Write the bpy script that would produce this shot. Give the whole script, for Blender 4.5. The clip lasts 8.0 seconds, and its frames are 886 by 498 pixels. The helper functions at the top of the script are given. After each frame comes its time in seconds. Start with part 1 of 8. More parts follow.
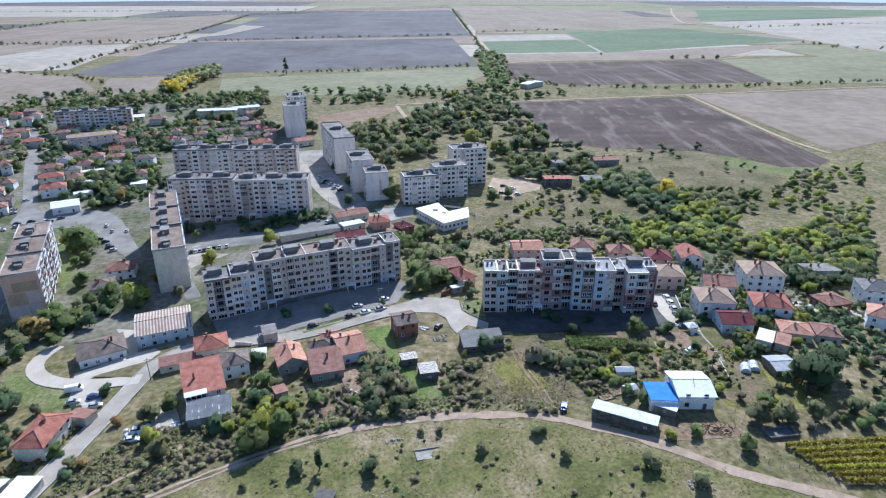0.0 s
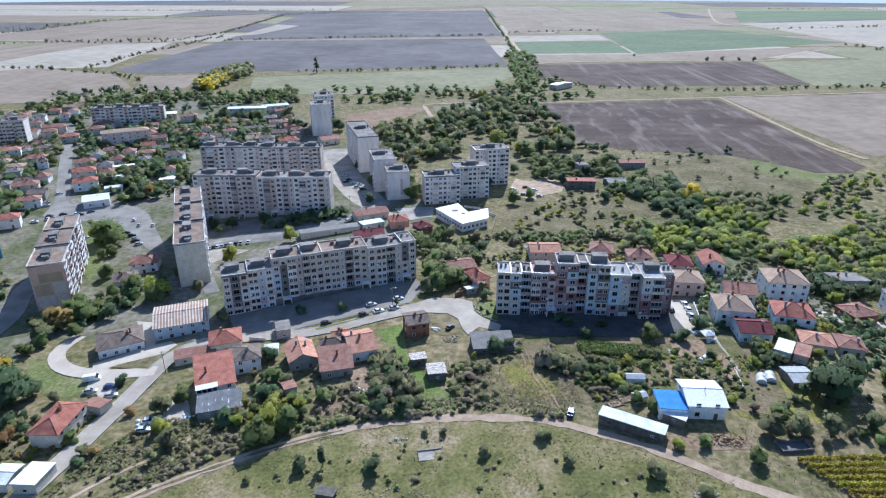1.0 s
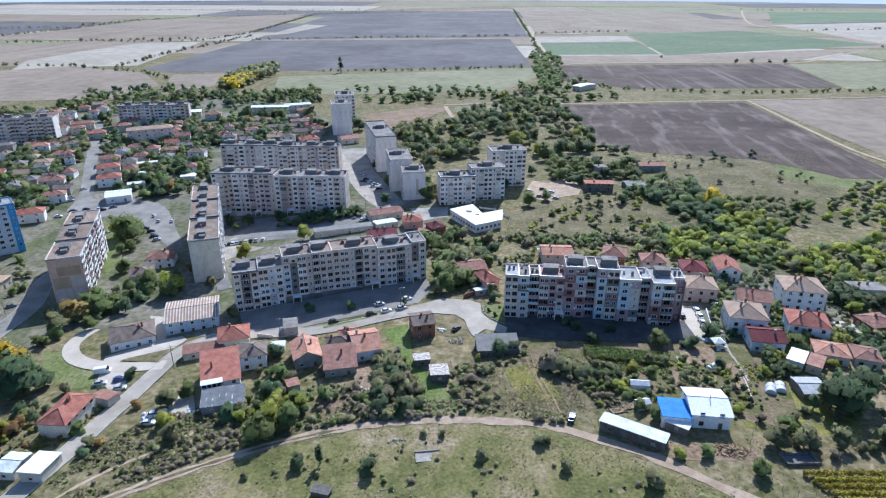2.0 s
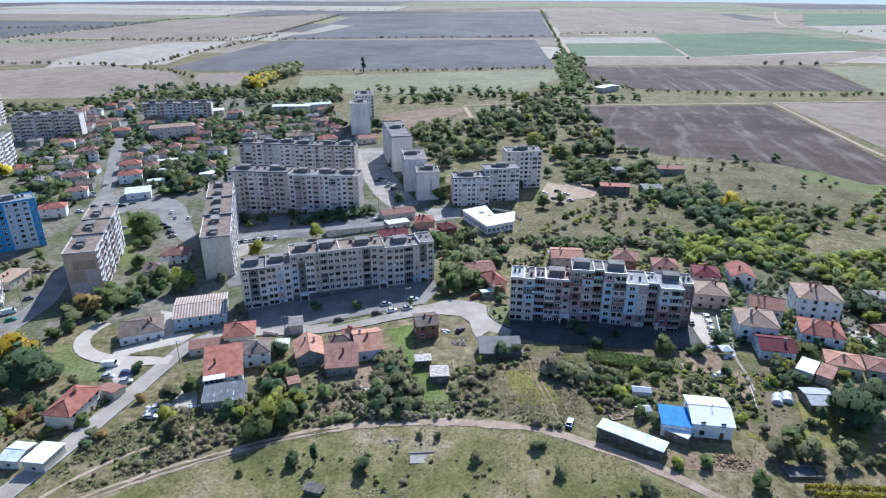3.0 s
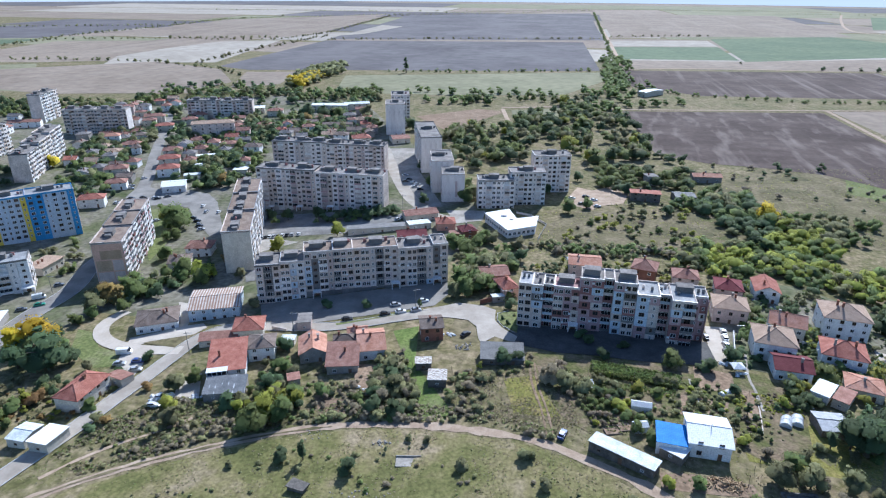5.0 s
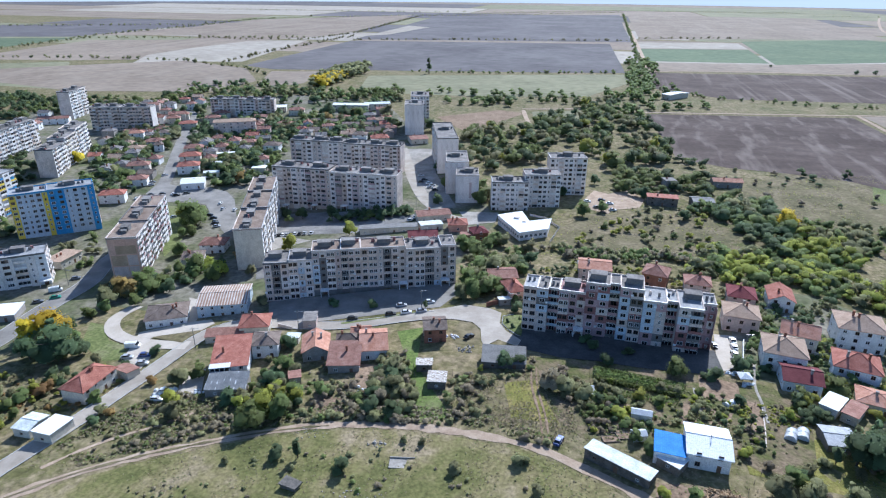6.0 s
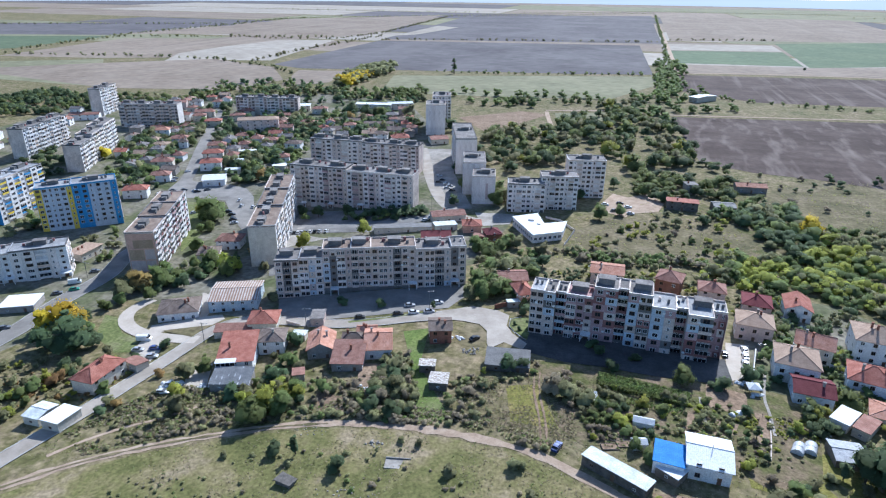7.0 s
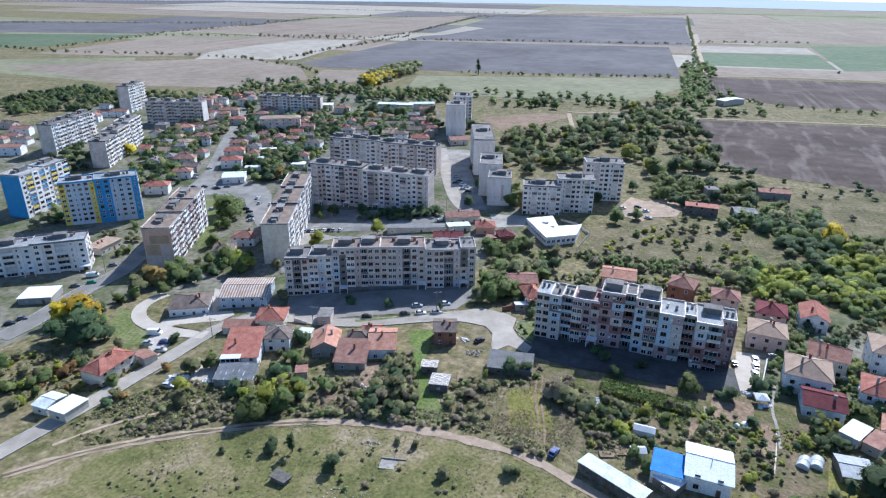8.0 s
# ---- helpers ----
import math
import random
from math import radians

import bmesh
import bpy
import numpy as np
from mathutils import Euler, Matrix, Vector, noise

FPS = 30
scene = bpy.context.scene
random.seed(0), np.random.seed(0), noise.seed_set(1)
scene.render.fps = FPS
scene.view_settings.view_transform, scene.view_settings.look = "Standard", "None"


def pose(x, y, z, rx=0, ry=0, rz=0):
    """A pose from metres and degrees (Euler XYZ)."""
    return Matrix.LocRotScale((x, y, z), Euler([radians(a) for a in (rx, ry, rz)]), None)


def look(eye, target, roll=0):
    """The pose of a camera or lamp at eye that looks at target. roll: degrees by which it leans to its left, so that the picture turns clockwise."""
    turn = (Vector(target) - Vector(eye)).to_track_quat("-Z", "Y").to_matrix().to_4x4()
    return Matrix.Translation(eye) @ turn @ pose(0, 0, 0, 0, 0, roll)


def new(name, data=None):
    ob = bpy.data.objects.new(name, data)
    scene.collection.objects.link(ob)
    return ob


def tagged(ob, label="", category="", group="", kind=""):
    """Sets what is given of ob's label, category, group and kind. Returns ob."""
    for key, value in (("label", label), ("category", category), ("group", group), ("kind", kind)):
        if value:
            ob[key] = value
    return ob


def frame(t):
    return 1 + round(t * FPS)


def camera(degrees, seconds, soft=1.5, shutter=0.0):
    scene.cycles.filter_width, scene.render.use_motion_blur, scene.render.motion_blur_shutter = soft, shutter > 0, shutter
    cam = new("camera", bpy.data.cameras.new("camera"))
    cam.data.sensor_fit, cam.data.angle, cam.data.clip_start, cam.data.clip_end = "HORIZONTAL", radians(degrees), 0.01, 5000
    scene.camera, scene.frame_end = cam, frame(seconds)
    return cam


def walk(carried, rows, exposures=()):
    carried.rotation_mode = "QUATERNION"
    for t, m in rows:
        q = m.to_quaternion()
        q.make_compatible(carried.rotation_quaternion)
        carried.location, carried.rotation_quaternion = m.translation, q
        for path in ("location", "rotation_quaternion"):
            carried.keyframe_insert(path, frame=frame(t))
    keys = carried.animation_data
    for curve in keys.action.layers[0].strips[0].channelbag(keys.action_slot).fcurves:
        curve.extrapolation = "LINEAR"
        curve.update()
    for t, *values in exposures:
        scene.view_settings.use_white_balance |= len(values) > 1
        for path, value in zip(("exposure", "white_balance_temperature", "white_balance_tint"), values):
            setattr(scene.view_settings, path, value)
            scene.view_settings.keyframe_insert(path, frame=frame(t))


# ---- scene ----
cam = camera(71.0, 8.0, soft=1.2)
METRES, EYE, TILT, LEAN, TURN = 52.0, 118.0, -23.2, 0.0, 0.0
ROWS = [
    (0.0, 0.0, 0.0, 0.0, 0.0, 0.0, 0.0),
    (0.5, 0.0526, 0.0053, 0.0018, 1.38, -0.01, -0.62),
    (1.0, 0.1114, 0.0122, 0.0044, 2.74, -0.02, -1.23),
    (1.5, 0.1674, 0.0206, 0.0078, 3.91, -0.04, -1.76),
    (3.0, 0.3534, 0.0579, 0.022, 7.26, -0.13, -3.21),
    (3.5, 0.4129, 0.0728, 0.0278, 8.38, -0.19, -3.72),
    (4.0, 0.4766, 0.0906, 0.0348, 9.55, -0.24, -4.28),
    (4.5, 0.5352, 0.1083, 0.042, 10.48, -0.28, -4.74),
    (6.0, 0.7187, 0.1715, 0.0667, 13.76, -0.49, -6.29),
    (6.5, 0.7756, 0.1931, 0.0754, 14.95, -0.6, -6.84),
    (7.0, 0.8362, 0.2178, 0.0855, 16.22, -0.76, -7.44),
    (7.5, 0.8924, 0.2415, 0.0952, 17.36, -0.9, -7.94),
    (8.0, 0.9515, 0.2686, 0.1063, 18.62, -1.05, -8.52),
]
walk(cam, [(t, pose(0, 0, EYE, TILT, LEAN, TURN) @ pose(METRES * x, METRES * y, METRES * z, 90 + pitch, roll, yaw)) for t, x, y, z, yaw, pitch, roll in ROWS], [(0.0, 0.39, 5340.0, 10.0), (8.0, 0.39, 5340.0, 10.0)])

# ---- world, sun and exposure ----
SUN_ELEV, SUN_AZ = 39.0, 9.0            # degrees; azimuth from +y towards +x
world = bpy.data.worlds.new("sky")
scene.world = world
world.use_nodes = True
wn = world.node_tree.nodes
sky = wn.new("ShaderNodeTexSky")
sky.sky_type, sky.sun_disc = "NISHITA", False
sky.sun_elevation, sky.sun_rotation = radians(SUN_ELEV), radians(SUN_AZ)
sky.air_density, sky.dust_density, sky.ozone_density = 1.0, 0.8, 4.0
wn["Background"].inputs[1].default_value = 0.116
world.node_tree.links.new(sky.outputs[0], wn["Background"].inputs[0])
sun = new("sun", bpy.data.lights.new("sun", "SUN"))
sun.data.energy, sun.data.angle, sun.data.color = 5.0, radians(0.55), (1.0, 0.95, 0.87)
sdir = Vector((math.sin(radians(SUN_AZ)) * math.cos(radians(SUN_ELEV)), math.cos(radians(SUN_AZ)) * math.cos(radians(SUN_ELEV)), math.sin(radians(SUN_ELEV))))
sun.matrix_world = look(tuple(sdir * 300), (0, 0, 0))


# ---- materials ----
def material(name, colors, scale=1.0, rough=0.85, metal=0.0, bump=0.15, fine=8.0, spread=0.12, tint=0.0, grained=None):
    """Two scales of noise between the given colours, fine grain, and a shift of value from object to object."""
    m = bpy.data.materials.new(name)
    m.use_nodes = True
    n, l = m.node_tree.nodes, m.node_tree.links
    b = n["Principled BSDF"]
    tc = n.new("ShaderNodeTexCoord")
    big, small = n.new("ShaderNodeTexNoise"), n.new("ShaderNodeTexNoise")
    big.inputs["Scale"].default_value, big.inputs["Detail"].default_value, big.inputs["Roughness"].default_value = scale, 6, 0.62
    small.inputs["Scale"].default_value, small.inputs["Detail"].default_value = scale * fine, 4
    for t in (big, small):
        l.new(tc.outputs["Object"], t.inputs["Vector"])
    ramp = n.new("ShaderNodeValToRGB")
    e = ramp.color_ramp.elements
    while len(e) < len(colors):
        e.new(0.5)
    for i, c in enumerate(colors):
        e[i].position = 0.34 + 0.32 * i / max(1, len(colors) - 1)
        e[i].color = (*c, 1)
    l.new(big.outputs["Fac"], ramp.inputs["Fac"])
    info = n.new("ShaderNodeObjectInfo")
    val = n.new("ShaderNodeMath")
    val.operation = "MULTIPLY_ADD"
    l.new(info.outputs["Random"], val.inputs[0])
    val.inputs[1].default_value, val.inputs[2].default_value = 2 * spread, 1 - spread
    grain = n.new("ShaderNodeMath")
    grain.operation = "MULTIPLY_ADD"
    l.new(small.outputs["Fac"], grain.inputs[0])
    grain.inputs[1].default_value, grain.inputs[2].default_value = grained or ((1.7, 0.15) if rough > 0.94 and scale > 0.03 else (0.8, 0.6))
    both = n.new("ShaderNodeMath")
    both.operation = "MULTIPLY"
    l.new(val.outputs[0], both.inputs[0])
    l.new(grain.outputs[0], both.inputs[1])
    hsv = n.new("ShaderNodeHueSaturation")
    l.new(ramp.outputs["Color"], hsv.inputs["Color"])
    l.new(both.outputs[0], hsv.inputs["Value"])
    if tint:
        hue = n.new("ShaderNodeMath")
        hue.operation = "MULTIPLY_ADD"
        l.new(info.outputs["Random"], hue.inputs[0])
        hue.inputs[1].default_value, hue.inputs[2].default_value = 2 * tint, 0.5 - tint
        l.new(hue.outputs[0], hsv.inputs["Hue"])
    l.new(hsv.outputs["Color"], b.inputs["Base Color"])
    b.inputs["Roughness"].default_value, b.inputs["Metallic"].default_value = rough, metal
    b.inputs["Specular IOR Level"].default_value = 0.12 if rough > 0.6 else 0.3 if rough > 0.4 else 0.5
    if bump:
        bp = n.new("ShaderNodeBump")
        bp.inputs["Strength"].default_value, bp.inputs["Distance"].default_value = bump, 0.2
        l.new(small.outputs["Fac"], bp.inputs["Height"])
        l.new(bp.outputs["Normal"], b.inputs["Normal"])
    return m


def ribbed(m, axis, per_metre, strength=0.6, distance=0.08, dark=0.0):
    """Adds ribs (tiles, corrugation, furrows) along an axis of the object to a material."""
    n, l = m.node_tree.nodes, m.node_tree.links
    b = n["Principled BSDF"]
    w = n.new("ShaderNodeTexWave")
    w.wave_type, w.bands_direction, w.wave_profile = "BANDS", axis, "SIN"
    w.inputs["Scale"].default_value = per_metre * 2 * math.pi / 20
    w.inputs["Distortion"].default_value = 0.4
    tc = n.new("ShaderNodeTexCoord")
    l.new(tc.outputs["Object"], w.inputs["Vector"])
    bp = n.new("ShaderNodeBump")
    bp.inputs["Strength"].default_value, bp.inputs["Distance"].default_value = strength, distance
    l.new(w.outputs["Fac"], bp.inputs["Height"])
    old = b.inputs["Normal"].links
    if old:
        l.new(old[0].from_socket, bp.inputs["Normal"])
    l.new(bp.outputs["Normal"], b.inputs["Normal"])
    if dark:
        src = b.inputs["Base Color"].links[0].from_socket
        mix = n.new("ShaderNodeMix")
        mix.data_type, mix.blend_type = "RGBA", "MULTIPLY"
        mix.inputs["Factor"].default_value = dark
        l.new(src, mix.inputs["A"])
        l.new(w.outputs["Color"], mix.inputs["B"])
        l.new(mix.outputs["Result"], b.inputs["Base Color"])
    return m


M = {}
M["concrete"] = material("panel concrete", [(0.46, 0.39, 0.34), (0.63, 0.54, 0.475), (0.73, 0.64, 0.57)], 0.22, spread=0.10)
M["concrete_light"] = material("light plaster", [(0.59, 0.535, 0.49), (0.73, 0.675, 0.625), (0.79, 0.745, 0.70)], 0.22, spread=0.08)
M["beige"] = material("beige plaster", [(0.47, 0.375, 0.305), (0.62, 0.51, 0.42), (0.71, 0.60, 0.505)], 0.3, spread=0.10)
M["paleblue"] = material("pale blue plaster", [(0.44, 0.50, 0.56), (0.58, 0.64, 0.70)], 0.3, spread=0.08)
M["white"] = material("white plaster", [(0.66, 0.64, 0.61), (0.77, 0.755, 0.735), (0.82, 0.81, 0.79)], 0.35, spread=0.06)
M["mauve"] = material("mauve plaster", [(0.40, 0.265, 0.26), (0.50, 0.345, 0.34)], 0.3)
M["wine"] = material("dark red plaster", [(0.235, 0.115, 0.105), (0.31, 0.155, 0.145)], 0.3)
M["sky_blue"] = material("blue paint", [(0.07, 0.27, 0.52), (0.09, 0.32, 0.60)], 0.2, spread=0.05)
M["yellow"] = material("yellow paint", [(0.70, 0.52, 0.06), (0.78, 0.60, 0.10)], 0.3, spread=0.05)
M["ochre"] = material("faded ochre paint", [(0.42, 0.29, 0.185), (0.52, 0.37, 0.25)], 0.3)
M["cream"] = material("cream plaster", [(0.50, 0.45, 0.37), (0.64, 0.59, 0.50)], 0.35, spread=0.1)
M["pink"] = material("pink plaster", [(0.49, 0.385, 0.345), (0.61, 0.49, 0.44)], 0.35)
M["salmon"] = material("salmon plaster", [(0.52, 0.32, 0.24), (0.62, 0.40, 0.30)], 0.35)
M["blue"] = material("faded blue plaster", [(0.36, 0.47, 0.56), (0.50, 0.58, 0.64), (0.60, 0.64, 0.66)], 0.4)
M["bluewhite"] = material("blue-white plaster", [(0.52, 0.57, 0.63), (0.68, 0.71, 0.75)], 0.35)
M["brick"] = ribbed(material("red brick", [(0.22, 0.10, 0.07), (0.31, 0.15, 0.10)], 0.5), "Z", 12, 0.4, 0.02)
M["brickgrey"] = material("bare grey wall", [(0.26, 0.24, 0.22), (0.36, 0.33, 0.30)], 0.5)
M["darkstone"] = material("dark stone wall", [(0.11, 0.10, 0.09), (0.20, 0.18, 0.155)], 0.8, bump=0.4)
M["wood"] = material("grey timber", [(0.16, 0.13, 0.10), (0.25, 0.21, 0.17)], 0.6)
M["plinth"] = material("plinth", [(0.15, 0.145, 0.14), (0.22, 0.21, 0.20)], 0.4)
M["bitumen"] = material("bitumen roof", [(0.15, 0.14, 0.13), (0.22, 0.20, 0.185), (0.29, 0.27, 0.25)], 0.18, spread=0.12)
M["brownroof"] = material("rusty brown roofing", [(0.19, 0.14, 0.11), (0.25, 0.19, 0.15), (0.31, 0.25, 0.20)], 0.18, spread=0.1)
M["paleroof"] = material("pale roofing felt", [(0.25, 0.25, 0.25), (0.32, 0.32, 0.32), (0.40, 0.40, 0.40)], 0.2)
M["pinkroof"] = material("pink roofing", [(0.34, 0.21, 0.20), (0.43, 0.28, 0.26)], 0.2)
M["frame_white"] = material("white window frame", [(0.70, 0.70, 0.70), (0.80, 0.80, 0.80)], 1.0, 0.4, bump=0)
M["frame_brown"] = material("brown window frame", [(0.12, 0.07, 0.045), (0.18, 0.11, 0.07)], 1.0, 0.5, bump=0)
M["glass"] = material("window glass", [(0.012, 0.014, 0.017), (0.03, 0.033, 0.038)], 0.6, 0.06, bump=0, spread=0.5)
M["metal"] = material("galvanised metal", [(0.32, 0.32, 0.33), (0.45, 0.45, 0.46)], 0.5, 0.45, 0.7, bump=0.05)
ROOFS = {}
for key, cols in dict(red=[(0.31, 0.115, 0.082), (0.40, 0.16, 0.115), (0.46, 0.21, 0.155)], orange=[(0.42, 0.195, 0.125), (0.52, 0.27, 0.185), (0.58, 0.335, 0.25)],
                      darkred=[(0.17, 0.046, 0.05), (0.235, 0.072, 0.074)], oldred=[(0.26, 0.135, 0.10), (0.34, 0.18, 0.138), (0.41, 0.245, 0.19)],
                      brown=[(0.15, 0.115, 0.095), (0.22, 0.17, 0.14), (0.27, 0.215, 0.18)], greytile=[(0.19, 0.175, 0.165), (0.28, 0.255, 0.24)],
                      tan=[(0.38, 0.265, 0.19), (0.49, 0.355, 0.26)]).items():
    ROOFS[key] = ribbed(material(key + " roof tiles", cols, 0.45, 0.8, bump=0.3, fine=6), "X", 3.5, 0.7, 0.06, 0.18)
for key, cols in dict(whitemetal=[(0.76, 0.77, 0.77), (0.80, 0.81, 0.81)], bluemetal=[(0.03, 0.17, 0.46), (0.05, 0.22, 0.55)], corr=[(0.47, 0.50, 0.48), (0.60, 0.63, 0.61), (0.70, 0.72, 0.70)],
                      rust=[(0.42, 0.35, 0.29), (0.54, 0.48, 0.42), (0.62, 0.575, 0.525)], asbestos=[(0.16, 0.155, 0.15), (0.24, 0.235, 0.225)], greycorr=[(0.14, 0.145, 0.15), (0.18, 0.185, 0.19), (0.23, 0.235, 0.24)]).items():
    ROOFS[key] = ribbed(material(key + " sheet roof", cols, 0.35, 0.7, 0.0, bump=0.08), "X", 2.2, 0.3, 0.03, 0.06)
ROOFS["greyflat"] = M["bitumen"]


def rust_bands(m, rust, per_metre, lo, hi):
    """Sheets of a metal roof rusted or patched in strips."""
    n, l = m.node_tree.nodes, m.node_tree.links
    b = n["Principled BSDF"]
    src = b.inputs["Base Color"].links[0].from_socket
    tc, w, tx, add, rp, mix = n.new("ShaderNodeTexCoord"), n.new("ShaderNodeTexWave"), n.new("ShaderNodeTexNoise"), n.new("ShaderNodeMath"), n.new("ShaderNodeValToRGB"), n.new("ShaderNodeMix")
    w.bands_direction = "X"
    w.inputs["Scale"].default_value, w.inputs["Distortion"].default_value = per_metre * 2 * math.pi / 20, 0.15
    tx.inputs["Scale"].default_value, tx.inputs["Detail"].default_value = 0.28, 4
    add.operation = "MULTIPLY"
    l.new(tc.outputs["Object"], w.inputs["Vector"])
    l.new(tc.outputs["Object"], tx.inputs["Vector"])
    l.new(w.outputs["Fac"], add.inputs[0])
    l.new(tx.outputs["Fac"], add.inputs[1])
    rp.color_ramp.elements[0].position, rp.color_ramp.elements[1].position = lo, hi
    rp.color_ramp.elements[1].color = (0.85, 0.85, 0.85, 1)
    l.new(add.outputs[0], rp.inputs["Fac"])
    mix.data_type = "RGBA"
    l.new(rp.outputs["Color"], mix.inputs["Factor"])
    l.new(src, mix.inputs["A"])
    mix.inputs["B"].default_value = (*rust, 1)
    l.new(mix.outputs["Result"], b.inputs["Base Color"])


rust_bands(ROOFS["rust"], (0.26, 0.145, 0.09), 0.95, 0.12, 0.26)
rust_bands(ROOFS["greycorr"], (0.66, 0.67, 0.68), 0.55, 0.50, 0.56)
ROOFS["tarp"] = material("grey tarpaulin", [(0.24, 0.25, 0.27), (0.36, 0.37, 0.39)], 0.6, 0.5, bump=0.5)
ROOFS["junk"] = material("patched boards", [(0.20, 0.15, 0.11), (0.45, 0.40, 0.35), (0.75, 0.74, 0.72)], 1.6, 0.7, bump=0.6)
M["asphalt"] = material("worn asphalt", [(0.30, 0.26, 0.213), (0.37, 0.325, 0.272), (0.44, 0.39, 0.33)], 0.12, 0.9, fine=14, spread=0.04, bump=0.06, grained=(0.3, 0.85))
M["street"] = material("grey town asphalt", [(0.19, 0.175, 0.155), (0.25, 0.232, 0.208), (0.31, 0.288, 0.258)], 0.10, 0.9, fine=14, spread=0.05, bump=0.06, grained=(0.4, 0.8))
# darker than the other asphalts: the flats' shade is put into this colour
M["shaded_yard"] = material("tarred yard darkened with shade", [(0.055, 0.054, 0.053), (0.085, 0.083, 0.08), (0.12, 0.115, 0.11)], 0.10, 0.9, fine=14, spread=0.06)
M["coping"] = material("grey sheet metal coping", [(0.40, 0.40, 0.40), (0.52, 0.52, 0.52)], 0.4, 0.5, 0.2, bump=0.05)
M["yard"] = material("yard asphalt", [(0.15, 0.143, 0.133), (0.21, 0.20, 0.186), (0.28, 0.265, 0.245)], 0.10, 0.9, fine=14, spread=0.06)
M["lot"] = material("dusty paving", [(0.24, 0.215, 0.185), (0.33, 0.30, 0.26), (0.42, 0.385, 0.335)], 0.10, 0.9, fine=14, spread=0.06)
M["pale_road"] = material("pale concrete road", [(0.43, 0.37, 0.30), (0.53, 0.47, 0.395)], 0.15, 0.9, fine=10, spread=0.04, bump=0.06, grained=(0.3, 0.85))
M["dirt"] = material("dirt track", [(0.32, 0.235, 0.165), (0.40, 0.30, 0.215), (0.47, 0.365, 0.27)], 0.25, 0.92, fine=8, bump=0.12, grained=(0.45, 0.77))
M["wire"] = material("rusty wire", [(0.10, 0.07, 0.05), (0.16, 0.11, 0.08)], 1.0, 0.7, 0.3, bump=0)
M["kerb"] = material("kerb stone", [(0.40, 0.39, 0.37), (0.52, 0.51, 0.49)], 0.8)
M["bark"] = material("bark", [(0.09, 0.07, 0.055), (0.16, 0.13, 0.10)], 2.0)


def streaked(m, colour, sx, sy, amount):
    """Adds long pale streaks, stretched along y, to a field's material."""
    n, l = m.node_tree.nodes, m.node_tree.links
    b = n["Principled BSDF"]
    src = b.inputs["Base Color"].links[0].from_socket
    tc, mp, tx, rp, mix = n.new("ShaderNodeTexCoord"), n.new("ShaderNodeMapping"), n.new("ShaderNodeTexNoise"), n.new("ShaderNodeValToRGB"), n.new("ShaderNodeMix")
    mp.inputs["Scale"].default_value = (sx, sy, 1)
    mp.inputs["Rotation"].default_value = (0, 0, radians(11))
    tx.inputs["Scale"].default_value, tx.inputs["Detail"].default_value = 1.0, 5
    rp.color_ramp.elements[0].position, rp.color_ramp.elements[1].position = 0.52, 0.72
    rp.color_ramp.elements[1].color = (amount, amount, amount, 1)
    l.new(tc.outputs["Object"], mp.inputs["Vector"])
    l.new(mp.outputs["Vector"], tx.inputs["Vector"])
    l.new(tx.outputs["Fac"], rp.inputs["Fac"])
    mix.data_type = "RGBA"
    l.new(rp.outputs["Color"], mix.inputs["Factor"])
    l.new(src, mix.inputs["A"])
    mix.inputs["B"].default_value = (*colour, 1)
    l.new(mix.outputs["Result"], b.inputs["Base Color"])
    return m


def leafy(name, cols, glow):
    """Leaves: every clump a little different, light shining through from behind."""
    m = material(name, cols, 0.5, 0.7, bump=0, spread=0.16, tint=0.015, fine=5)
    n, l = m.node_tree.nodes, m.node_tree.links
    b = n["Principled BSDF"]
    src = b.inputs["Base Color"].links[0].from_socket
    geo = n.new("ShaderNodeNewGeometry")
    vary = n.new("ShaderNodeMath")
    vary.operation = "MULTIPLY_ADD"
    l.new(geo.outputs["Random Per Island"], vary.inputs[0])
    vary.inputs[1].default_value, vary.inputs[2].default_value = 0.7, 0.65
    hsv = n.new("ShaderNodeHueSaturation")
    l.new(src, hsv.inputs["Color"])
    l.new(vary.outputs[0], hsv.inputs["Value"])
    l.new(hsv.outputs["Color"], b.inputs["Base Color"])
    tr = n.new("ShaderNodeBsdfTranslucent")
    l.new(hsv.outputs["Color"], tr.inputs["Color"])
    mix = n.new("ShaderNodeMixShader")
    mix.inputs[0].default_value = glow
    l.new(b.outputs[0], mix.inputs[1])
    l.new(tr.outputs[0], mix.inputs[2])
    l.new(mix.outputs[0], n["Material Output"].inputs["Surface"])
    return m


LEAF = {}
for key, cols in dict(dark=[(0.105, 0.148, 0.070), (0.155, 0.205, 0.096)], mid=[(0.165, 0.212, 0.070), (0.238, 0.278, 0.096)], olive=[(0.222, 0.228, 0.105), (0.315, 0.300, 0.148)],
                      lime=[(0.295, 0.325, 0.058), (0.415, 0.415, 0.080)], yellow=[(0.60, 0.45, 0.035), (0.74, 0.58, 0.065)], russet=[(0.281, 0.185, 0.071), (0.389, 0.258, 0.095)], dry=[(0.248, 0.206, 0.138), (0.335, 0.278, 0.190)]).items():
    LEAF[key] = leafy(key + " leaves", cols, 0.5)
TONES = list(LEAF)
LEAF["vine"] = leafy("yellowing vine leaves", [(0.36, 0.33, 0.055), (0.50, 0.43, 0.075)], 0.5)
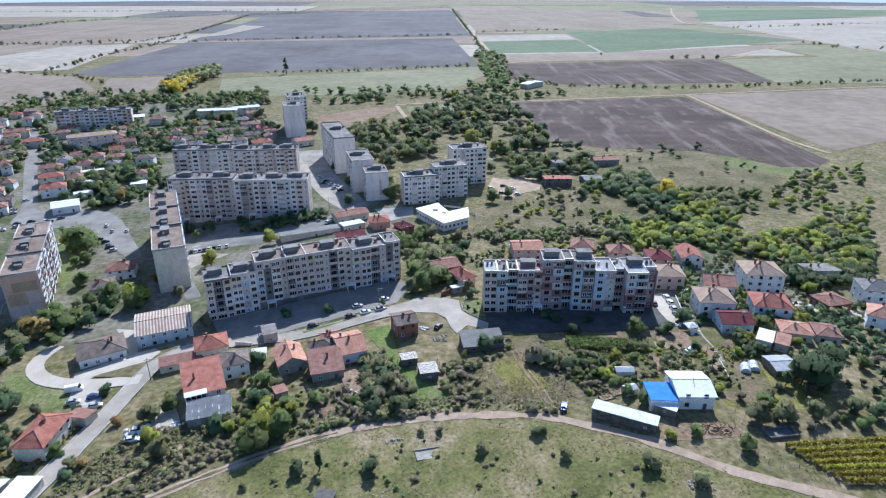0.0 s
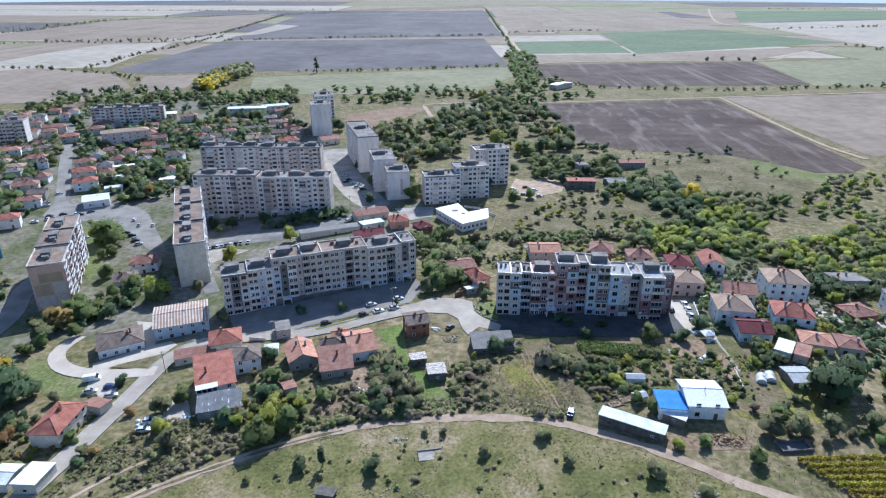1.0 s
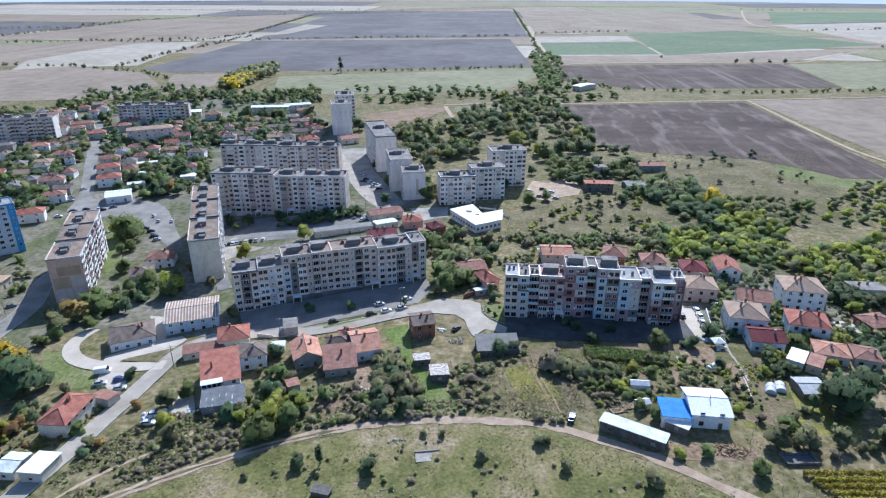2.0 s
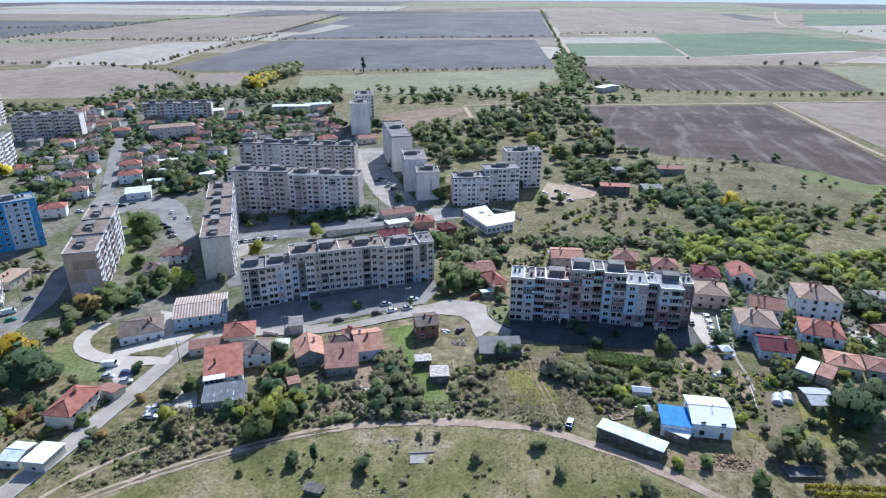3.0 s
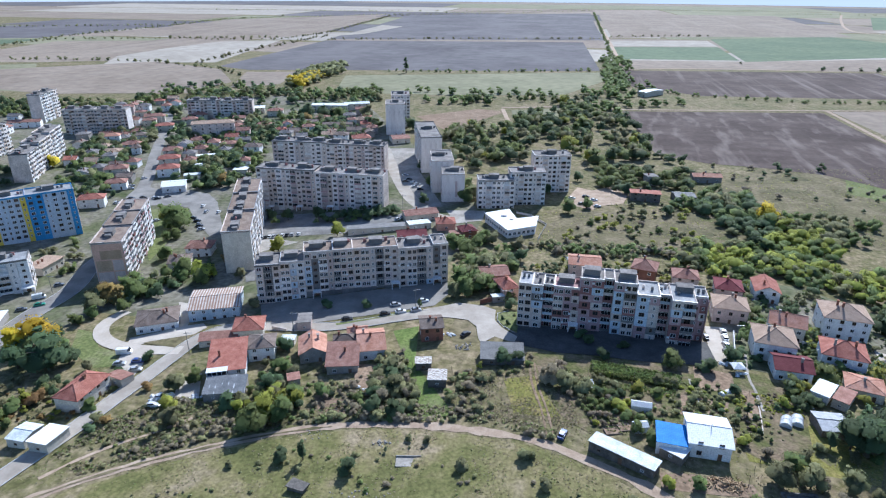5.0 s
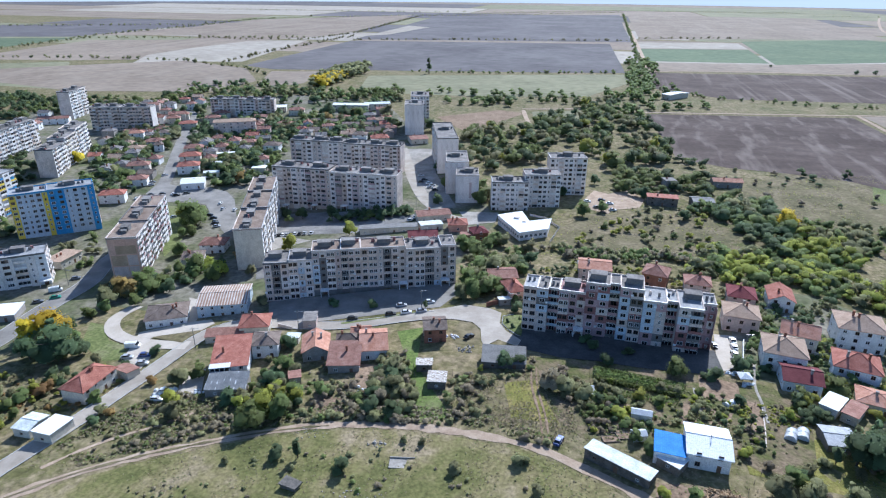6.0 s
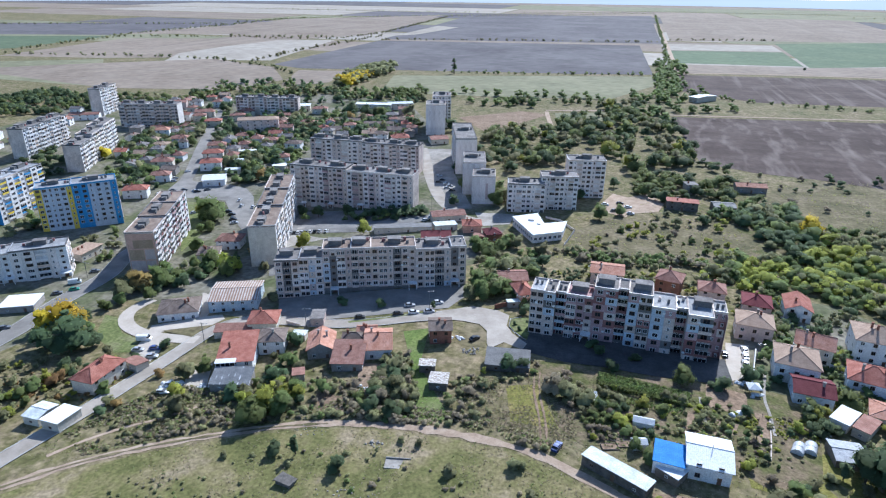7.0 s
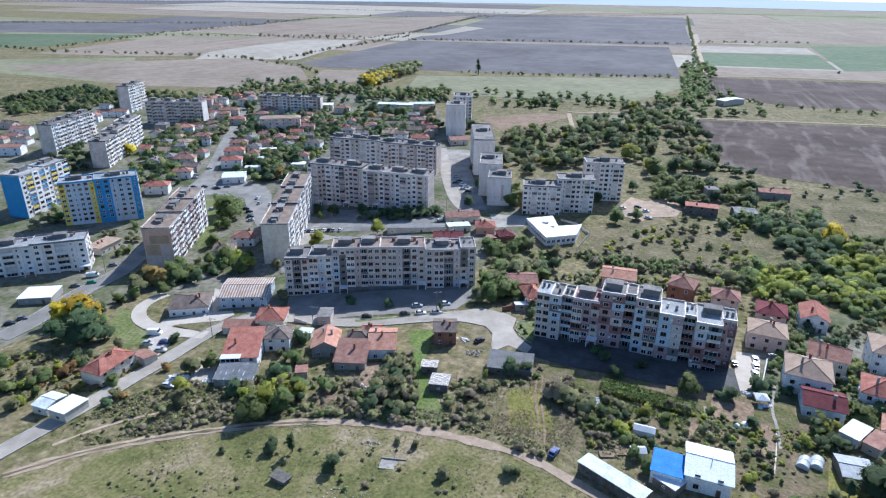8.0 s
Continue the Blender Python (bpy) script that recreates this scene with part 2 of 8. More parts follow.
FIELD = dict(
    dusty=material("dusty town ground", [(0.085, 0.10, 0.042), (0.135, 0.135, 0.075), (0.195, 0.178, 0.13), (0.245, 0.222, 0.175)], 0.045, 0.95, fine=10, spread=0.05),
    plough=ribbed(material("ploughed soil", [(0.072, 0.050, 0.042), (0.102, 0.074, 0.062), (0.142, 0.108, 0.091)], 0.02, 0.95, fine=12, spread=0.06), "Y", 0.06, 0.1, 0.1, 0.10),
    # greyer than the near plough: some distance haze is put into this colour
    hazed_soil=material("haze-greyed far soil", [(0.105, 0.094, 0.095), (0.132, 0.120, 0.119), (0.160, 0.146, 0.143)], 0.006, 0.95, fine=10, spread=0.05),
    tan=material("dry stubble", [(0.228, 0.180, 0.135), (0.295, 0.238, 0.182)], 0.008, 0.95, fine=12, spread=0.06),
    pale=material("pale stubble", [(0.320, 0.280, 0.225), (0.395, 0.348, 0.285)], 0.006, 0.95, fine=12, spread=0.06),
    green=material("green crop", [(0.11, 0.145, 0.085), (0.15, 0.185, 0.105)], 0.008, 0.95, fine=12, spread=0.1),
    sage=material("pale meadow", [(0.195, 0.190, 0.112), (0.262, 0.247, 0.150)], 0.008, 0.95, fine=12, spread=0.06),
    lawn=material("green lawn", [(0.115, 0.138, 0.045), (0.160, 0.178, 0.066), (0.205, 0.198, 0.10)], 0.10, 0.95, fine=9, spread=0.05),
    drygrass=material("dry grass", [(0.108, 0.099, 0.048), (0.162, 0.137, 0.073), (0.222, 0.180, 0.112)], 0.06, 0.95, fine=9, spread=0.05),
    meadow=material("rough green meadow", [(0.102, 0.106, 0.036), (0.153, 0.147, 0.054), (0.212, 0.180, 0.085), (0.292, 0.234, 0.146)], 0.075, 0.95, bump=0.5, fine=14, spread=0.03),
    weeds=material("yellowing weeds", [(0.14, 0.14, 0.036), (0.205, 0.188, 0.052), (0.28, 0.225, 0.09)], 0.16, 0.95, bump=0.5, fine=10, spread=0.03),
    garden=material("weedy garden ground", [(0.075, 0.085, 0.026), (0.115, 0.115, 0.042), (0.165, 0.135, 0.075), (0.215, 0.16, 0.105)], 0.13, 0.95, bump=0.6, fine=10, spread=0.03),
    fresh=material("fresh green lawn", [(0.100, 0.142, 0.036), (0.142, 0.182, 0.052), (0.182, 0.195, 0.080)], 0.12, 0.95, fine=9, spread=0.05),
    soil=material("garden soil", [(0.203, 0.140, 0.092), (0.289, 0.210, 0.143)], 0.12, 0.95, fine=9, spread=0.06))

streaked(FIELD["plough"], (0.24, 0.195, 0.165), 0.09, 0.004, 0.8)
streaked(FIELD["hazed_soil"], (0.19, 0.172, 0.165), 0.012, 0.0015, 0.5)
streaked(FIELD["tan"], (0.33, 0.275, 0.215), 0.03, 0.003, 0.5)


# ---- building helpers ----
def height(x, y):
    """The lie of the land: a low hill under the camera, a hollow under the west of the town, a plain beyond."""
    s = min(1.0, max(0.0, (y - 430) / 350))
    s = s * s * (3 - 2 * s)
    return 1.2 + 9.2 * math.exp(-((x - 70) / 110) ** 2 - ((y - 130) / 110) ** 2) - 8.4 * math.exp(-((x + 200) / 110) ** 2 - ((y - 260) / 160) ** 2) + 6.3 * s


class Geo:
    """Collects faces, then makes one mesh of them."""

    def __init__(self):
        self.v, self.f, self.m = [], [], []

    def face(self, pts, mat=0):
        k = len(self.v)
        self.v.extend(tuple(p) for p in pts)
        self.f.append(tuple(range(k, k + len(pts))))
        self.m.append(mat)
        return self

    def box(self, x0, y0, z0, x1, y1, z1, mat=0):
        k = len(self.v)
        self.v += [(x0, y0, z0), (x1, y0, z0), (x1, y1, z0), (x0, y1, z0), (x0, y0, z1), (x1, y0, z1), (x1, y1, z1), (x0, y1, z1)]
        for q in ((0, 3, 2, 1), (4, 5, 6, 7), (0, 1, 5, 4), (1, 2, 6, 5), (2, 3, 7, 6), (3, 0, 4, 7)):
            self.f.append(tuple(k + i for i in q))
            self.m.append(mat)
        return self

    def prism(self, poly, z0, z1, mat=0):
        """poly: counter-clockwise."""
        k, n = len(self.v), len(poly)
        self.v += [(x, y, z0) for x, y in poly] + [(x, y, z1) for x, y in poly]
        self.f.append(tuple(range(k + n - 1, k - 1, -1)))
        self.f.append(tuple(range(k + n, k + 2 * n)))
        self.m += [mat, mat]
        for i in range(n):
            j = (i + 1) % n
            self.f.append((k + i, k + j, k + n + j, k + n + i))
            self.m.append(mat)
        return self

    def tube(self, path, radii, sides=6, mat=0):
        rings = []
        for i, p in enumerate(path):
            p = Vector(p)
            d = (Vector(path[min(i + 1, len(path) - 1)]) - Vector(path[max(i - 1, 0)])).normalized()
            a = d.orthogonal().normalized()
            b = d.cross(a)
            k = len(self.v)
            for s in range(sides):
                w = 2 * math.pi * s / sides
                self.v.append(tuple(p + radii[i] * (math.cos(w) * a + math.sin(w) * b)))
            rings.append(k)
        for k, q in zip(rings, rings[1:]):
            for s in range(sides):
                u = (s + 1) % sides
                self.f.append((k + s, k + u, q + u, q + s))
                self.m.append(mat)
        self.f.append(tuple(rings[-1] + s for s in range(sides)))
        self.m.append(mat)
        return self

    def mesh(self, name, *mats):
        me = bpy.data.meshes.new(name)
        me.from_pydata(self.v, [], self.f)
        for m in mats:
            me.materials.append(m)
        if len(mats) > 1:
            me.polygons.foreach_set("material_index", self.m)
        me.update()
        return me


def part(name, geo, mat, parent, label="", at=None):
    """Links one mesh object (from a Geo or a ready mesh) under a thing or a part."""
    me = geo if isinstance(geo, bpy.types.Mesh) else geo.mesh(name, *(mat if isinstance(mat, (list, tuple)) else (mat,)))
    ob = new(name, me)
    ob.parent = parent
    if at is not None:
        ob.matrix_local = at if isinstance(at, Matrix) else Matrix.Translation(at)
    if label:
        ob["label"] = label
    return ob


def thing(name, m, label, category, group="", kind=""):
    ob = new(name)
    ob.matrix_world = m
    ob.empty_display_size = 0.5
    return tagged(ob, label, category, group, kind)


def standing(x, y, turn=0.0, sink=0.0):
    return pose(x, y, height(x, y) - sink, 0, 0, turn)


# ---- ground ----
def graded(lo, a, b, hi, step, grow=1.25):
    core = list(np.arange(a, b + 0.1, step))
    left, right, d = [], [], step
    x = a
    while x > lo:
        d *= grow
        x = max(lo, x - d)
        left.append(x)
    x, d = b, step
    while x < hi:
        d *= grow
        x = min(hi, x + d)
        right.append(x)
    return left[::-1] + core + right


def build_ground():
    xs, ys = graded(-5600, -470, 400, 5600, 8), graded(-400, 60, 800, 6200, 8)
    verts = [(x, y, height(x, y)) for y in ys for x in xs]
    n = len(xs)
    faces = [(j * n + i, j * n + i + 1, (j + 1) * n + i + 1, (j + 1) * n + i) for j in range(len(ys) - 1) for i in range(n - 1)]
    me = bpy.data.meshes.new("ground")
    me.from_pydata(verts, [], faces)
    me.polygons.foreach_set("use_smooth", [True] * len(faces))
    m = material("rough grassland", [(0.120, 0.117, 0.036), (0.176, 0.150, 0.055), (0.244, 0.186, 0.088), (0.315, 0.232, 0.138)], 0.035, 0.95, bump=0.5, fine=16, spread=0.0)
    n_, l_ = m.node_tree.nodes, m.node_tree.links
    hsv = [q for q in n_ if q.type == "HUE_SAT"][0]
    src = hsv.inputs["Color"].links[0].from_socket
    patches = n_.new("ShaderNodeTexNoise")
    patches.inputs["Scale"].default_value, patches.inputs["Detail"].default_value, patches.inputs["Roughness"].default_value = 0.22, 9, 0.78
    tc = n_.new("ShaderNodeTexCoord")
    l_.new(tc.outputs["Object"], patches.inputs["Vector"])
    pr = n_.new("ShaderNodeValToRGB")
    pr.color_ramp.elements[0].position, pr.color_ramp.elements[0].color = 0.43, (0.082, 0.092, 0.036, 1)
    pr.color_ramp.elements[1].position, pr.color_ramp.elements[1].color = 0.62, (0.30, 0.24, 0.165, 1)
    l_.new(patches.outputs["Fac"], pr.inputs["Fac"])
    mix = n_.new("ShaderNodeMix")
    mix.data_type = "RGBA"
    mix.inputs["Factor"].default_value = 0.58
    l_.new(src, mix.inputs["A"])
    l_.new(pr.outputs["Color"], mix.inputs["B"])
    l_.new(mix.outputs["Result"], hsv.inputs["Color"])
    me.materials.append(m)
    tagged(new("ground", me), "rough grassland with dry and bare patches", "ground", kind="structure")


LAYER = [0]
ROADS = []


def sheet(name, poly, mat, label, category="field", lift=0.05, step=14):
    """A flat patch of ground with the given outline, laid over the land."""
    bm = bmesh.new()
    vs = [bm.verts.new((x, y, 0)) for x, y in poly]
    bm.faces.new(vs)
    x0, x1, y0, y1 = min(p[0] for p in poly), max(p[0] for p in poly), min(p[1] for p in poly), max(p[1] for p in poly)
    if y0 < 800:
        for axis, a, b in ((0, x0, x1), (1, y0, min(y1, 800))):
            c = a + step
            while c < b:
                co, no = ((c, 0, 0), (1, 0, 0)) if axis == 0 else ((0, c, 0), (0, 1, 0))
                bmesh.ops.bisect_plane(bm, geom=bm.verts[:] + bm.edges[:] + bm.faces[:], plane_co=co, plane_no=no)
                c += step
    LAYER[0] += 1
    up = lift + 0.004 * (LAYER[0] % 12)
    for v in bm.verts:
        v.co.z = height(v.co.x, v.co.y) + up
    bm.normal_update()
    for f in bm.faces:
        if f.normal.z < 0:
            f.normal_flip()
    me = bpy.data.meshes.new(name)
    bm.to_mesh(me)
    bm.free()
    me.materials.append(mat)
    return tagged(new(name, me), label, category, kind="structure")


def smooth_line(pts, step=3.0):
    out = []
    for i in range(len(pts) - 1):
        p0, p1, p2, p3 = (Vector(pts[max(0, min(len(pts) - 1, k))]) for k in (i - 1, i, i + 1, i + 2))
        n = max(2, int((p2 - p1).length / step))
        for k in range(n):
            t = k / n
            out.append(0.5 * ((2 * p1) + (p2 - p0) * t + (2 * p0 - 5 * p1 + 4 * p2 - p3) * t * t + (3 * p1 - p0 - 3 * p2 + p3) * t ** 3))
    out.append(Vector(pts[-1]))
    return out


def ribbon(name, pts, width, mat, label, lift=0.19, step=3.0, kerb=False, ragged=0.0, category="road"):
    """A road along a line. With kerb, a raised kerb stone on either side."""
    line = smooth_line(pts, step)
    LAYER[0] += 1
    up = lift + 0.004 * (LAYER[0] % 9)
    g, sides = Geo(), []
    ROADS.extend((p.x, p.y, (width / 2 + 0.6) ** 2) for p in line)
    for i, p in enumerate(line):
        d = (line[min(i + 1, len(line) - 1)] - line[max(i - 1, 0)]).normalized()
        nrm = Vector((-d.y, d.x))
        w = width / 2 + ragged * noise.noise((p.x * 0.4, p.y * 0.4, width))
        row = [p - nrm * w, p, p + nrm * w]
        sides.append((row[0], row[2], nrm))
        g.v += [(q.x, q.y, height(q.x, q.y) + up) for q in row]
    for i in range(len(line) - 1):
        for j in range(2):
            g.f.append((3 * i + j, 3 * i + j + 1, 3 * i + j + 4, 3 * i + j + 3)[::-1])
    road = tagged(new(name, g.mesh(name, mat)), label, category, kind="structure")
    if kerb:
        for s in (0, 1):
            k = Geo()
            for a, b in zip(sides, sides[1:]):
                pa, pb = a[s], b[s]
                na, nb = (a[2], b[2]) if s else (-a[2], -b[2])
                za, zb = height(pa.x, pa.y) + up, height(pb.x, pb.y) + up
                q = [(pa.x, pa.y, za), (pb.x, pb.y, zb), (pb.x, pb.y, zb + 0.12), (pa.x, pa.y, za + 0.12)]
                o = [(pa.x + na.x * .2, pa.y + na.y * .2, za), (pb.x + nb.x * .2, pb.y + nb.y * .2, zb), (pb.x + nb.x * .2, pb.y + nb.y * .2, zb + 0.12), (pa.x + na.x * .2, pa.y + na.y * .2, za + 0.12)]
                k.face(q).face([q[3], q[2], o[2], o[3]]).face(o[::-1])
            part("kerb", k, M["kerb"], road, "pale stone kerb")
    return road




def build_backdrop():
    """Self-lit band that paints the haze on the plain's rim, some kilometres off."""
    g = Geo()
    n = 90
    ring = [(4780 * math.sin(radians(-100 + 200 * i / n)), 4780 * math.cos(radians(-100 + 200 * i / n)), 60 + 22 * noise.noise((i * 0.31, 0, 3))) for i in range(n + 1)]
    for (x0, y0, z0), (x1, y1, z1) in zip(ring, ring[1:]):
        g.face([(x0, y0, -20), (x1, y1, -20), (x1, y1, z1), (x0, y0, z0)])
    # the pale blue of horizon haze is put in as emission
    m = bpy.data.materials.new("horizon haze glow")
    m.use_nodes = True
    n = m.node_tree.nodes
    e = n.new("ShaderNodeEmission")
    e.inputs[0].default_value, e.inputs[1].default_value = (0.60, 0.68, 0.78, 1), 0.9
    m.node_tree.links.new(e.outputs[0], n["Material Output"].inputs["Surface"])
    tagged(new("backdrop", g.mesh("backdrop", m)), "glowing pale blue haze band on the distant rim of the plain", "hills", kind="structure")


def build_far_fields():
    """A patchwork of fields out to the rim of the plain."""
    rng = random.Random(12)
    y, depth = 1050.0, 230.0
    while y < 4500:
        x = -4300.0 + rng.uniform(0, 300)
        while x < 4300:
            w = rng.uniform(1.2, 3.4) * depth
            s0, s1 = 0.10 * depth, 0.06 * depth
            if abs(x + w / 2) < y * 1.1 + 400:
                kind = rng.choice(("tan", "hazed_soil", "tan", "sage", "hazed_soil", "pale", "sage", "hazed_soil"))
                sheet("field", [(x + s0, y), (x + w - 12 + s0, y + 20), (x + w - 14 + s1, y + depth - 14), (x + s1, y + depth - 24)], FIELD[kind], "distant " + dict(tan="tan stubble", hazed_soil="haze-greyed brown ploughed", pale="pale dry", sage="pale green", green="green crop")[kind] + " field", lift=0.04)
            x += w
        y += depth
        depth *= 1.22


build_ground()
build_backdrop()
build_far_fields()


# ---- fields, roads and paving ----
sheet('field', [(70, 640), (257, 673), (268, 560), (271, 500), (276, 433), (260, 418), (234, 416), (216, 438), (194, 457), (159, 466), (121, 470), (88, 486)], FIELD['plough'], 'dark ploughed field with paler streaks', lift=0.12)
sheet('weed_patch', [(205, 452), (234, 412), (262, 414), (250, 396), (226, 394), (194, 416)], FIELD['lawn'], 'fresh green weeds at the edge of the ploughed field', 'grass', lift=0.05)
sheet('field', [(267, 682), (508, 728), (595, 713), (388, 456), (354, 490), (296, 459)], FIELD['tan'], 'bare tan stubble field', lift=0.12)
sheet('field', [(84, 950), (429, 1009), (401, 774), (156, 743), (82, 798)], FIELD['plough'], 'dark ploughed field', lift=0.12)
sheet('field', [(434, 1009), (736, 1075), (786, 979), (612, 752), (402, 769)], FIELD['sage'], 'pale green field', lift=0.12)
sheet('field', [(63, 1481), (285, 1531), (283, 1389), (65, 1334)], FIELD['pale'], 'narrow pale field strip', lift=0.12)
sheet('field', [(67, 1321), (281, 1375), (272, 1130), (81, 1102)], FIELD['green'], 'narrow green crop strip', lift=0.12)
sheet('field', [(81, 1084), (272, 1111), (685, 1283), (439, 1033), (90, 972)], FIELD['tan'], 'tan stubble strip', lift=0.12)
sheet('field', [(299, 1585), (594, 1748), (749, 1361), (277, 1111)], FIELD['green'], 'large green crop field', lift=0.12)
sheet('field', [(60, 2942), (765, 2942), (647, 1748), (309, 1662), (82, 1566)], FIELD['tan'], 'wide greyish stubble field', lift=0.12)
sheet('field', [(782, 2004), (1569, 2345), (1571, 2004), (880, 1102), (772, 1130), (760, 1259)], FIELD['pale'], 'wide pale stubble field', lift=0.12)
sheet('field', [(1115, 2942), (1960, 2942), (1623, 2428), (805, 2064)], FIELD['green'], 'distant green field', lift=0.12)
sheet('field', [(-488, 845), (-514, 1308), (20, 1418), (51, 937), (-35, 911), (-296, 851), (-426, 818)], FIELD['hazed_soil'], 'wide haze-greyed brown ploughed field', lift=0.12)
sheet('field', [(-524, 1347), (-656, 2516), (28, 2942), (48, 2004), (65, 1481)], FIELD['hazed_soil'], 'distant haze-greyed brown ploughed field', lift=0.12)
sheet('field', [(-241, 673), (-276, 798), (50, 917), (62, 851), (10, 713), (-113, 685)], FIELD['sage'], 'pale green meadow before the ploughed land', lift=0.12)
sheet('field', [(-373, 679), (-418, 798), (-350, 818), (-327, 713), (-352, 679)], FIELD['tan'], 'small tan field', lift=0.12)
sheet('field', [(-624, 752), (-718, 923), (-725, 1058), (-712, 1235), (-605, 1283), (-518, 886), (-596, 862)], FIELD['pale'], 'pale stubble field', lift=0.12)
sheet('field', [(-844, 979), (-856, 1259), (-1148, 1704), (-1005, 2161), (-720, 2386), (-606, 1449), (-662, 1308)], FIELD['tan'], 'wide grey-tan field', lift=0.12)
sheet('field', [(-537, 1449), (-567, 1867), (-490, 1818), (-501, 1514)], FIELD['pale'], 'small pale field', lift=0.12)
sheet('field', [(-554, 595), (-850, 647), (-609, 872), (-469, 816), (-391, 713), (-398, 632)], FIELD['tan'], 'tan stubble field', lift=0.12)
sheet('field', [(-846, 533), (-918, 698), (-761, 804), (-566, 599), (-792, 604)], FIELD['sage'], 'greyish green meadow', lift=0.12)
sheet('field', [(-1336, 889), (-1384, 1041), (-1098, 1167), (-1036, 881), (-1115, 745)], FIELD['green'], 'fresh green field strip', lift=0.12)
sheet('field', [(-948, 777), (-1025, 1133), (-779, 1236), (-601, 1266), (-624, 893), (-774, 817)], FIELD['tan'], 'brownish field', lift=0.12)
sheet('field', [(-1665, 980), (-1822, 1364), (-1152, 1734), (-1124, 1194), (-1432, 1076)], FIELD['hazed_soil'], 'distant dark field', lift=0.12)
sheet('field', [(-1134, 1230), (-1090, 1702), (-1145, 1988), (-766, 2578), (-676, 1412)], FIELD['tan'], 'distant greyish field', lift=0.12)
sheet('field', [(-121, 576), (-69, 621), (-42, 613), (-62, 566), (-84, 530)], FIELD['soil'], 'bare brown plot', lift=0.12)
sheet('field', [(-37, 621), (9, 640), (11, 603), (-28, 576)], FIELD['sage'], 'small green meadow by the wood', lift=0.12)
ribbon('road', [(-118, 60), (-113, 74), (-109, 88), (-106.4, 103.6), (-104.8, 112.9), (-102.7, 125), (-101.1, 139.9), (-99.7, 152), (-98.7, 166.3), (-97.5, 176), (-93, 184), (-85, 188), (-74, 189.5), (-63, 190.5), (-52, 192), (-41, 196), (-29, 202), (-18, 207)], 6.0, M['asphalt'], 'worn grey asphalt street', kerb=True)
ribbon('road', [(10, 195), (24, 190), (40, 188), (57, 187), (76, 189)], 6, M['shaded_yard'], 'tarred lane before the flats, darkened with their shade')
ribbon('road', [(-140.4, 194.4), (-141.6, 188.7), (-141.2, 182.4), (-137.8, 176.7), (-132.0, 171.9), (-124.2, 168.9), (-115.6, 167.7), (-106.1, 168.0), (-98.4, 169.2)], 5.6, M['pale_road'], 'pale concrete loop drive')
sheet('pavement', [(-123.3, 174.5), (-109.5, 185.3), (-102.1, 188.7), (-98.9, 185.9), (-100.6, 180.4), (-116.9, 171.8), (-121.5, 170.7)], M['pale_road'], 'pale concrete apron before the low house', 'pavement', lift=0.13, step=8)
ribbon('grass_strip', [(-98, 92), (-86.6, 104.6), (-71.2, 116.2), (-54, 126), (-40.4, 132.4), (-28.8, 136.3)], 0.7, FIELD['drygrass'], 'grassy strip between the wheel ruts', lift=0.12, ragged=0.7, category='grass')
ribbon('road', [(-98, 92), (-86.6, 104.6), (-71.2, 116.2), (-54, 126), (-40.4, 132.6), (-28.8, 136.6), (-13.3, 139.3), (2.3, 140.2), (17.7, 139.5), (29.6, 137.4), (38.1, 133.8), (50, 128.5), (60, 122.5), (70, 116), (87, 109.4), (104, 104)], 2.9, M['dirt'], 'rutted pale dirt track', ragged=1.0, lift=0.07)
ribbon('footpath', [(-96.4, 105.0), (-91.6, 113.1), (-84.9, 120.9), (-77.8, 126.9), (-71.1, 134.4)], 1.2, M['dirt'], 'pale trodden path along the bank', ragged=0.4, lift=0.08)
ribbon('footpath', [(90.5, 199.5), (87.8, 183.4), (87.9, 174.0), (87.6, 164.1)], 0.8, M['lot'], 'narrow concrete garden path', lift=0.14)
ribbon('footpath', [(69.8, 176.4), (70.0, 169.2), (70.5, 163.7)], 0.8, M['lot'], 'narrow concrete garden path', lift=0.14)
ribbon('rut', [(30.0, 139.1), (27.4, 151.8), (23.6, 165.1), (22.0, 176.3)], 0.55, FIELD['soil'], 'worn wheel rut through the grass', ragged=0.25, lift=0.16)
ribbon('rut', [(31.6, 139.1), (29.0, 151.8), (25.2, 165.1), (23.6, 176.3)], 0.55, FIELD['soil'], 'worn wheel rut through the grass', ragged=0.25, lift=0.16)
ribbon('road', [(-117, 463), (-90, 401), (-68, 355), (-53, 333), (-43, 321), (-30, 317)], 8, M['asphalt'], 'pale asphalt street between the flats')
ribbon('road', [(-54, 335), (-64, 313), (-76, 303), (-97, 289), (-123, 283), (-124, 266), (-103, 228)], 6, M['yard'], 'asphalt yard road')
ribbon('road', [(-232, 321), (-250, 357), (-283, 413), (-336, 504), (-358, 537)], 8, M['street'], 'pale asphalt street into the town')
ribbon('road', [(-196, 269), (-191, 235), (-180, 209), (-177, 183), (-171, 157), (-170, 143)], 9, M['street'], 'wide asphalt street', kerb=True)
ribbon('road', [(-105, 230), (-118, 256), (-124, 288)], 4, M['lot'], 'dusty lane', ragged=0.4)
ribbon('road', [(-48, 632), (-14, 640), (9, 648), (70, 648), (152, 663), (264, 685), (516, 739)], 4, M['dirt'], 'pale field road', ragged=0.3, step=12.0, lift=0.25)
ribbon('road', [(264, 685), (273, 549), (278, 490), (288, 453)], 4, M['dirt'], 'grassy field road', ragged=0.3, step=12.0, lift=0.25)
ribbon('road', [(-46, 626), (-39, 595), (-32, 567)], 4, M['dirt'], 'pale path', ragged=0.3)
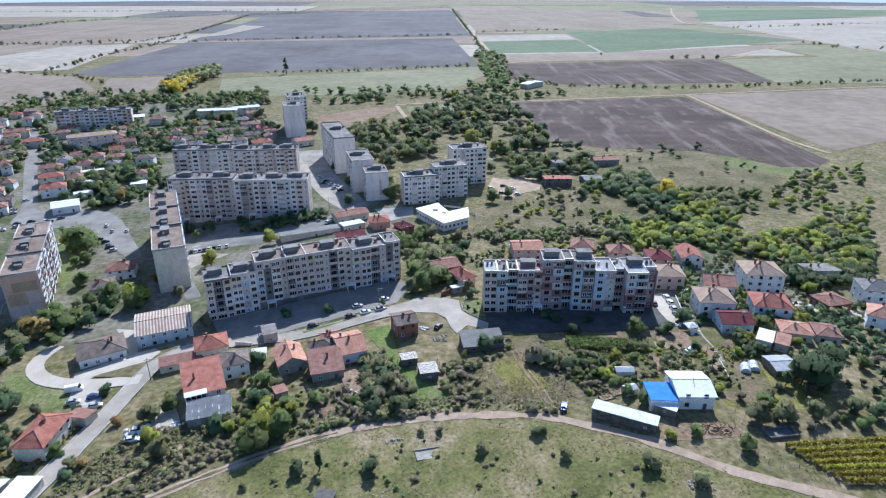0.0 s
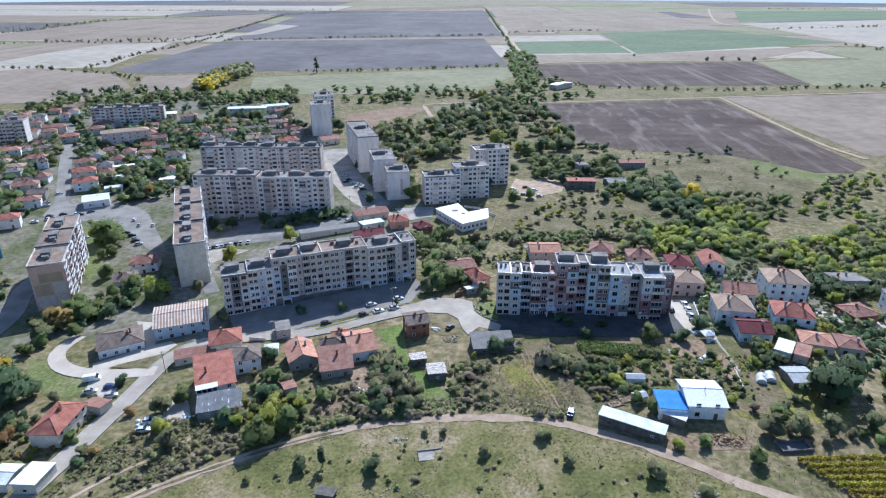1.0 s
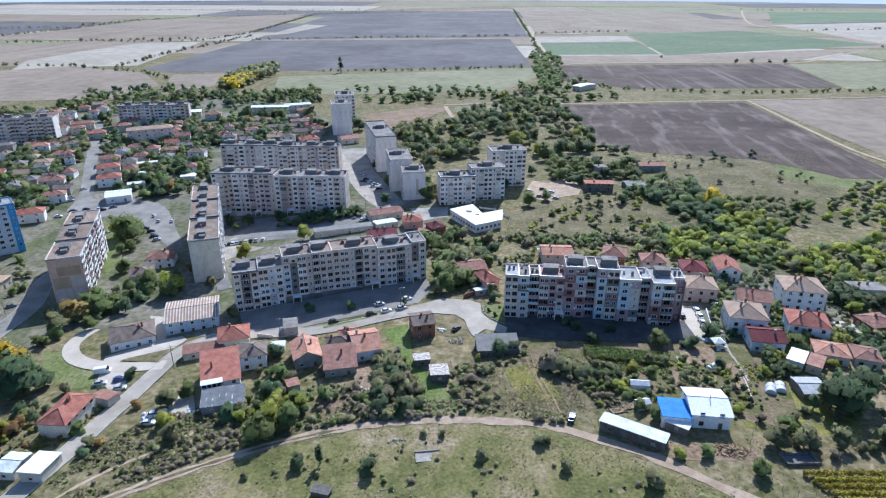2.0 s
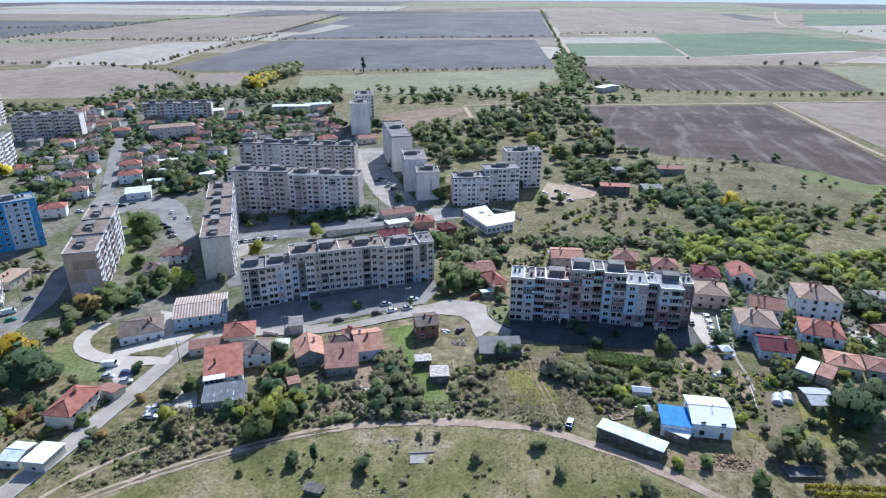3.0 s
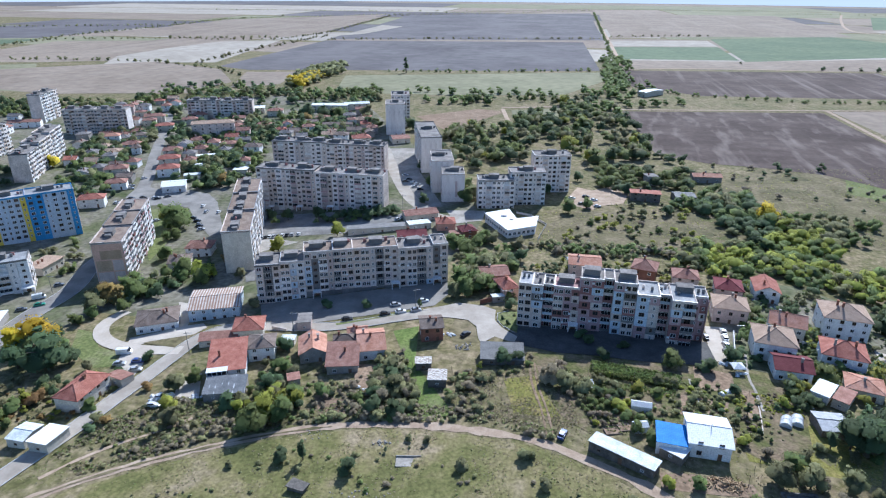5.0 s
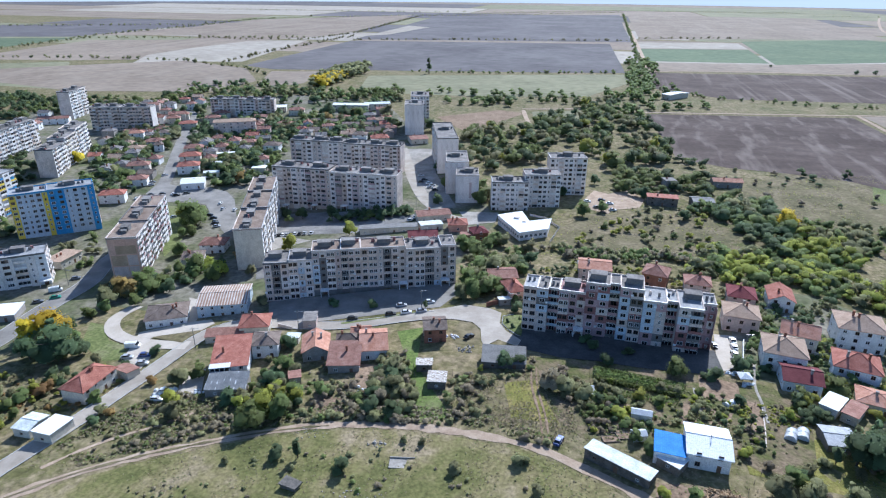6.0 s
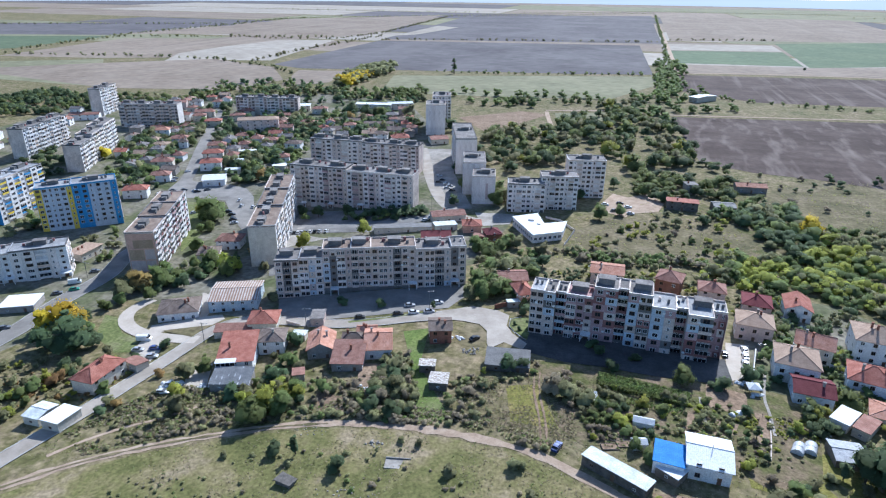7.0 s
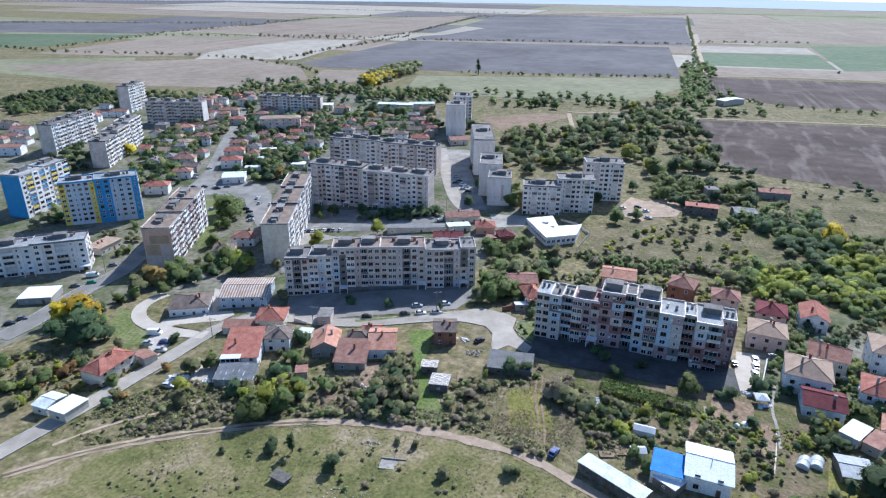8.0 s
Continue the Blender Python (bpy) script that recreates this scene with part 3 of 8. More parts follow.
ribbon('road', [(41, 3006), (62, 2004), (73, 1514), (84, 994), (93, 957)], 7, M['dirt'], 'pale road between fields', step=12.0, lift=0.25)
ribbon('road', [(1075, 3141), (886, 2562), (731, 2004), (779, 1794), (778, 1514), (773, 1321), (747, 1150)], 8, M['dirt'], 'winding pale country road', step=12.0, lift=0.25)
ribbon('road', [(81, 957), (189, 1001), (436, 1025), (525, 1102), (673, 1259)], 6, M['dirt'], 'pale field road', step=12.0, lift=0.25)
sheet('pavement', [(-241, 323), (-225, 313), (-211, 319), (-191, 319), (-182, 330), (-195, 342), (-211, 346), (-233, 342), (-247, 345)], M['street'], 'dusty paved yard', 'pavement', lift=0.13, step=8)
sheet('pavement', [(-194, 318), (-182, 330), (-150, 283), (-156, 279), (-177, 299)], M['street'], 'dusty paved yard', 'pavement', lift=0.13, step=8)
sheet('pavement', [(-88, 206.8), (-18, 237.2), (-14, 228), (-18, 214), (-42, 202), (-60, 194), (-80, 193)], M['street'], 'asphalt yard before the long flats', 'pavement', lift=0.13, step=8)
sheet('pavement', [(15.5, 203), (79, 203), (80, 187), (60, 185), (30, 184.5), (16, 188)], M['shaded_yard'], 'tarred yard before the flats, darkened with their shade', 'pavement', lift=0.13, step=8)
sheet('pavement', [(-118, 167), (-107, 185), (-113, 203), (-124, 205), (-111, 187), (-120, 171)], M['pale_road'], 'dusty paved yard', 'pavement', lift=0.13, step=8)
sheet('pavement', [(-128, 278), (-73, 291), (-64, 315), (-77, 326), (-143, 310)], M['yard'], 'dusty paved yard', 'pavement', lift=0.13, step=8)
sheet('pavement', [(-113, 461), (-92, 466), (-73, 404), (-42, 337), (-53, 333), (-76, 371), (-90, 405)], M['lot'], 'dusty paved yard', 'pavement', lift=0.13, step=8)
sheet('pavement', [(-39, 331), (-17, 334), (-16, 318), (-29, 311)], M['lot'], 'dusty paved yard', 'pavement', lift=0.13, step=8)
sheet('bare_yard', [(28.1, 371.9), (32.6, 390.4), (41.3, 385.7), (54.1, 397.7), (62.3, 379.8), (59.1, 363.6), (47.0, 357.4), (41.9, 348.3), (32.4, 352.9)], M['dirt'], 'dusty bare parking beside the flats', 'yard', lift=0.13, step=8)
sheet('pavement', [(-131, 281), (-103, 275), (-119, 258)], M['lot'], 'dusty paved yard', 'pavement', lift=0.13, step=8)
sheet('pavement', [(80.5, 216), (88, 217), (85.5, 194), (78, 188)], M['pale_road'], 'dusty parking strip beside the flats', 'pavement', lift=0.14, step=8)
sheet('pavement', [(-21.5, 210), (-16, 213.2), (-9, 217.8), (1, 216.5), (6, 213.4), (6.8, 205), (10, 199.4), (16.3, 193.3), (15.5, 188.2), (8.2, 191.8), (4.8, 186.6), (3, 190.6), (1, 199), (-2.9, 203.6), (-9.4, 204.6), (-20, 204.4)], M['asphalt'], 'wide worn asphalt junction', 'pavement', lift=0.215, step=8)
sheet('lawn', [(7.2, 210.4), (11, 213), (15.0, 213), (15.8, 196.4), (11.0, 200.4), (7.9, 204.9)], FIELD['lawn'], 'kerbed grass island with shrubs', 'grass', lift=0.3)
sheet('lawn', [(8.3, 192.4), (15.8, 188.6), (9.0, 187.7)], FIELD['drygrass'], 'grass triangle beside the barn', 'grass', lift=0.22)
sheet('garden_bed', [(47, 163), (53, 162), (51, 151), (47, 152)], FIELD['soil'], 'bare brown garden soil', 'soil', lift=0.05)
sheet('garden_bed', [(66, 167), (79, 166), (76, 156), (64, 157)], FIELD['soil'], 'bare brown garden soil', 'soil', lift=0.05)
sheet('garden_bed', [(84, 174), (87, 173), (86, 159), (83, 159)], FIELD['soil'], 'bare brown garden soil', 'soil', lift=0.05)
sheet('garden_bed', [(72, 185), (83, 183), (82, 171), (71, 172)], FIELD['soil'], 'bare brown garden soil', 'soil', lift=0.05)
sheet('garden_bed', [(-35, 168), (-25, 169), (-19, 156), (-27, 153)], FIELD['soil'], 'bare brown garden soil', 'soil', lift=0.05)
sheet('garden_bed', [(-40, 150), (-30, 149), (-26, 141), (-33, 138)], FIELD['soil'], 'bare brown garden soil', 'soil', lift=0.05)
sheet('weed_patch', [(78, 155), (100, 161), (113, 151), (108, 140), (79, 141)], FIELD['weeds'], 'yellowing weeds in an unkempt plot', 'grass', lift=0.045)
sheet('weed_patch', [(89, 173), (97, 175), (95, 163), (87, 160)], FIELD['weeds'], 'yellowing weeds in an unkempt plot', 'grass', lift=0.045)
sheet('weed_patch', [(15, 166), (24, 169), (33, 149), (20, 149)], FIELD['weeds'], 'yellowing weeds in an unkempt plot', 'grass', lift=0.045)
sheet('meadow', [(21, 321), (33, 343), (54, 349), (74, 337), (87, 365), (109, 404), (160, 471), (227, 528), (253, 474), (193, 320), (143, 321), (108, 332), (83, 290), (46, 288), (28, 294)], FIELD['drygrass'], 'rough dry meadow on the slope', 'grass', lift=0.04)
sheet('meadow', [(-102, 80), (-96, 90), (-85, 103), (-70, 114), (-53, 124), (-39, 130.5), (-24, 135.5), (-8, 138), (8, 138), (28, 136), (46, 128), (64, 117.5), (81, 109), (93, 104), (83, 92), (-60, 98), (-97, 65)], FIELD['meadow'], 'green meadow below the dirt track', 'grass', lift=0.03)
sheet('lawn', [(-141, 176.6), (-149, 178), (-139, 163), (-122, 154), (-115, 156.3), (-120.5, 164.5), (-130.5, 167)], FIELD['lawn'], 'mown green lawn inside the loop drive', 'grass', lift=0.03)
sheet('pavement', [(-115, 156.3), (-119, 164.8), (-109.8, 165.5), (-106, 158.7), (-104.3, 152.2), (-109, 152.5)], M['pale_road'], 'pale dusty parking beside the street', 'pavement', lift=0.14, step=8)
sheet('lawn', [(-116.1, 171.8), (-100.8, 180.0), (-101.1, 170.2)], FIELD['drygrass'], 'dry grass triangle beside the street', 'grass', lift=0.2)
LAWN = [(-27.8, 191.7), (-19.5, 196.5), (-14.3, 171.2), (-3.4, 155.8), (3.8, 146.5), (-4.4, 142.1), (-8.8, 152.6), (-17.1, 171)]
sheet('lawn', LAWN, FIELD['fresh'], 'narrow bright green lawn', 'grass', lift=0.06)
sheet('lawn', [(-7.5, 203.6), (-2.6, 203.6), (1, 197.6), (3.4, 187.3), (-4.6, 186.8), (-8.5, 192.8)], FIELD['drygrass'], 'dry grass plot beside the junction', 'grass', lift=0.03)
sheet('lawn', [(-86, 345), (-78, 343), (-82, 327), (-87, 326)], FIELD['drygrass'], 'grassy triangle by the flats', 'grass', lift=0.16)
sheet('lawn', [(-221, 307), (-209, 312), (-176, 276), (-167, 244)], FIELD['lawn'], 'lawn beside the parking', 'grass', lift=0.16)
sheet('garden_bed', [(41, 171), (68, 171), (68, 161), (52, 162), (41, 163)], FIELD['soil'], 'dug garden soil', 'garden', lift=0.03)
sheet('garden_bed', [(85, 180), (91, 180), (89, 164), (84, 169)], FIELD['soil'], 'dug garden soil between huts', 'garden', lift=0.03)
sheet('garden_ground', [(22, 183), (78, 187), (93, 184), (100, 172), (96, 150), (84, 141), (78, 145), (57, 150), (40, 144), (33, 150), (27, 165)], FIELD['garden'], 'dark weedy garden ground below the flats', 'garden', lift=0.045, step=7)
sheet('pavement', [(134.3, 214.4), (141.8, 210.0), (153.7, 208.0), (159.0, 206.1), (154.4, 200.6), (143.3, 201.5), (133.5, 206.8)], M['pale_road'], 'pale concrete drive between the hill houses', 'pavement', lift=0.13, step=6)
ribbon('grass_strip', [(-50.5, 193.8), (-40.4, 199.0), (-29.5, 205.6), (-25.2, 208.2)], 1.3, FIELD['lawn'], 'narrow grass verge between the street and the yard', lift=0.24, ragged=0.3, category='grass')
sheet('bare_yard', [(-87.0, 149.9), (-84.3, 152.5), (-82.3, 156.5), (-75.7, 144.8), (-76.8, 140.3), (-83.2, 143.1)], M['pale_road'], 'pale trodden yard beside the house', 'yard', lift=0.08, step=6)
sheet('bare_yard', [(57, 132), (66, 133.4), (78, 132.6), (79, 128.5), (70, 127.4), (57, 126.6)], FIELD['soil'], 'bare trampled yard', 'yard', lift=0.03)
sheet('meadow', [(16, 314), (33, 346), (64, 348), (83, 329), (84, 297), (31, 285)], FIELD['drygrass'], 'open dry meadow', 'grass', lift=0.02)
sheet('meadow', [(127, 432), (194, 448), (210, 410), (164, 372), (120, 366)], FIELD['drygrass'], 'open dry meadow on the slope', 'grass', lift=0.02)
sheet('town_ground', [(-467, 336), (-516, 541), (-306, 641), (-194, 632), (-41, 386), (-16, 319), (-20, 261), (-71, 200), (-86, 188), (-152, 192), (-165, 128)], FIELD['dusty'], 'dusty ground between the houses of the town', 'ground', lift=0.012, step=8)
sheet('town_ground', [(91, 264), (125, 266), (151, 242), (136, 203), (102, 186), (84, 188)], FIELD['dusty'], 'dusty ground between the hill houses', 'ground', lift=0.012, step=8)



# ---- blocks of flats ----
SITES = []
MESH = {}


def shared(key, make):
    if key not in MESH:
        MESH[key] = make()
    return MESH[key]


def frame_faces(g, w, h, panes, glazed):
    """A window casing in one piece, with its sill; the glass set back behind it."""
    t, out, back = 0.10, -0.06, -0.015
    xs = [-w / 2] + [v for i in range(panes) for v in (-w / 2 + t + (w - t) * i / panes, -w / 2 + (w - t) * (i + 1) / panes)] + [w / 2]
    zs = [0, t, h - t, h]
    idx = {}

    def at(i, j, y):
        if (i, j, y) not in idx:
            idx[(i, j, y)] = len(g.v)
            g.v.append((xs[i], y, zs[j]))
        return idx[(i, j, y)]

    def quad(q, mat=0):
        g.f.append(tuple(q))
        g.m.append(mat)
    n = len(xs) - 1
    for i in range(n):
        for j in range(3):
            if j == 1 and i % 2 == 1:
                for (a0, a1) in (((i, 1), (i + 1, 1)), ((i + 1, 1), (i + 1, 2)), ((i + 1, 2), (i, 2)), ((i, 2), (i, 1))):
                    quad([at(*a0, out), at(*a1, out), at(*a1, back), at(*a0, back)])
                if glazed:
                    quad([at(i, 1, back), at(i + 1, 1, back), at(i + 1, 2, back), at(i, 2, back)], 1)
            else:
                quad([at(i, j, out), at(i + 1, j, out), at(i + 1, j + 1, out), at(i, j + 1, out)])
    for i in range(n):
        quad([at(i, 3, out), at(i + 1, 3, out), at(i + 1, 3, 0.02), at(i, 3, 0.02)])
        quad([at(i, 0, 0.02), at(i + 1, 0, 0.02), at(i + 1, 0, out), at(i, 0, out)])
    for j in range(3):
        quad([at(0, j, 0.02), at(0, j, out), at(0, j + 1, out), at(0, j + 1, 0.02)])
        quad([at(n, j, out), at(n, j, 0.02), at(n, j + 1, 0.02), at(n, j + 1, out)])
    return g


def window_mesh(w, h, casing, panes=2):
    return shared(("window", w, h, casing, panes), lambda: frame_faces(Geo(), w, h, panes, True).mesh("window", M[casing], M["glass"]))


def sash_mesh(w, h, casing, panes=2):
    return shared(("sash", w, h, casing, panes), lambda: frame_faces(Geo(), w, h, panes, False).mesh("window", M[casing]))


def pane_mesh(w, h):
    return shared(("pane", w, h), lambda: Geo().box(-w / 2, -0.008, 0, w / 2, 0.008, h).mesh("pane", M["glass"]))


def add_window(parent, at, w, h, casing, near):
    if near:
        ob = part("window", sash_mesh(w, h, casing), None, parent, at=at)
        part("pane", pane_mesh(w - 0.08, h - 0.1), None, ob, at=(0, -0.014, 0.05))
    else:
        part("window", window_mesh(w, h, casing), None, parent, at=at)


def panel_mesh(w, h, d, mat):
    """A facade panel with a recessed joint round it."""
    return shared(("panel", round(w, 2), round(h, 2), d, mat), lambda: Geo().box(0.02, -d, 0.025, w - 0.02, 0.9, h - 0.025).mesh("panel", M[mat]))


def strip_mesh(w, h, d, mat):
    return shared(("strip", round(w, 2), round(h, 2), d, mat), lambda: Geo().box(0, -d, 0, w, 0.9, h).mesh("bay", M[mat]))


def balcony_mesh(w, mat, glazed):
    def make():
        g = Geo()
        g.box(0.06, -0.35, 0, w - 0.06, 0.9, 0.14, 1)
        g.box(0.06, -0.35, 0.14, w - 0.06, -0.27, 1.12)
        g.box(0.06, -0.27, 0.14, 0.12, 0.2, 1.12).box(w - 0.12, -0.27, 0.14, w - 0.06, 0.2, 1.12)
        if glazed:
            g.box(0.08, -0.33, 1.12, w - 0.08, -0.30, 2.45, 2)
            n = 3
            for i in range(n + 1):
                x = 0.06 + (w - 0.19) * i / n
                g.box(x, -0.36, 1.12, x + 0.07, -0.28, 2.5, 3)
            g.box(0.06, -0.36, 2.45, w - 0.06, -0.28, 2.55, 3)
        return g.mesh("balcony", M[mat], M["concrete"], M["glass"], M["frame_white"])
    return shared(("balcony", round(w, 2), mat, glazed), make)


def facade(parent, f, width, floors, fh, pattern, palette, rng, near, base, extra, balconies, cycle=()):
    """Bays across a wall. f: pose of its lower left corner, x along the wall, -y outwards. pattern: letters of the bays."""
    widths = dict(w=3.0, W=3.6, b=3.3, s=2.9, p=2.4, x=4.0)
    total = sum(widths[c] for c in pattern)
    reps = max(1, round(width / total))
    bays = pattern * reps
    k = width / sum(widths[c] for c in bays)
    u = 0.0
    pick = lambda: rng.choices([p[0] for p in palette], [p[1] for p in palette])[0]
    for b, c in enumerate(bays):
        w = widths[c] * k
        own = cycle[b % len(cycle)] if cycle else pick()
        d = dict(w=0.0, W=0.45, b=-0.85, s=-0.45, p=0.0, x=0.0)[c]
        if not near and c != "b":
            part("bay", strip_mesh(w, floors * fh + base, d, own), None, parent, at=f @ Matrix.Translation((u, 0, -base)))
        elif c == "b":
            part("bay", strip_mesh(w, floors * fh + base, d, own), None, parent, at=f @ Matrix.Translation((u, 0, -base)))
        else:
            part("bay_base", strip_mesh(w, base, d, "plinth"), None, parent, at=f @ Matrix.Translation((u, 0, -base)))
        for i in range(floors):
            z = i * fh
            if near and c != "b":
                mat = own if rng.random() < 0.64 else pick()
                part("panel", panel_mesh(w, fh, d, mat), None, parent, at=f @ Matrix.Translation((u, 0, z)))
            casing = "frame_white" if rng.random() < 0.68 else "frame_brown"
            cx = u + w / 2
            if near and c in "wW" and rng.random() < 0.12:
                part("air_conditioner", shared("aircon", lambda: Geo().box(-0.42, -0.42, 0, 0.42, -0.06, 0.6).mesh("air_conditioner", M["frame_white"])), None, parent, at=f @ Matrix.Translation((cx + rng.choice((-1, 1)) * 0.42 * w, -d, z + rng.uniform(0.5, 1.6))))
            if c == "x":
                continue
            if c == "b":
                part("balcony", balcony_mesh(w, rng.choice(balconies), rng.random() < 0.35), None, parent, at=f @ Matrix.Translation((u, 0, z)))
                if near or extra == 2:
                    add_window(parent, f @ Matrix.Translation((cx, 0.84, z + 0.3)), 2.0, 2.0, casing, False)
            elif c == "s":
                if i:
                    add_window(parent, f @ Matrix.Translation((cx, -d - 0.01, z + 0.3)), 1.3, 1.1, "frame_brown", near)
                elif extra:
                    g = Geo()
                    x0, x1 = u - 0.3, u + w + 0.3
                    gz = height(*(parent.matrix_world @ f @ Vector((cx, -2, 0))).xy) - (parent.matrix_world @ f).translation.z
                    g.box(x0, -2.4, gz - 0.3, x0 + 0.3, -2.1, gz + 2.5).box(x1 - 0.3, -2.4, gz - 0.3, x1, -2.1, gz + 2.5).box(x0, -2.5, gz + 2.5, x1, 0.4, gz + 2.85)
                    part("entrance_porch", g, M["white"], parent, "white concrete entrance porch", at=f)
                    part("door", Geo().box(cx - 0.8, 0.36, gz, cx + 0.8, 0.46, gz + 2.2), M["frame_brown"], parent, at=f)
            elif c == "p":
                add_window(parent, f @ Matrix.Translation((cx, -d - 0.01, z + 1.0)), 0.8, 1.3, casing, near)
            elif c == "W":
                if not near:
                    part("window", window_mesh(2.6, 1.45, casing, 3), None, parent, at=f @ Matrix.Translation((cx, -d - 0.01, z + 0.95)))
                for s in (-0.85, 0.85) if near else ():
                    add_window(parent, f @ Matrix.Translation((cx + s * k, -d - 0.01, z + 0.95)), 1.45, 1.5, casing, near)
            else:
                add_window(parent, f @ Matrix.Translation((cx, -d - 0.01, z + 0.9)), 1.8, 1.5, casing, near)
        u += w


def block(x, y, turn, sections, depth, floors, pattern, palette, label, near=False, roof="bitumen", wall="concrete", seed=1, balconies=("concrete_light", "white", "beige"),
          end_left=None, end_right=None, porch=True, base=1.2, houses=True, group="panel flats", cycle=(), rim=None):
    """A block of flats whose long front starts at (x, y) and runs towards turn. sections: (length, height of the roof, roof material)."""
    rng = random.Random(seed)
    z0 = min(height(x, y), height(x + sum(s[0] for s in sections) * math.cos(radians(turn)), y + sum(s[0] for s in sections) * math.sin(radians(turn)))) - 0.3
    run = sum(s[0] for s in sections)
    for i in range(int(run / 8) + 1):
        for j in range(int(depth / 8) + 1):
            c, s_, p, q = math.cos(radians(turn)), math.sin(radians(turn)), min(run, 8 * i + 4), min(depth, 8 * j + 4)
            SITES.append((x + c * p - s_ * q, y + s_ * p + c * q, 6.0))
    top = thing("apartment_block", pose(x, y, z0, 0, 0, turn), label, "apartment block", group)
    u = 0.0
    for k, (length, zt, roofmat, *back) in enumerate(sections):
        h, v = zt - z0, back[0] if back else 0.0
        fh = 2.8
        fl = floors[k]
        lo = h - 0.5 - fl * fh
        part("core", Geo().box(u + 0.01, 0.9 + v, -1.5, u + length - 0.01, depth, h - 0.3), M[wall], top, at=(0, 0, 0))
        facade(top, Matrix.Translation((u, v, lo)), length, fl, fh, pattern if isinstance(pattern, str) else pattern[k], palette, rng, near, lo + 1.5, porch, balconies, cycle[k] if cycle else ())
        # roof slab, parapets and the small housings on it
        g = Geo()
        g.box(u, v - 0.15, h - 0.55, u + length, depth + 0.1, h - 0.1)
        part("roof", g, M[roofmat or roof], top)
        e = Geo()
        e.box(u, v - 0.2, h - 0.6, u + length, v + 0.1, h + 0.25).box(u, depth - 0.15, h - 0.6, u + length, depth + 0.15, h + 0.45)
        e.box(u, v + 0.1, h - 0.6, u + 0.25, depth - 0.15, h + 0.25).box(u + length - 0.25, v + 0.1, h - 0.6, u + length, depth - 0.15, h + 0.25)
        part("parapet", e, M[rim] if rim else M["concrete"] if rng.random() < 0.6 else M["plinth"], top)
        k_ = Geo().box(u - 0.04, v - 0.24, h + 0.25, u + length + 0.04, v + 0.04, h + 0.30)
        if rng.random() < 0.5:
            k_.box(u - 0.04, v + 0.14, h + 0.25, u + 0.29, depth - 0.15, h + 0.31)
        part("coping", k_, M["coping"], top, "pale sheet metal coping")
        if houses:
            n = max(0 if length < 9.0 else 1, round(length / 15))
            for i in range(n):
                cx = u + length * (i + 0.5) / n + rng.uniform(-1, 1)
                cy = depth * 0.55
                g = Geo().box(cx - 2.6, cy - 1.7, h - 0.2, cx + 2.6, cy + 1.7, h + 1.9)
                hs = part("stair_head", g, M["plinth"], top, "concrete stair and lift housing")
                part("cap", Geo().box(cx - 2.8, cy - 1.9, h + 1.9, cx + 2.8, cy + 1.9, h + 2.1), M["bitumen"], hs)
                if y < 420 and not near:
                    qx = cx + (4.1 if i % 2 else -4.1)
                    if u + 1.6 < qx < u + length - 1.6:
                        part("vent_housing", Geo().box(qx - 1.1, cy - 1.3, h - 0.2, qx + 1.1, cy + 0.9, h + 1.3).box(qx - 1.25, cy - 1.45, h + 1.3, qx + 1.25, cy + 1.05, h + 1.42), M["plinth"], top)
                for s in (-1, 1, 1) if y < 330 else (-1, 1):
                    vx, vy = cx + s * rng.uniform(3.4, 7.0), cy + rng.uniform(-2.0, 2.6)
                    if u + 0.8 < vx < u + length - 0.8:
                        g = Geo().box(vx - 0.55, vy - 0.35, h - 0.2, vx + 0.55, vy + 0.35, h + rng.uniform(0.9, 1.5))
                        part("vent", g, M["plinth"] if rng.random() < 0.5 else M["wine"], top)
        for i in range(2 if near and length > 3.4 else 0):
            vx, vy = u + length * (0.3 + 0.4 * i) + rng.uniform(-0.4, 0.4), v + (depth - v) * rng.uniform(0.35, 0.8)
            part("chimney", Geo().box(vx - 0.4, vy - 0.3, h - 0.2, vx + 0.4, vy + 0.3, h + rng.uniform(0.8, 1.4)), M["plinth"] if rng.random() < 0.6 else M["concrete"], top)
        u += length
    for side, colour in ((0, end_left), (1, end_right)):
        if colour:
            h = sections[-1 if side else 0][1] - z0
            if colour == "patch":
                part("end_wall", Geo().box(-0.05, 0.0, -1, 0.012, depth - 0.2, h - 0.7), M["salmon"], top)
                for a, b, c, d in ((0.8, 0.10, 5.0, 0.34), (5.4, 0.10, depth - 0.8, 0.34), (0.8, 0.37, 5.0, 0.60), (5.4, 0.37, depth - 0.8, 0.60), (0.8, 0.63, depth - 3, 0.82)):
                    part("painted_panel", Geo().box(-0.09, a, b * h, 0.012, c, d * h), M["ochre"] if rng.random() < 0.5 else M["pink"], top)
            elif colour == "windows":
                ux = u if side else 0
                f = pose(ux, 0.9 if side else depth - 0.3, h - 0.5 - floors[-1] * 2.8, 0, 0, 90 if side else -90) @ Matrix.Translation((0, -0.91 + 0.0, 0))
                facade(top, f @ Matrix.Translation((0, 0.9, 0)), depth - 1.3, floors[-1], 2.8, "pb", [("concrete_light", 1)], rng, False, 1.2, False, ("white", "concrete_light"))
            else:
                ux = u if side else 0
                part("end_wall", Geo().box(ux - 0.012 - (0 if side else 0.1), 0.0, -1, ux + 0.012 + (0.1 if side else 0), depth - 0.2, h - 0.7), M[colour], top)
    return top


GREY = [("concrete", 3), ("concrete_light", 5), ("pink", 2), ("beige", 1)]
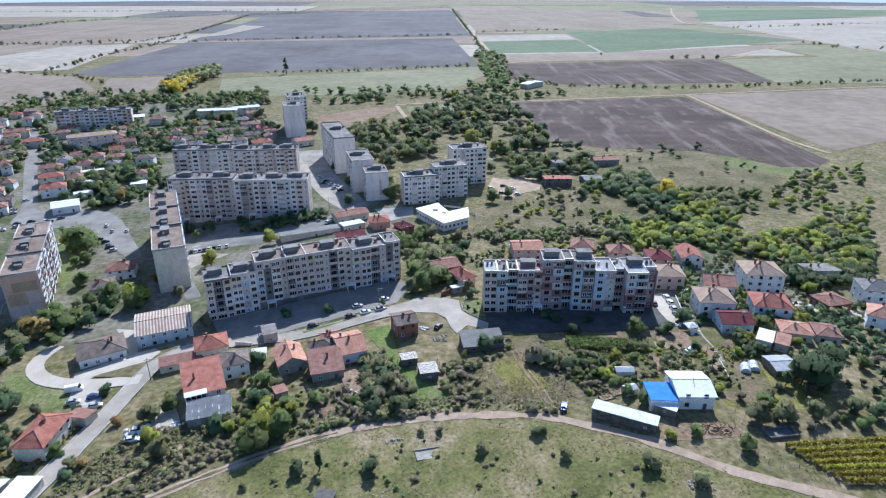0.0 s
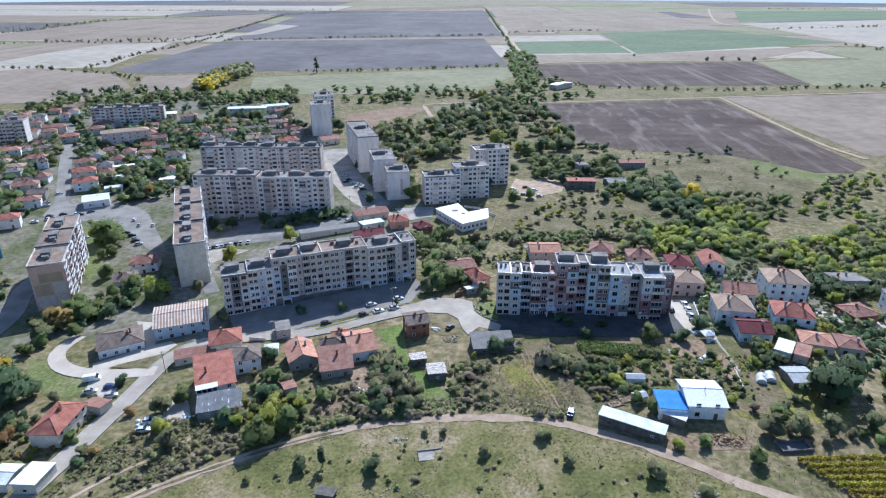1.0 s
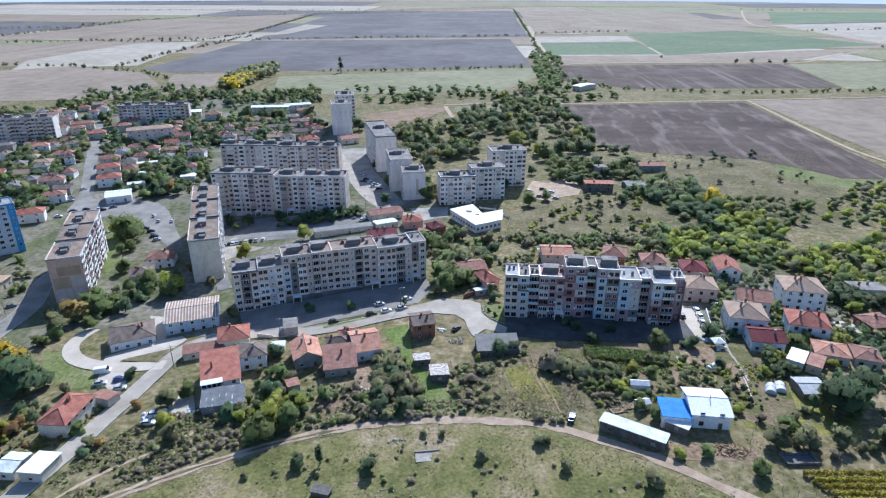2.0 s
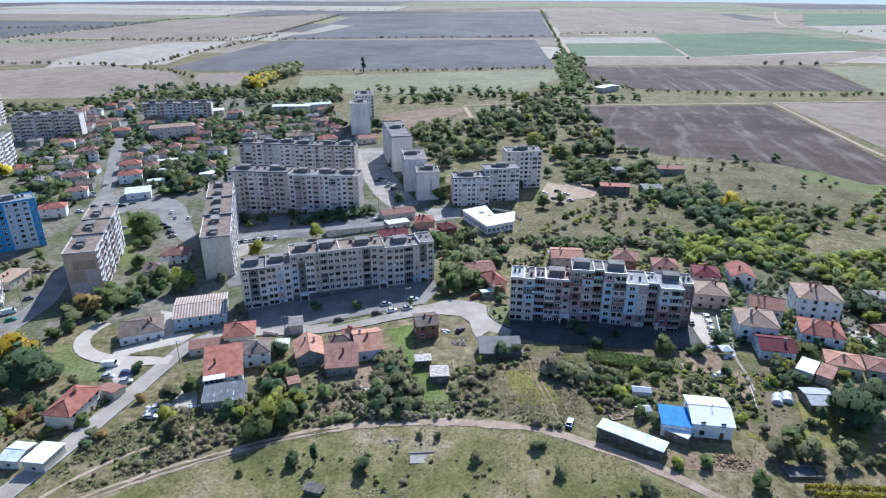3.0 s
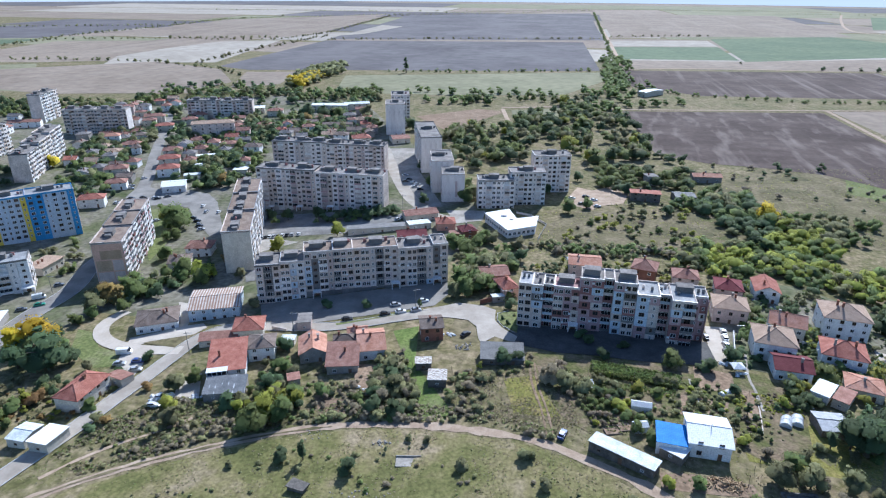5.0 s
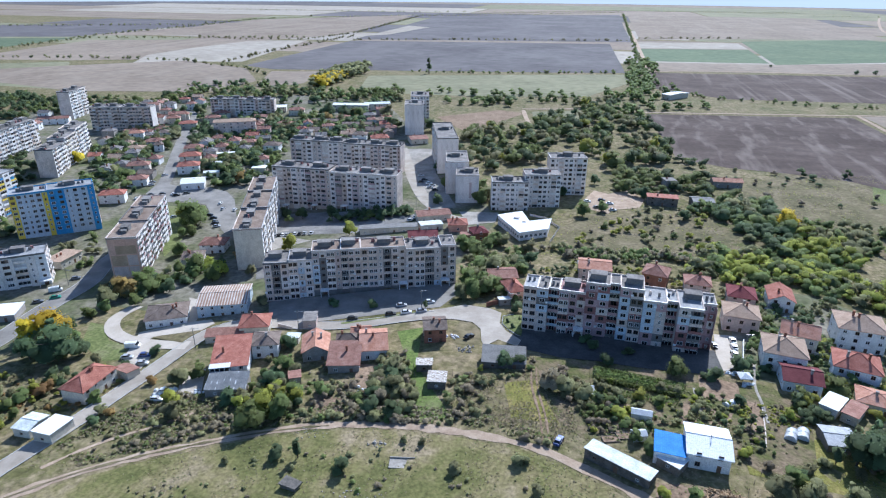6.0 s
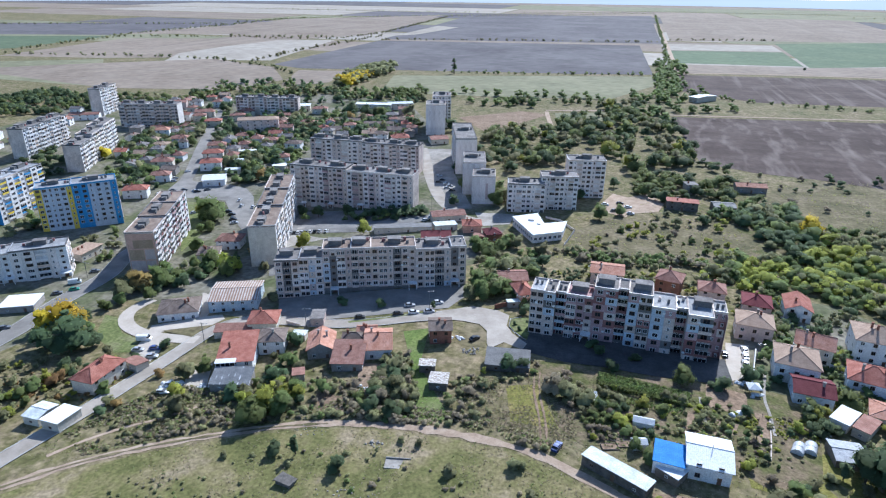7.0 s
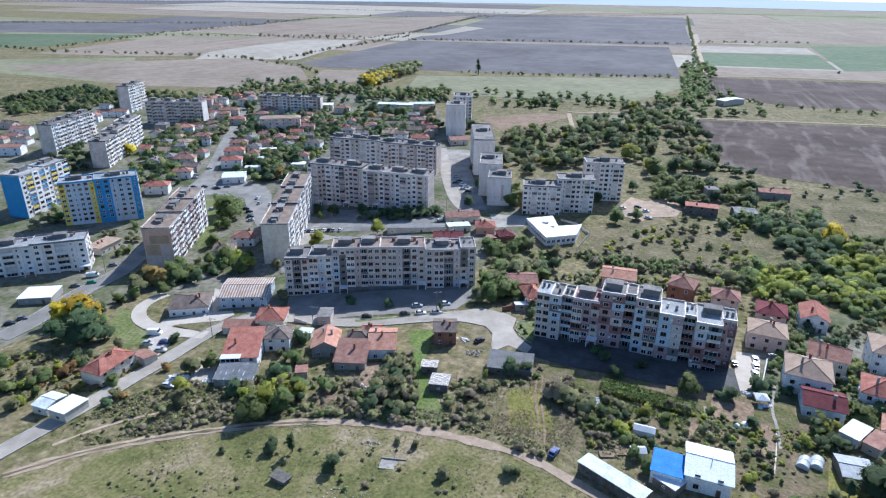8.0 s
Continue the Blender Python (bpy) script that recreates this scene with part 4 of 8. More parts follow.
BMIX = [("beige", 6), ("concrete", 4), ("concrete_light", 1)]
# the two nearest rows of flats
block(-88.9, 207.2, 23.4, [(9.6, 16.2, "bitumen", -0.6), (9.4, 16.6, "bitumen", 0.0), (11.5, 20.1, "brownroof", 0.3), (8.0, 20.5, "brownroof", -0.5), (18.2, 20.3, "brownroof", 0.1), (14.4, 19.2, "bitumen", -0.4), (6.3, 19.9, "bitumen", 0.0)], 10.5, (6, 6, 6, 6, 6, 6, 6),
      ("wbw", "Wpw", "wsWp", "bww", "wWpbws", "wWbp", "sw"), [("concrete", 4), ("beige", 4), ("paleblue", 1), ("pink", 2), ("concrete_light", 2)],
      "long five-storey grey and beige panel apartment block", near=True, seed=3, balconies=("concrete", "plinth", "beige", "plinth"),
      cycle=(("concrete", "plinth", "concrete_light"), ("concrete_light", "paleblue", "concrete_light"), ("paleblue", "plinth", "concrete_light", "pink"), ("plinth", "pink", "beige"), ("beige", "beige", "concrete", "plinth", "beige", "concrete"), ("concrete", "concrete_light", "plinth", "concrete"), ("plinth", "concrete")))
block(15.0, 202.0, 0.0, [(4.6, 22.8, "paleroof", 0.0), (3.9, 22.8, "bitumen", -0.4), (3.6, 22.6, "bitumen", 1.3), (8.8, 22.8, "pinkroof", 0.3), (7.7, 26.8, "bitumen", 0.4), (3.3, 26.8, "bitumen", 1.6), (7.6, 26.7, "bitumen", -0.4), (7.4, 23.6, "paleroof", -1.6),
      (3.5, 23.3, "paleroof", 0.8), (7.6, 23.6, "paleroof", -3.4), (4.2, 23.6, "paleroof", 1.6)], 9.2, (6, 6, 6, 6, 7, 7, 7, 6, 6, 6, 6), ("w", "w", "b", "Wws", "ww", "b", "wW", "wp", "b", "wb", "p"), [("concrete", 3), ("concrete_light", 1), ("plinth", 2), ("mauve", 4), ("wine", 5), ("paleblue", 2)],
      "stepped panel apartment block with mauve and dark red patches", near=True, seed=8, balconies=("mauve", "wine", "concrete", "plinth", "blue"),
      cycle=(("concrete",), ("concrete",), ("wine",), ("concrete", "mauve", "concrete"), ("mauve", "mauve"), ("wine",), ("paleblue", "concrete"), ("paleblue", "concrete"), ("wine",), ("concrete", "plinth"), ("mauve",)), rim="concrete", end_right="mauve")
# behind them
block(-148.5, 321.0, 3.5, [(35.0, 21.0, None), (39.8, 19.8, None)], 12.0, (8, 7), "wbswWp", GREY, "eight-storey grey panel block with stained loggias", seed=5, balconies=("concrete", "mauve", "plinth"))
block(-173.0, 389.0, 4.0, [(38.0, 19.8, None), (40.0, 19.2, None)], 12.0, (7, 7), "wbsWp", GREY, "long grey panel block behind another", seed=6)
block(-108.5, 240.0, 114.0, [(27.0, 16.6, "brownroof"), (26.0, 17.4, "brownroof"), (25.0, 18.0, "brownroof")], 12.5, (6, 6, 6), "wbWb", [("white", 4), ("concrete_light", 2)], "panel block with a windowless beige end wall", seed=7, end_left="cream")
block(-160.0, 221.0, 115.0, [(20.0, 14.0, "brownroof"), (20.0, 14.6, "brownroof"), (18.0, 15.0, "brownroof")], 12.5, (7, 7, 7), "bWbw", [("concrete_light", 3), ("white", 2), ("mauve", 1)], "panel block with ochre painted end wall and pink loggias", seed=9, end_left="patch",
      balconies=("white", "mauve", "wine", "concrete_light"))
block(-252.0, 241.0, 46.0, [(17.0, 18.4, "paleroof"), (21.5, 18.6, "paleroof")], 12.0, (8, 8), "wwpwwp", [("paleblue", 1)], "renovated bright blue, white and yellow apartment block", seed=4, end_left="sky_blue",
      end_right="windows", balconies=("yellow", "white"), cycle=(("yellow", "paleblue", "paleblue", "paleblue", "paleblue", "yellow"), ("sky_blue", "sky_blue", "paleblue", "paleblue", "paleblue", "sky_blue")), porch=False, rim="sky_blue")
block(-276.5, 238.7, 101.0, [(18.0, 20.6, "paleroof"), (18.0, 20.8, "paleroof")], 12.0, (8, 8), "wbWb", [("white", 4), ("sky_blue", 1)], "renovated blue apartment block with white and yellow balconies", seed=14, end_left="sky_blue", balconies=("white", "yellow", "sky_blue"))
block(-227.0, 178.0, 40.0, [(20.0, 8.4, "paleroof"), (22.0, 9.0, "paleroof")], 11.0, (5, 5), "wWbps", [("concrete_light", 5), ("white", 2)], "pale grey five-storey panel block", seed=15, end_right="windows")
block(-368.0, 334.0, 106.0, [(26.0, 22.4, None), (26.0, 22.6, None)], 11.0, (8, 8), "wbWb", [("white", 5), ("concrete_light", 1)], "tall pale panel block at the edge of town", seed=16, end_left="concrete")
block(-311.0, 327.0, 117.0, [(24.0, 17.4, None), (24.0, 19.5, None), (26.0, 21.0, None)], 11.0, (6, 7, 7), "wbWb", [("white", 4), ("concrete_light", 2), ("cream", 1)], "stepped panel block with sunlit balconies", seed=17, end_left="concrete")
block(-439.0, 475.0, 108.0, [(16.0, 26.2, None), (16.0, 26.4, None)], 11.0, (8, 8), "wbWb", [("white", 5), ("concrete_light", 1)], "tower-like pale panel block", seed=18, end_left="concrete")
block(-388.0, 442.0, 18.8, [(25.0, 21.2, None), (25.5, 21.0, None)], 12.0, (7, 7), "wbsWw", [("concrete", 4), ("beige", 3)], "long dark grey panel block", seed=19, end_right="concrete_light")
block(-323.0, 518.0, 19.0, [(29.0, 19.0, None), (29.0, 18.4, None)], 12.0, (5, 5), "wbWs", GREY, "bluish grey panel block near the railway", seed=20)
block(-128.0, 503.0, 17.0, [(16.0, 26.8, None)], 20.0, (8,), "xx", [("concrete_light", 4)], "tall pale tower block", seed=22, porch=False)
block(-131.0, 529.0, 17.0, [(16.0, 29.6, None)], 22.0, (9,), "wpw", [("concrete_light", 4)], "taller pale tower block behind", seed=23, porch=False)
block(-71.5, 402.0, 20.0, [(14.0, 24.6, None)], 50.0, (8,), "xx", [("concrete_light", 4)], "long tall pale panel block seen from its end", seed=24, porch=False, end_left="windows")
block(-54.5, 361.0, 16.0, [(13.5, 20.4, None)], 26.0, (7,), "xx", [("concrete_light", 4)], "pale panel block with a plain end wall", seed=25, porch=False, end_left="windows")
end_block = block(-44.5, 345.0, 14.0, [(13.2, 17.4, None)], 15.0, (6,), "x", [("concrete_light", 4)], "pale panel block with a plain end wall", seed=26, porch=False, end_left="windows")
part("painted_panel", Geo().box(7.6, -0.06, 3.5, 9.0, 0.02, 13.0), M["pink"], end_block, "faded brown strip of plaster")
block(-22.0, 337.5, 14.0, [(20.5, 17.4, None)], 11.0, (6,), "wpbw", [("concrete_light", 4), ("white", 1)], "pale grey panel block, the lowest of a stepped row", seed=27, porch=False)
block(-5.0, 347.0, 16.0, [(20.3, 20.4, None)], 11.0, (7,), "wpbw", [("concrete_light", 4), ("white", 1)], "pale grey panel block, the middle of a stepped row", seed=28, porch=False)
block(6.0, 374.0, 15.0, [(22.0, 24.0, None)], 12.0, (8,), "wpbw", [("concrete_light", 4), ("white", 1)], "pale grey panel block, the tallest of a stepped row", seed=29, porch=False)


# ---- houses ----
def inside(p, poly):
    c = False
    for (x0, y0), (x1, y1) in zip(poly, poly[1:] + poly[:1]):
        if (y0 > p[1]) != (y1 > p[1]) and p[0] < (x1 - x0) * (p[1] - y0) / (y1 - y0) + x0:
            c = not c
    return c


HOUSES = [0]


def house(x, y, turn, length, depth, h, rise, kind, wall, roof, label):
    """A house centred on (x, y): walls, roof with eaves, chimneys, windows and a door on the fronts that show."""
    HOUSES[0] += 1
    SITES.append((x, y, 0.5 * max(length, depth)))
    rng = random.Random(HOUSES[0])
    small = h < 3.4
    name, cat = ("shed", "shed") if small or "shed" in label or "barn" in label else ("house", "house")
    z0 = min(height(x + a * length / 2 * math.cos(radians(turn)), y + a * length / 2 * math.sin(radians(turn))) for a in (-1, 1))
    top = thing(name, pose(x, y, z0, 0, 0, turn), label, cat)
    a, b = length / 2, depth / 2
    o = 0.25 if small else 0.5
    g, r = Geo(), Geo()
    g.box(-a, -b, -2.5, a, b, h)
    t = 0.16

    def slab(pts):
        r.face(pts)
        r.face([(p[0], p[1], p[2] - t) for p in pts][::-1])
        for p, q in zip(pts, pts[1:] + pts[:1]):
            r.face([p, (p[0], p[1], p[2] - t), (q[0], q[1], q[2] - t), q])
    A, B, z = a + o, b + o, h + 0.12
    if kind == "hip":
        k = min(A, B)
        rx, ry = max(A - k, 0.3), max(B - k, 0.0) if B > A else 0.0
        if A >= B:
            e0, e1 = (-rx, 0, z + rise), (rx, 0, z + rise)
            slab([(-A, -B, z), (A, -B, z), e1, e0])
            slab([(A, B, z), (-A, B, z), e0, e1])
            slab([(A, -B, z), (A, B, z), e1])
            slab([(-A, B, z), (-A, -B, z), e0])
        else:
            e0, e1 = (0, -ry, z + rise), (0, ry, z + rise)
            slab([(-A, -B, z), (A, -B, z), e0])
            slab([(A, B, z), (-A, B, z), e1])
            slab([(A, -B, z), (A, B, z), e1, e0])
            slab([(-A, B, z), (-A, -B, z), e0, e1])
    elif kind == "gable":
        slab([(-A, -B, z), (A, -B, z), (A, 0, z + rise), (-A, 0, z + rise)])
        slab([(A, B, z), (-A, B, z), (-A, 0, z + rise), (A, 0, z + rise)])
        for s in (-a, a):
            q = [(s, -b, h), (s, b, h), (s, 0, h + rise * 0.93)]
            g.face(q if s > 0 else q[::-1])
    elif kind == "gabley":
        slab([(-A, B, z), (-A, -B, z), (0, -B, z + rise), (0, B, z + rise)])
        slab([(A, -B, z), (A, B, z), (0, B, z + rise), (0, -B, z + rise)])
        for s in (-b, b):
            q = [(-a, s, h), (a, s, h), (0, s, h + rise * 0.93)]
            g.face(q if s < 0 else q[::-1])
    elif kind == "lean":
        slab([(-A, -B, z), (A, -B, z), (A, B, z + rise), (-A, B, z + rise)])
        g.face([(a, -b, h), (a, b, h), (a, b, h + rise * 0.95)]).face([(-a, b, h), (-a, -b, h), (-a, b, h + rise * 0.95)])
    elif kind == "mono":
        slab([(-A, -B, z + rise), (A, -B, z + rise), (A, B, z), (-A, B, z)])
        g.face([(-a, -b, h), (a, -b, h), (a, -b, h + rise * 0.95), (-a, -b, h + rise * 0.95)])
        g.face([(a, -b, h), (a, b, h), (a, -b, h + rise * 0.95)]).face([(-a, b, h), (-a, -b, h), (-a, -b, h + rise * 0.95)])
    else:
        slab([(-A, -B, z + rise * 0.5), (A, -B, z + rise * 0.5), (A, B, z), (-A, B, z)])
    part("wall", g, M[wall], top)
    part("roof", r, ROOFS[roof], top)
    if kind in ("hip", "gable", "gabley"):
        c = Geo()
        rid = dict(hip=(max(A - min(A, B), 0.3), max(B - min(A, B), 0) if B > A else 0), gable=(A, 0), gabley=(0, B))[kind]
        if kind == "hip" and A >= B:
            rid = (max(A - B, 0.3), 0)
        elif kind == "hip":
            rid = (0, B - A)
        c.tube([(-rid[0], -rid[1], z + rise), (rid[0], rid[1], z + rise)], [0.13, 0.13], 6)
        if kind == "hip":
            for sx, sy in ((-1, -1), (1, -1), (1, 1), (-1, 1)):
                c.tube([(sx * A, sy * B, z), (sx * rid[0], sy * rid[1], z + rise)], [0.11, 0.11], 5)
        part("ridge_tiles", c, ROOFS[roof], top)
    if roof in ("whitemetal", "bluemetal", "rust", "corr") and not small:
        part("flue", Geo().tube([(0.1 * a, -0.1 * b, h), (0.1 * a, -0.1 * b, h + rise + 1.3)], [0.1, 0.1], 8), M["metal"], top, "thin metal flue")
    elif not small:
        for i in range(rng.choice((1, 2, 2))):
            cx, cy = rng.uniform(-0.55, 0.55) * a, rng.uniform(-0.35, 0.35) * b
            c = Geo().box(cx - 0.32, cy - 0.32, h, cx + 0.32, cy + 0.32, h + rise + 0.9).box(cx - 0.42, cy - 0.42, h + rise + 0.9, cx + 0.42, cy + 0.42, h + rise + 1.05)
            part("chimney", c, M["brick"] if rng.random() < 0.6 else M["brickgrey"], top, "short masonry chimney")
    far = y > 290 or small
    storeys = max(1, round(h / 2.9))
    ww, wh = (1.2, 1.3) if not small else (0.9, 0.7)
    for s in range(storeys):
        zz = s * 2.8 + (1.0 if not small else 1.2)
        n = max(1, min(int(length / (5.0 if far else 3.4)), 7))
        for i in range(n):
            if s == 0 and i == n // 2 and n > 1:
                part("door", Geo().box(-a + length * (i + .5) / n - 0.5, -b - 0.05, 0, -a + length * (i + .5) / n + 0.5, -b + 0.02, 2.1), M["frame_brown"], top)
                continue
            add_window(top, Matrix.Translation((-a + length * (i + 0.5) / n, -b - 0.01, zz)), ww, wh, rng.choice(("frame_white", "frame_brown")), False)
        for side in () if far else ((1, -1) if abs(x) < 60 else ((1,) if x < 0 else (-1,))):
            n = max(1, int(depth / 4.5))
            for i in range(n):
                add_window(top, pose(side * (a + 0.01), -b + depth * (i + 0.5) / n, zz, 0, 0, 90 * side), ww, wh, "frame_white", False)
    return top



def quarter(poly, count, seed, roofs=("oldred", "oldred", "red", "brown", "tan", "greytile"), walls=("cream", "white", "white", "pink", "brickgrey"), sizes=(8, 12)):
    """Ordinary small houses filling a part of the town, clear of the houses, flats and streets that stand there."""
    rng = random.Random(seed)
    xs, ys = [p[0] for p in poly], [p[1] for p in poly]
    made = tries = 0
    while made < count and tries < 900:
        tries += 1
        x, y = rng.uniform(min(xs), max(xs)), rng.uniform(min(ys), max(ys))
        L, D = rng.uniform(*sizes), rng.uniform(7.5, 10)
        if not inside((x, y), poly) or any((x - q[0]) ** 2 + (y - q[1]) ** 2 < (q[2] + 0.62 * max(L, D)) ** 2 for q in SITES) or any((x - q[0]) ** 2 + (y - q[1]) ** 2 < (math.sqrt(q[2]) + 0.55 * max(L, D)) ** 2 for q in ROADS):
            continue
        made += 1
        SITES.append((x, y, 0.5 * max(L, D)))
        roof, wall = rng.choice(roofs), rng.choice(walls)
        words = dict(oldred="faded red", red="red", brown="brown", tan="pale tan", greytile="grey")[roof]
        tint = dict(cream="cream", white="white", pink="pink", brickgrey="unplastered grey")[wall]
        house(x, y, 22 + rng.choice((0, 0, 90, -8)), L, D, rng.choice((3.6, 4.2, 5.6)), rng.uniform(1.6, 2.3), rng.choice(("hip", "hip", "gable")), wall, roof, tint + " town house with a " + words + " tile roof")



# ---- houses and sheds ----
house(-267.3, 468.9, 30, 33.4, 12, 11.5, 1.8, 'hip', 'concrete', 'tan', 'long four-storey flats with a pale pinkish hipped roof')
house(-73.8, 159.7, 25, 11.0, 15.4, 5.4, 2.2, 'lean', 'white', 'red', 'two-storey white house with a plain red tiled roof')
house(-67.6, 170.6, 22, 8.4, 8.6, 5.4, 2.0, 'hip', 'white', 'brown', 'small white house with a greyish brown hipped tile roof')
house(-80.0, 184.2, 22, 10.2, 9.6, 4.2, 2.4, 'hip', 'cream', 'red', 'cream house with a red hipped tile roof')
house(-87.6, 176.0, 22, 13.0, 4.6, 2.8, 0.9, 'lean', 'cream', 'oldred', 'low annex with a faded tile roof on the street')
house(-67.7, 147.2, 18, 12.0, 7.2, 3.0, 1.4, 'lean', 'brickgrey', 'greycorr', 'annex with a streaked grey corrugated roof')
house(-119.6, 186.2, 31, 14.6, 12.5, 3.8, 2.4, 'hip', 'white', 'brown', 'low white house with garage doors and brown hipped roof')
house(-103.2, 200.4, 24, 18.6, 17.0, 5.6, 1.2, 'gable', 'blue', 'rust', 'pale blue workshop under a rusty corrugated roof')
house(-110.9, 138.0, 91, 13.8, 8.2, 5.0, 2.4, 'hip', 'cream', 'red', 'cream house with a red hipped tile roof')
house(-105.8, 148.0, -12, 6.4, 4.6, 2.8, 0.7, 'mono', 'cream', 'oldred', 'low annex with a red tile roof')
house(-112.4, 117.7, 1, 5.6, 7, 3, 0.7, 'gable', 'cream', 'corr', 'low shed with a grey metal roof')
house(-104.4, 117.6, -0, 6.1, 8, 3.2, 0.5, 'mono', 'cream', 'whitemetal', 'low shed with a white metal roof')
house(-50.2, 172.9, 24, 8.6, 11.2, 3.8, 2.6, 'gabley', 'brickgrey', 'orange', 'house with a bright orange gable roof')
house(-37.3, 167.4, 17, 9.8, 10.4, 3.5, 2.3, 'lean', 'brickgrey', 'oldred', 'long house with a weathered red tile roof')
house(-40.8, 178.4, 20, 7.4, 5.2, 3.8, 1.6, 'hip', 'brickgrey', 'brown', 'small house part with a dark brown hipped roof')
house(-31.4, 178.0, 22, 8.6, 13.4, 4.2, 2.4, 'gable', 'white', 'orange', 'white house with an orange tile roof')
house(-38.6, 184.6, 22, 6.4, 5.0, 3.6, 1.2, 'gable', 'cream', 'orange', 'low wing with an orange tile roof')
house(-49.2, 155.6, 30, 3.6, 4.6, 2.2, 0.5, 'mono', 'brickgrey', 'oldred', 'small garden shed with a patched tile roof')
house(-62.0, 178.6, 14, 4.6, 4.0, 2.4, 0.4, 'mono', 'cream', 'corr', 'small shed with a pale sheet roof')
house(106.8, 177.6, -32, 4.6, 9.0, 2.6, 0.5, 'mono', 'white', 'whitemetal', 'low shed with a white sheet roof beside a house')
house(111.4, 175.2, -32, 4.0, 9.0, 2.6, 0.6, 'mono', 'cream', 'oldred', 'low lean-to with a reddish tile roof')
house(-62.0, 192.2, 21, 4.8, 8, 3, 0.6, 'mono', 'pink', 'greyflat', 'small pink shed with a grey flat roof')
house(-13.6, 190.4, 20, 7.4, 8.6, 5.6, 1.3, 'gable', 'brick', 'brown', 'ruined brick house with a sagging brown roof')
house(12.9, 178.0, 9, 13.6, 8.4, 2.7, 1.1, 'lean', 'darkstone', 'asbestos', 'long stone barn with a grey asbestos roof')
house(-11.0, 169.4, 15, 4.9, 4.2, 2.5, 0.4, 'mono', 'darkstone', 'junk', 'tumbledown shed covered with pale boards')
house(-4.6, 161.5, 11, 5.4, 6, 2.7, 0.4, 'mono', 'darkstone', 'junk', 'plank shed with a patched white roof')
house(69.3, 145.2, -1, 9.8, 11.5, 4.4, 1.5, 'gable', 'white', 'whitemetal', 'white building with a white sheet metal roof')
house(60.4, 143.1, -4, 7.0, 9, 3.2, 0.7, 'mono', 'white', 'bluemetal', 'shed with a bright blue sheet roof')
house(61.3, 139.3, -31, 5.7, 6, 2.6, 0.2, 'flat', 'wood', 'whitemetal', 'open carport with a white sheet roof')
house(48.7, 135.1, -26, 16.7, 4.5, 2.8, 0.4, 'mono', 'darkstone', 'corr', 'long low shed with a pale grey metal roof')
house(103.2, 160.4, 4, 7.4, 8.0, 2.6, 0.7, 'gable', 'wood', 'tarp', 'shed with a grey tarpaulin roof')
house(100.6, 188.2, -3, 10.2, 9.6, 4.2, 1.8, 'gable', 'bluewhite', 'darkred', 'white house with a dark red tile roof')
house(98.4, 201.0, -6, 12.0, 12.4, 6.9, 2.8, 'hip', 'white', 'tan', 'two-storey white house with a pale brownish hipped roof')
house(106.8, 216.8, -12, 11.0, 9.4, 6.2, 2.6, 'gable', 'cream', 'orange', 'house with an orange gabled tile roof')
house(127.6, 226.4, -6, 14.4, 13.4, 8.3, 3.2, 'hip', 'white', 'tan', 'three-storey white house with a pale brown hipped roof')
house(119.0, 200.3, -12, 12.4, 11.4, 5.8, 2.9, 'hip', 'bluewhite', 'red', 'grey-white house with a red hipped tile roof')
house(90.0, 226.4, -4, 11.6, 11.0, 6.3, 2.3, 'hip', 'pink', 'tan', 'pinkish house with a pale tan hipped roof')
house(94.0, 248.6, -5, 9.8, 10.6, 4.8, 2.4, 'hip', 'pink', 'darkred', 'house with a dark red hipped roof')
house(108.3, 250.8, -4, 8.8, 12, 5.0, 2.4, 'gabley', 'white', 'red', 'white house with its red gable to the yard')
house(78.6, 254.9, -2, 9.7, 9, 5.0, 2.4, 'hip', 'pink', 'oldred', 'house with a faded red hipped roof')
house(62.9, 258.4, -12, 9.5, 10, 6.0, 2.6, 'hip', 'brick', 'oldred', 'brick house with a brown and red hipped roof')
house(37.9, 259.8, 3, 13.1, 11, 5.5, 1.4, 'gable', 'pink', 'orange', 'pink house with a terracotta roof in two parts')
house(0.3, 244.8, 20, 11.7, 10, 3.6, 1.6, 'gable', 'brick', 'oldred', 'long low house with an old red tile roof')
house(7.8, 229.0, 32, 6.1, 10, 5.0, 2.2, 'hip', 'salmon', 'red', 'salmon house with a red hipped roof')
house(-33.3, 303.9, 18, 9.5, 9, 4.0, 2, 'hip', 'salmon', 'red', 'small house with a red tile roof')
house(-19.8, 292.9, 31, 7.4, 8, 4.5, 2, 'hip', 'brick', 'darkred', 'brick house with a dark red roof')
house(-25.0, 289.8, 8, 6.5, 6, 3.0, 0.8, 'mono', 'brick', 'oldred', 'low lean-to with a red roof')
house(-45.8, 282.4, 22, 14.0, 9, 4.5, 2, 'gable', 'white', 'darkred', 'house with a dark red ridged roof')
house(-50.3, 316.1, 30, 18.0, 9, 4.0, 1.4, 'gable', 'cream', 'oldred', 'low house with a brown tile roof')
house(-47.3, 302.0, 30, 11.5, 7, 3.0, 0.5, 'mono', 'cream', 'corr', 'shed with a pale grey roof')
house(-68.0, 294.9, 24, 30.1, 7, 3.0, 0.5, 'mono', 'cream', 'asbestos', 'row of garages with a grey roof')
house(167.1, 214.1, -12, 12.4, 11, 7.5, 2.6, 'hip', 'white', 'greytile', 'white two-storey house with a grey roof')
house(155.7, 193.8, -31, 8.1, 10, 6.0, 2.4, 'hip', 'white', 'orange', 'white house with an orange hipped roof')
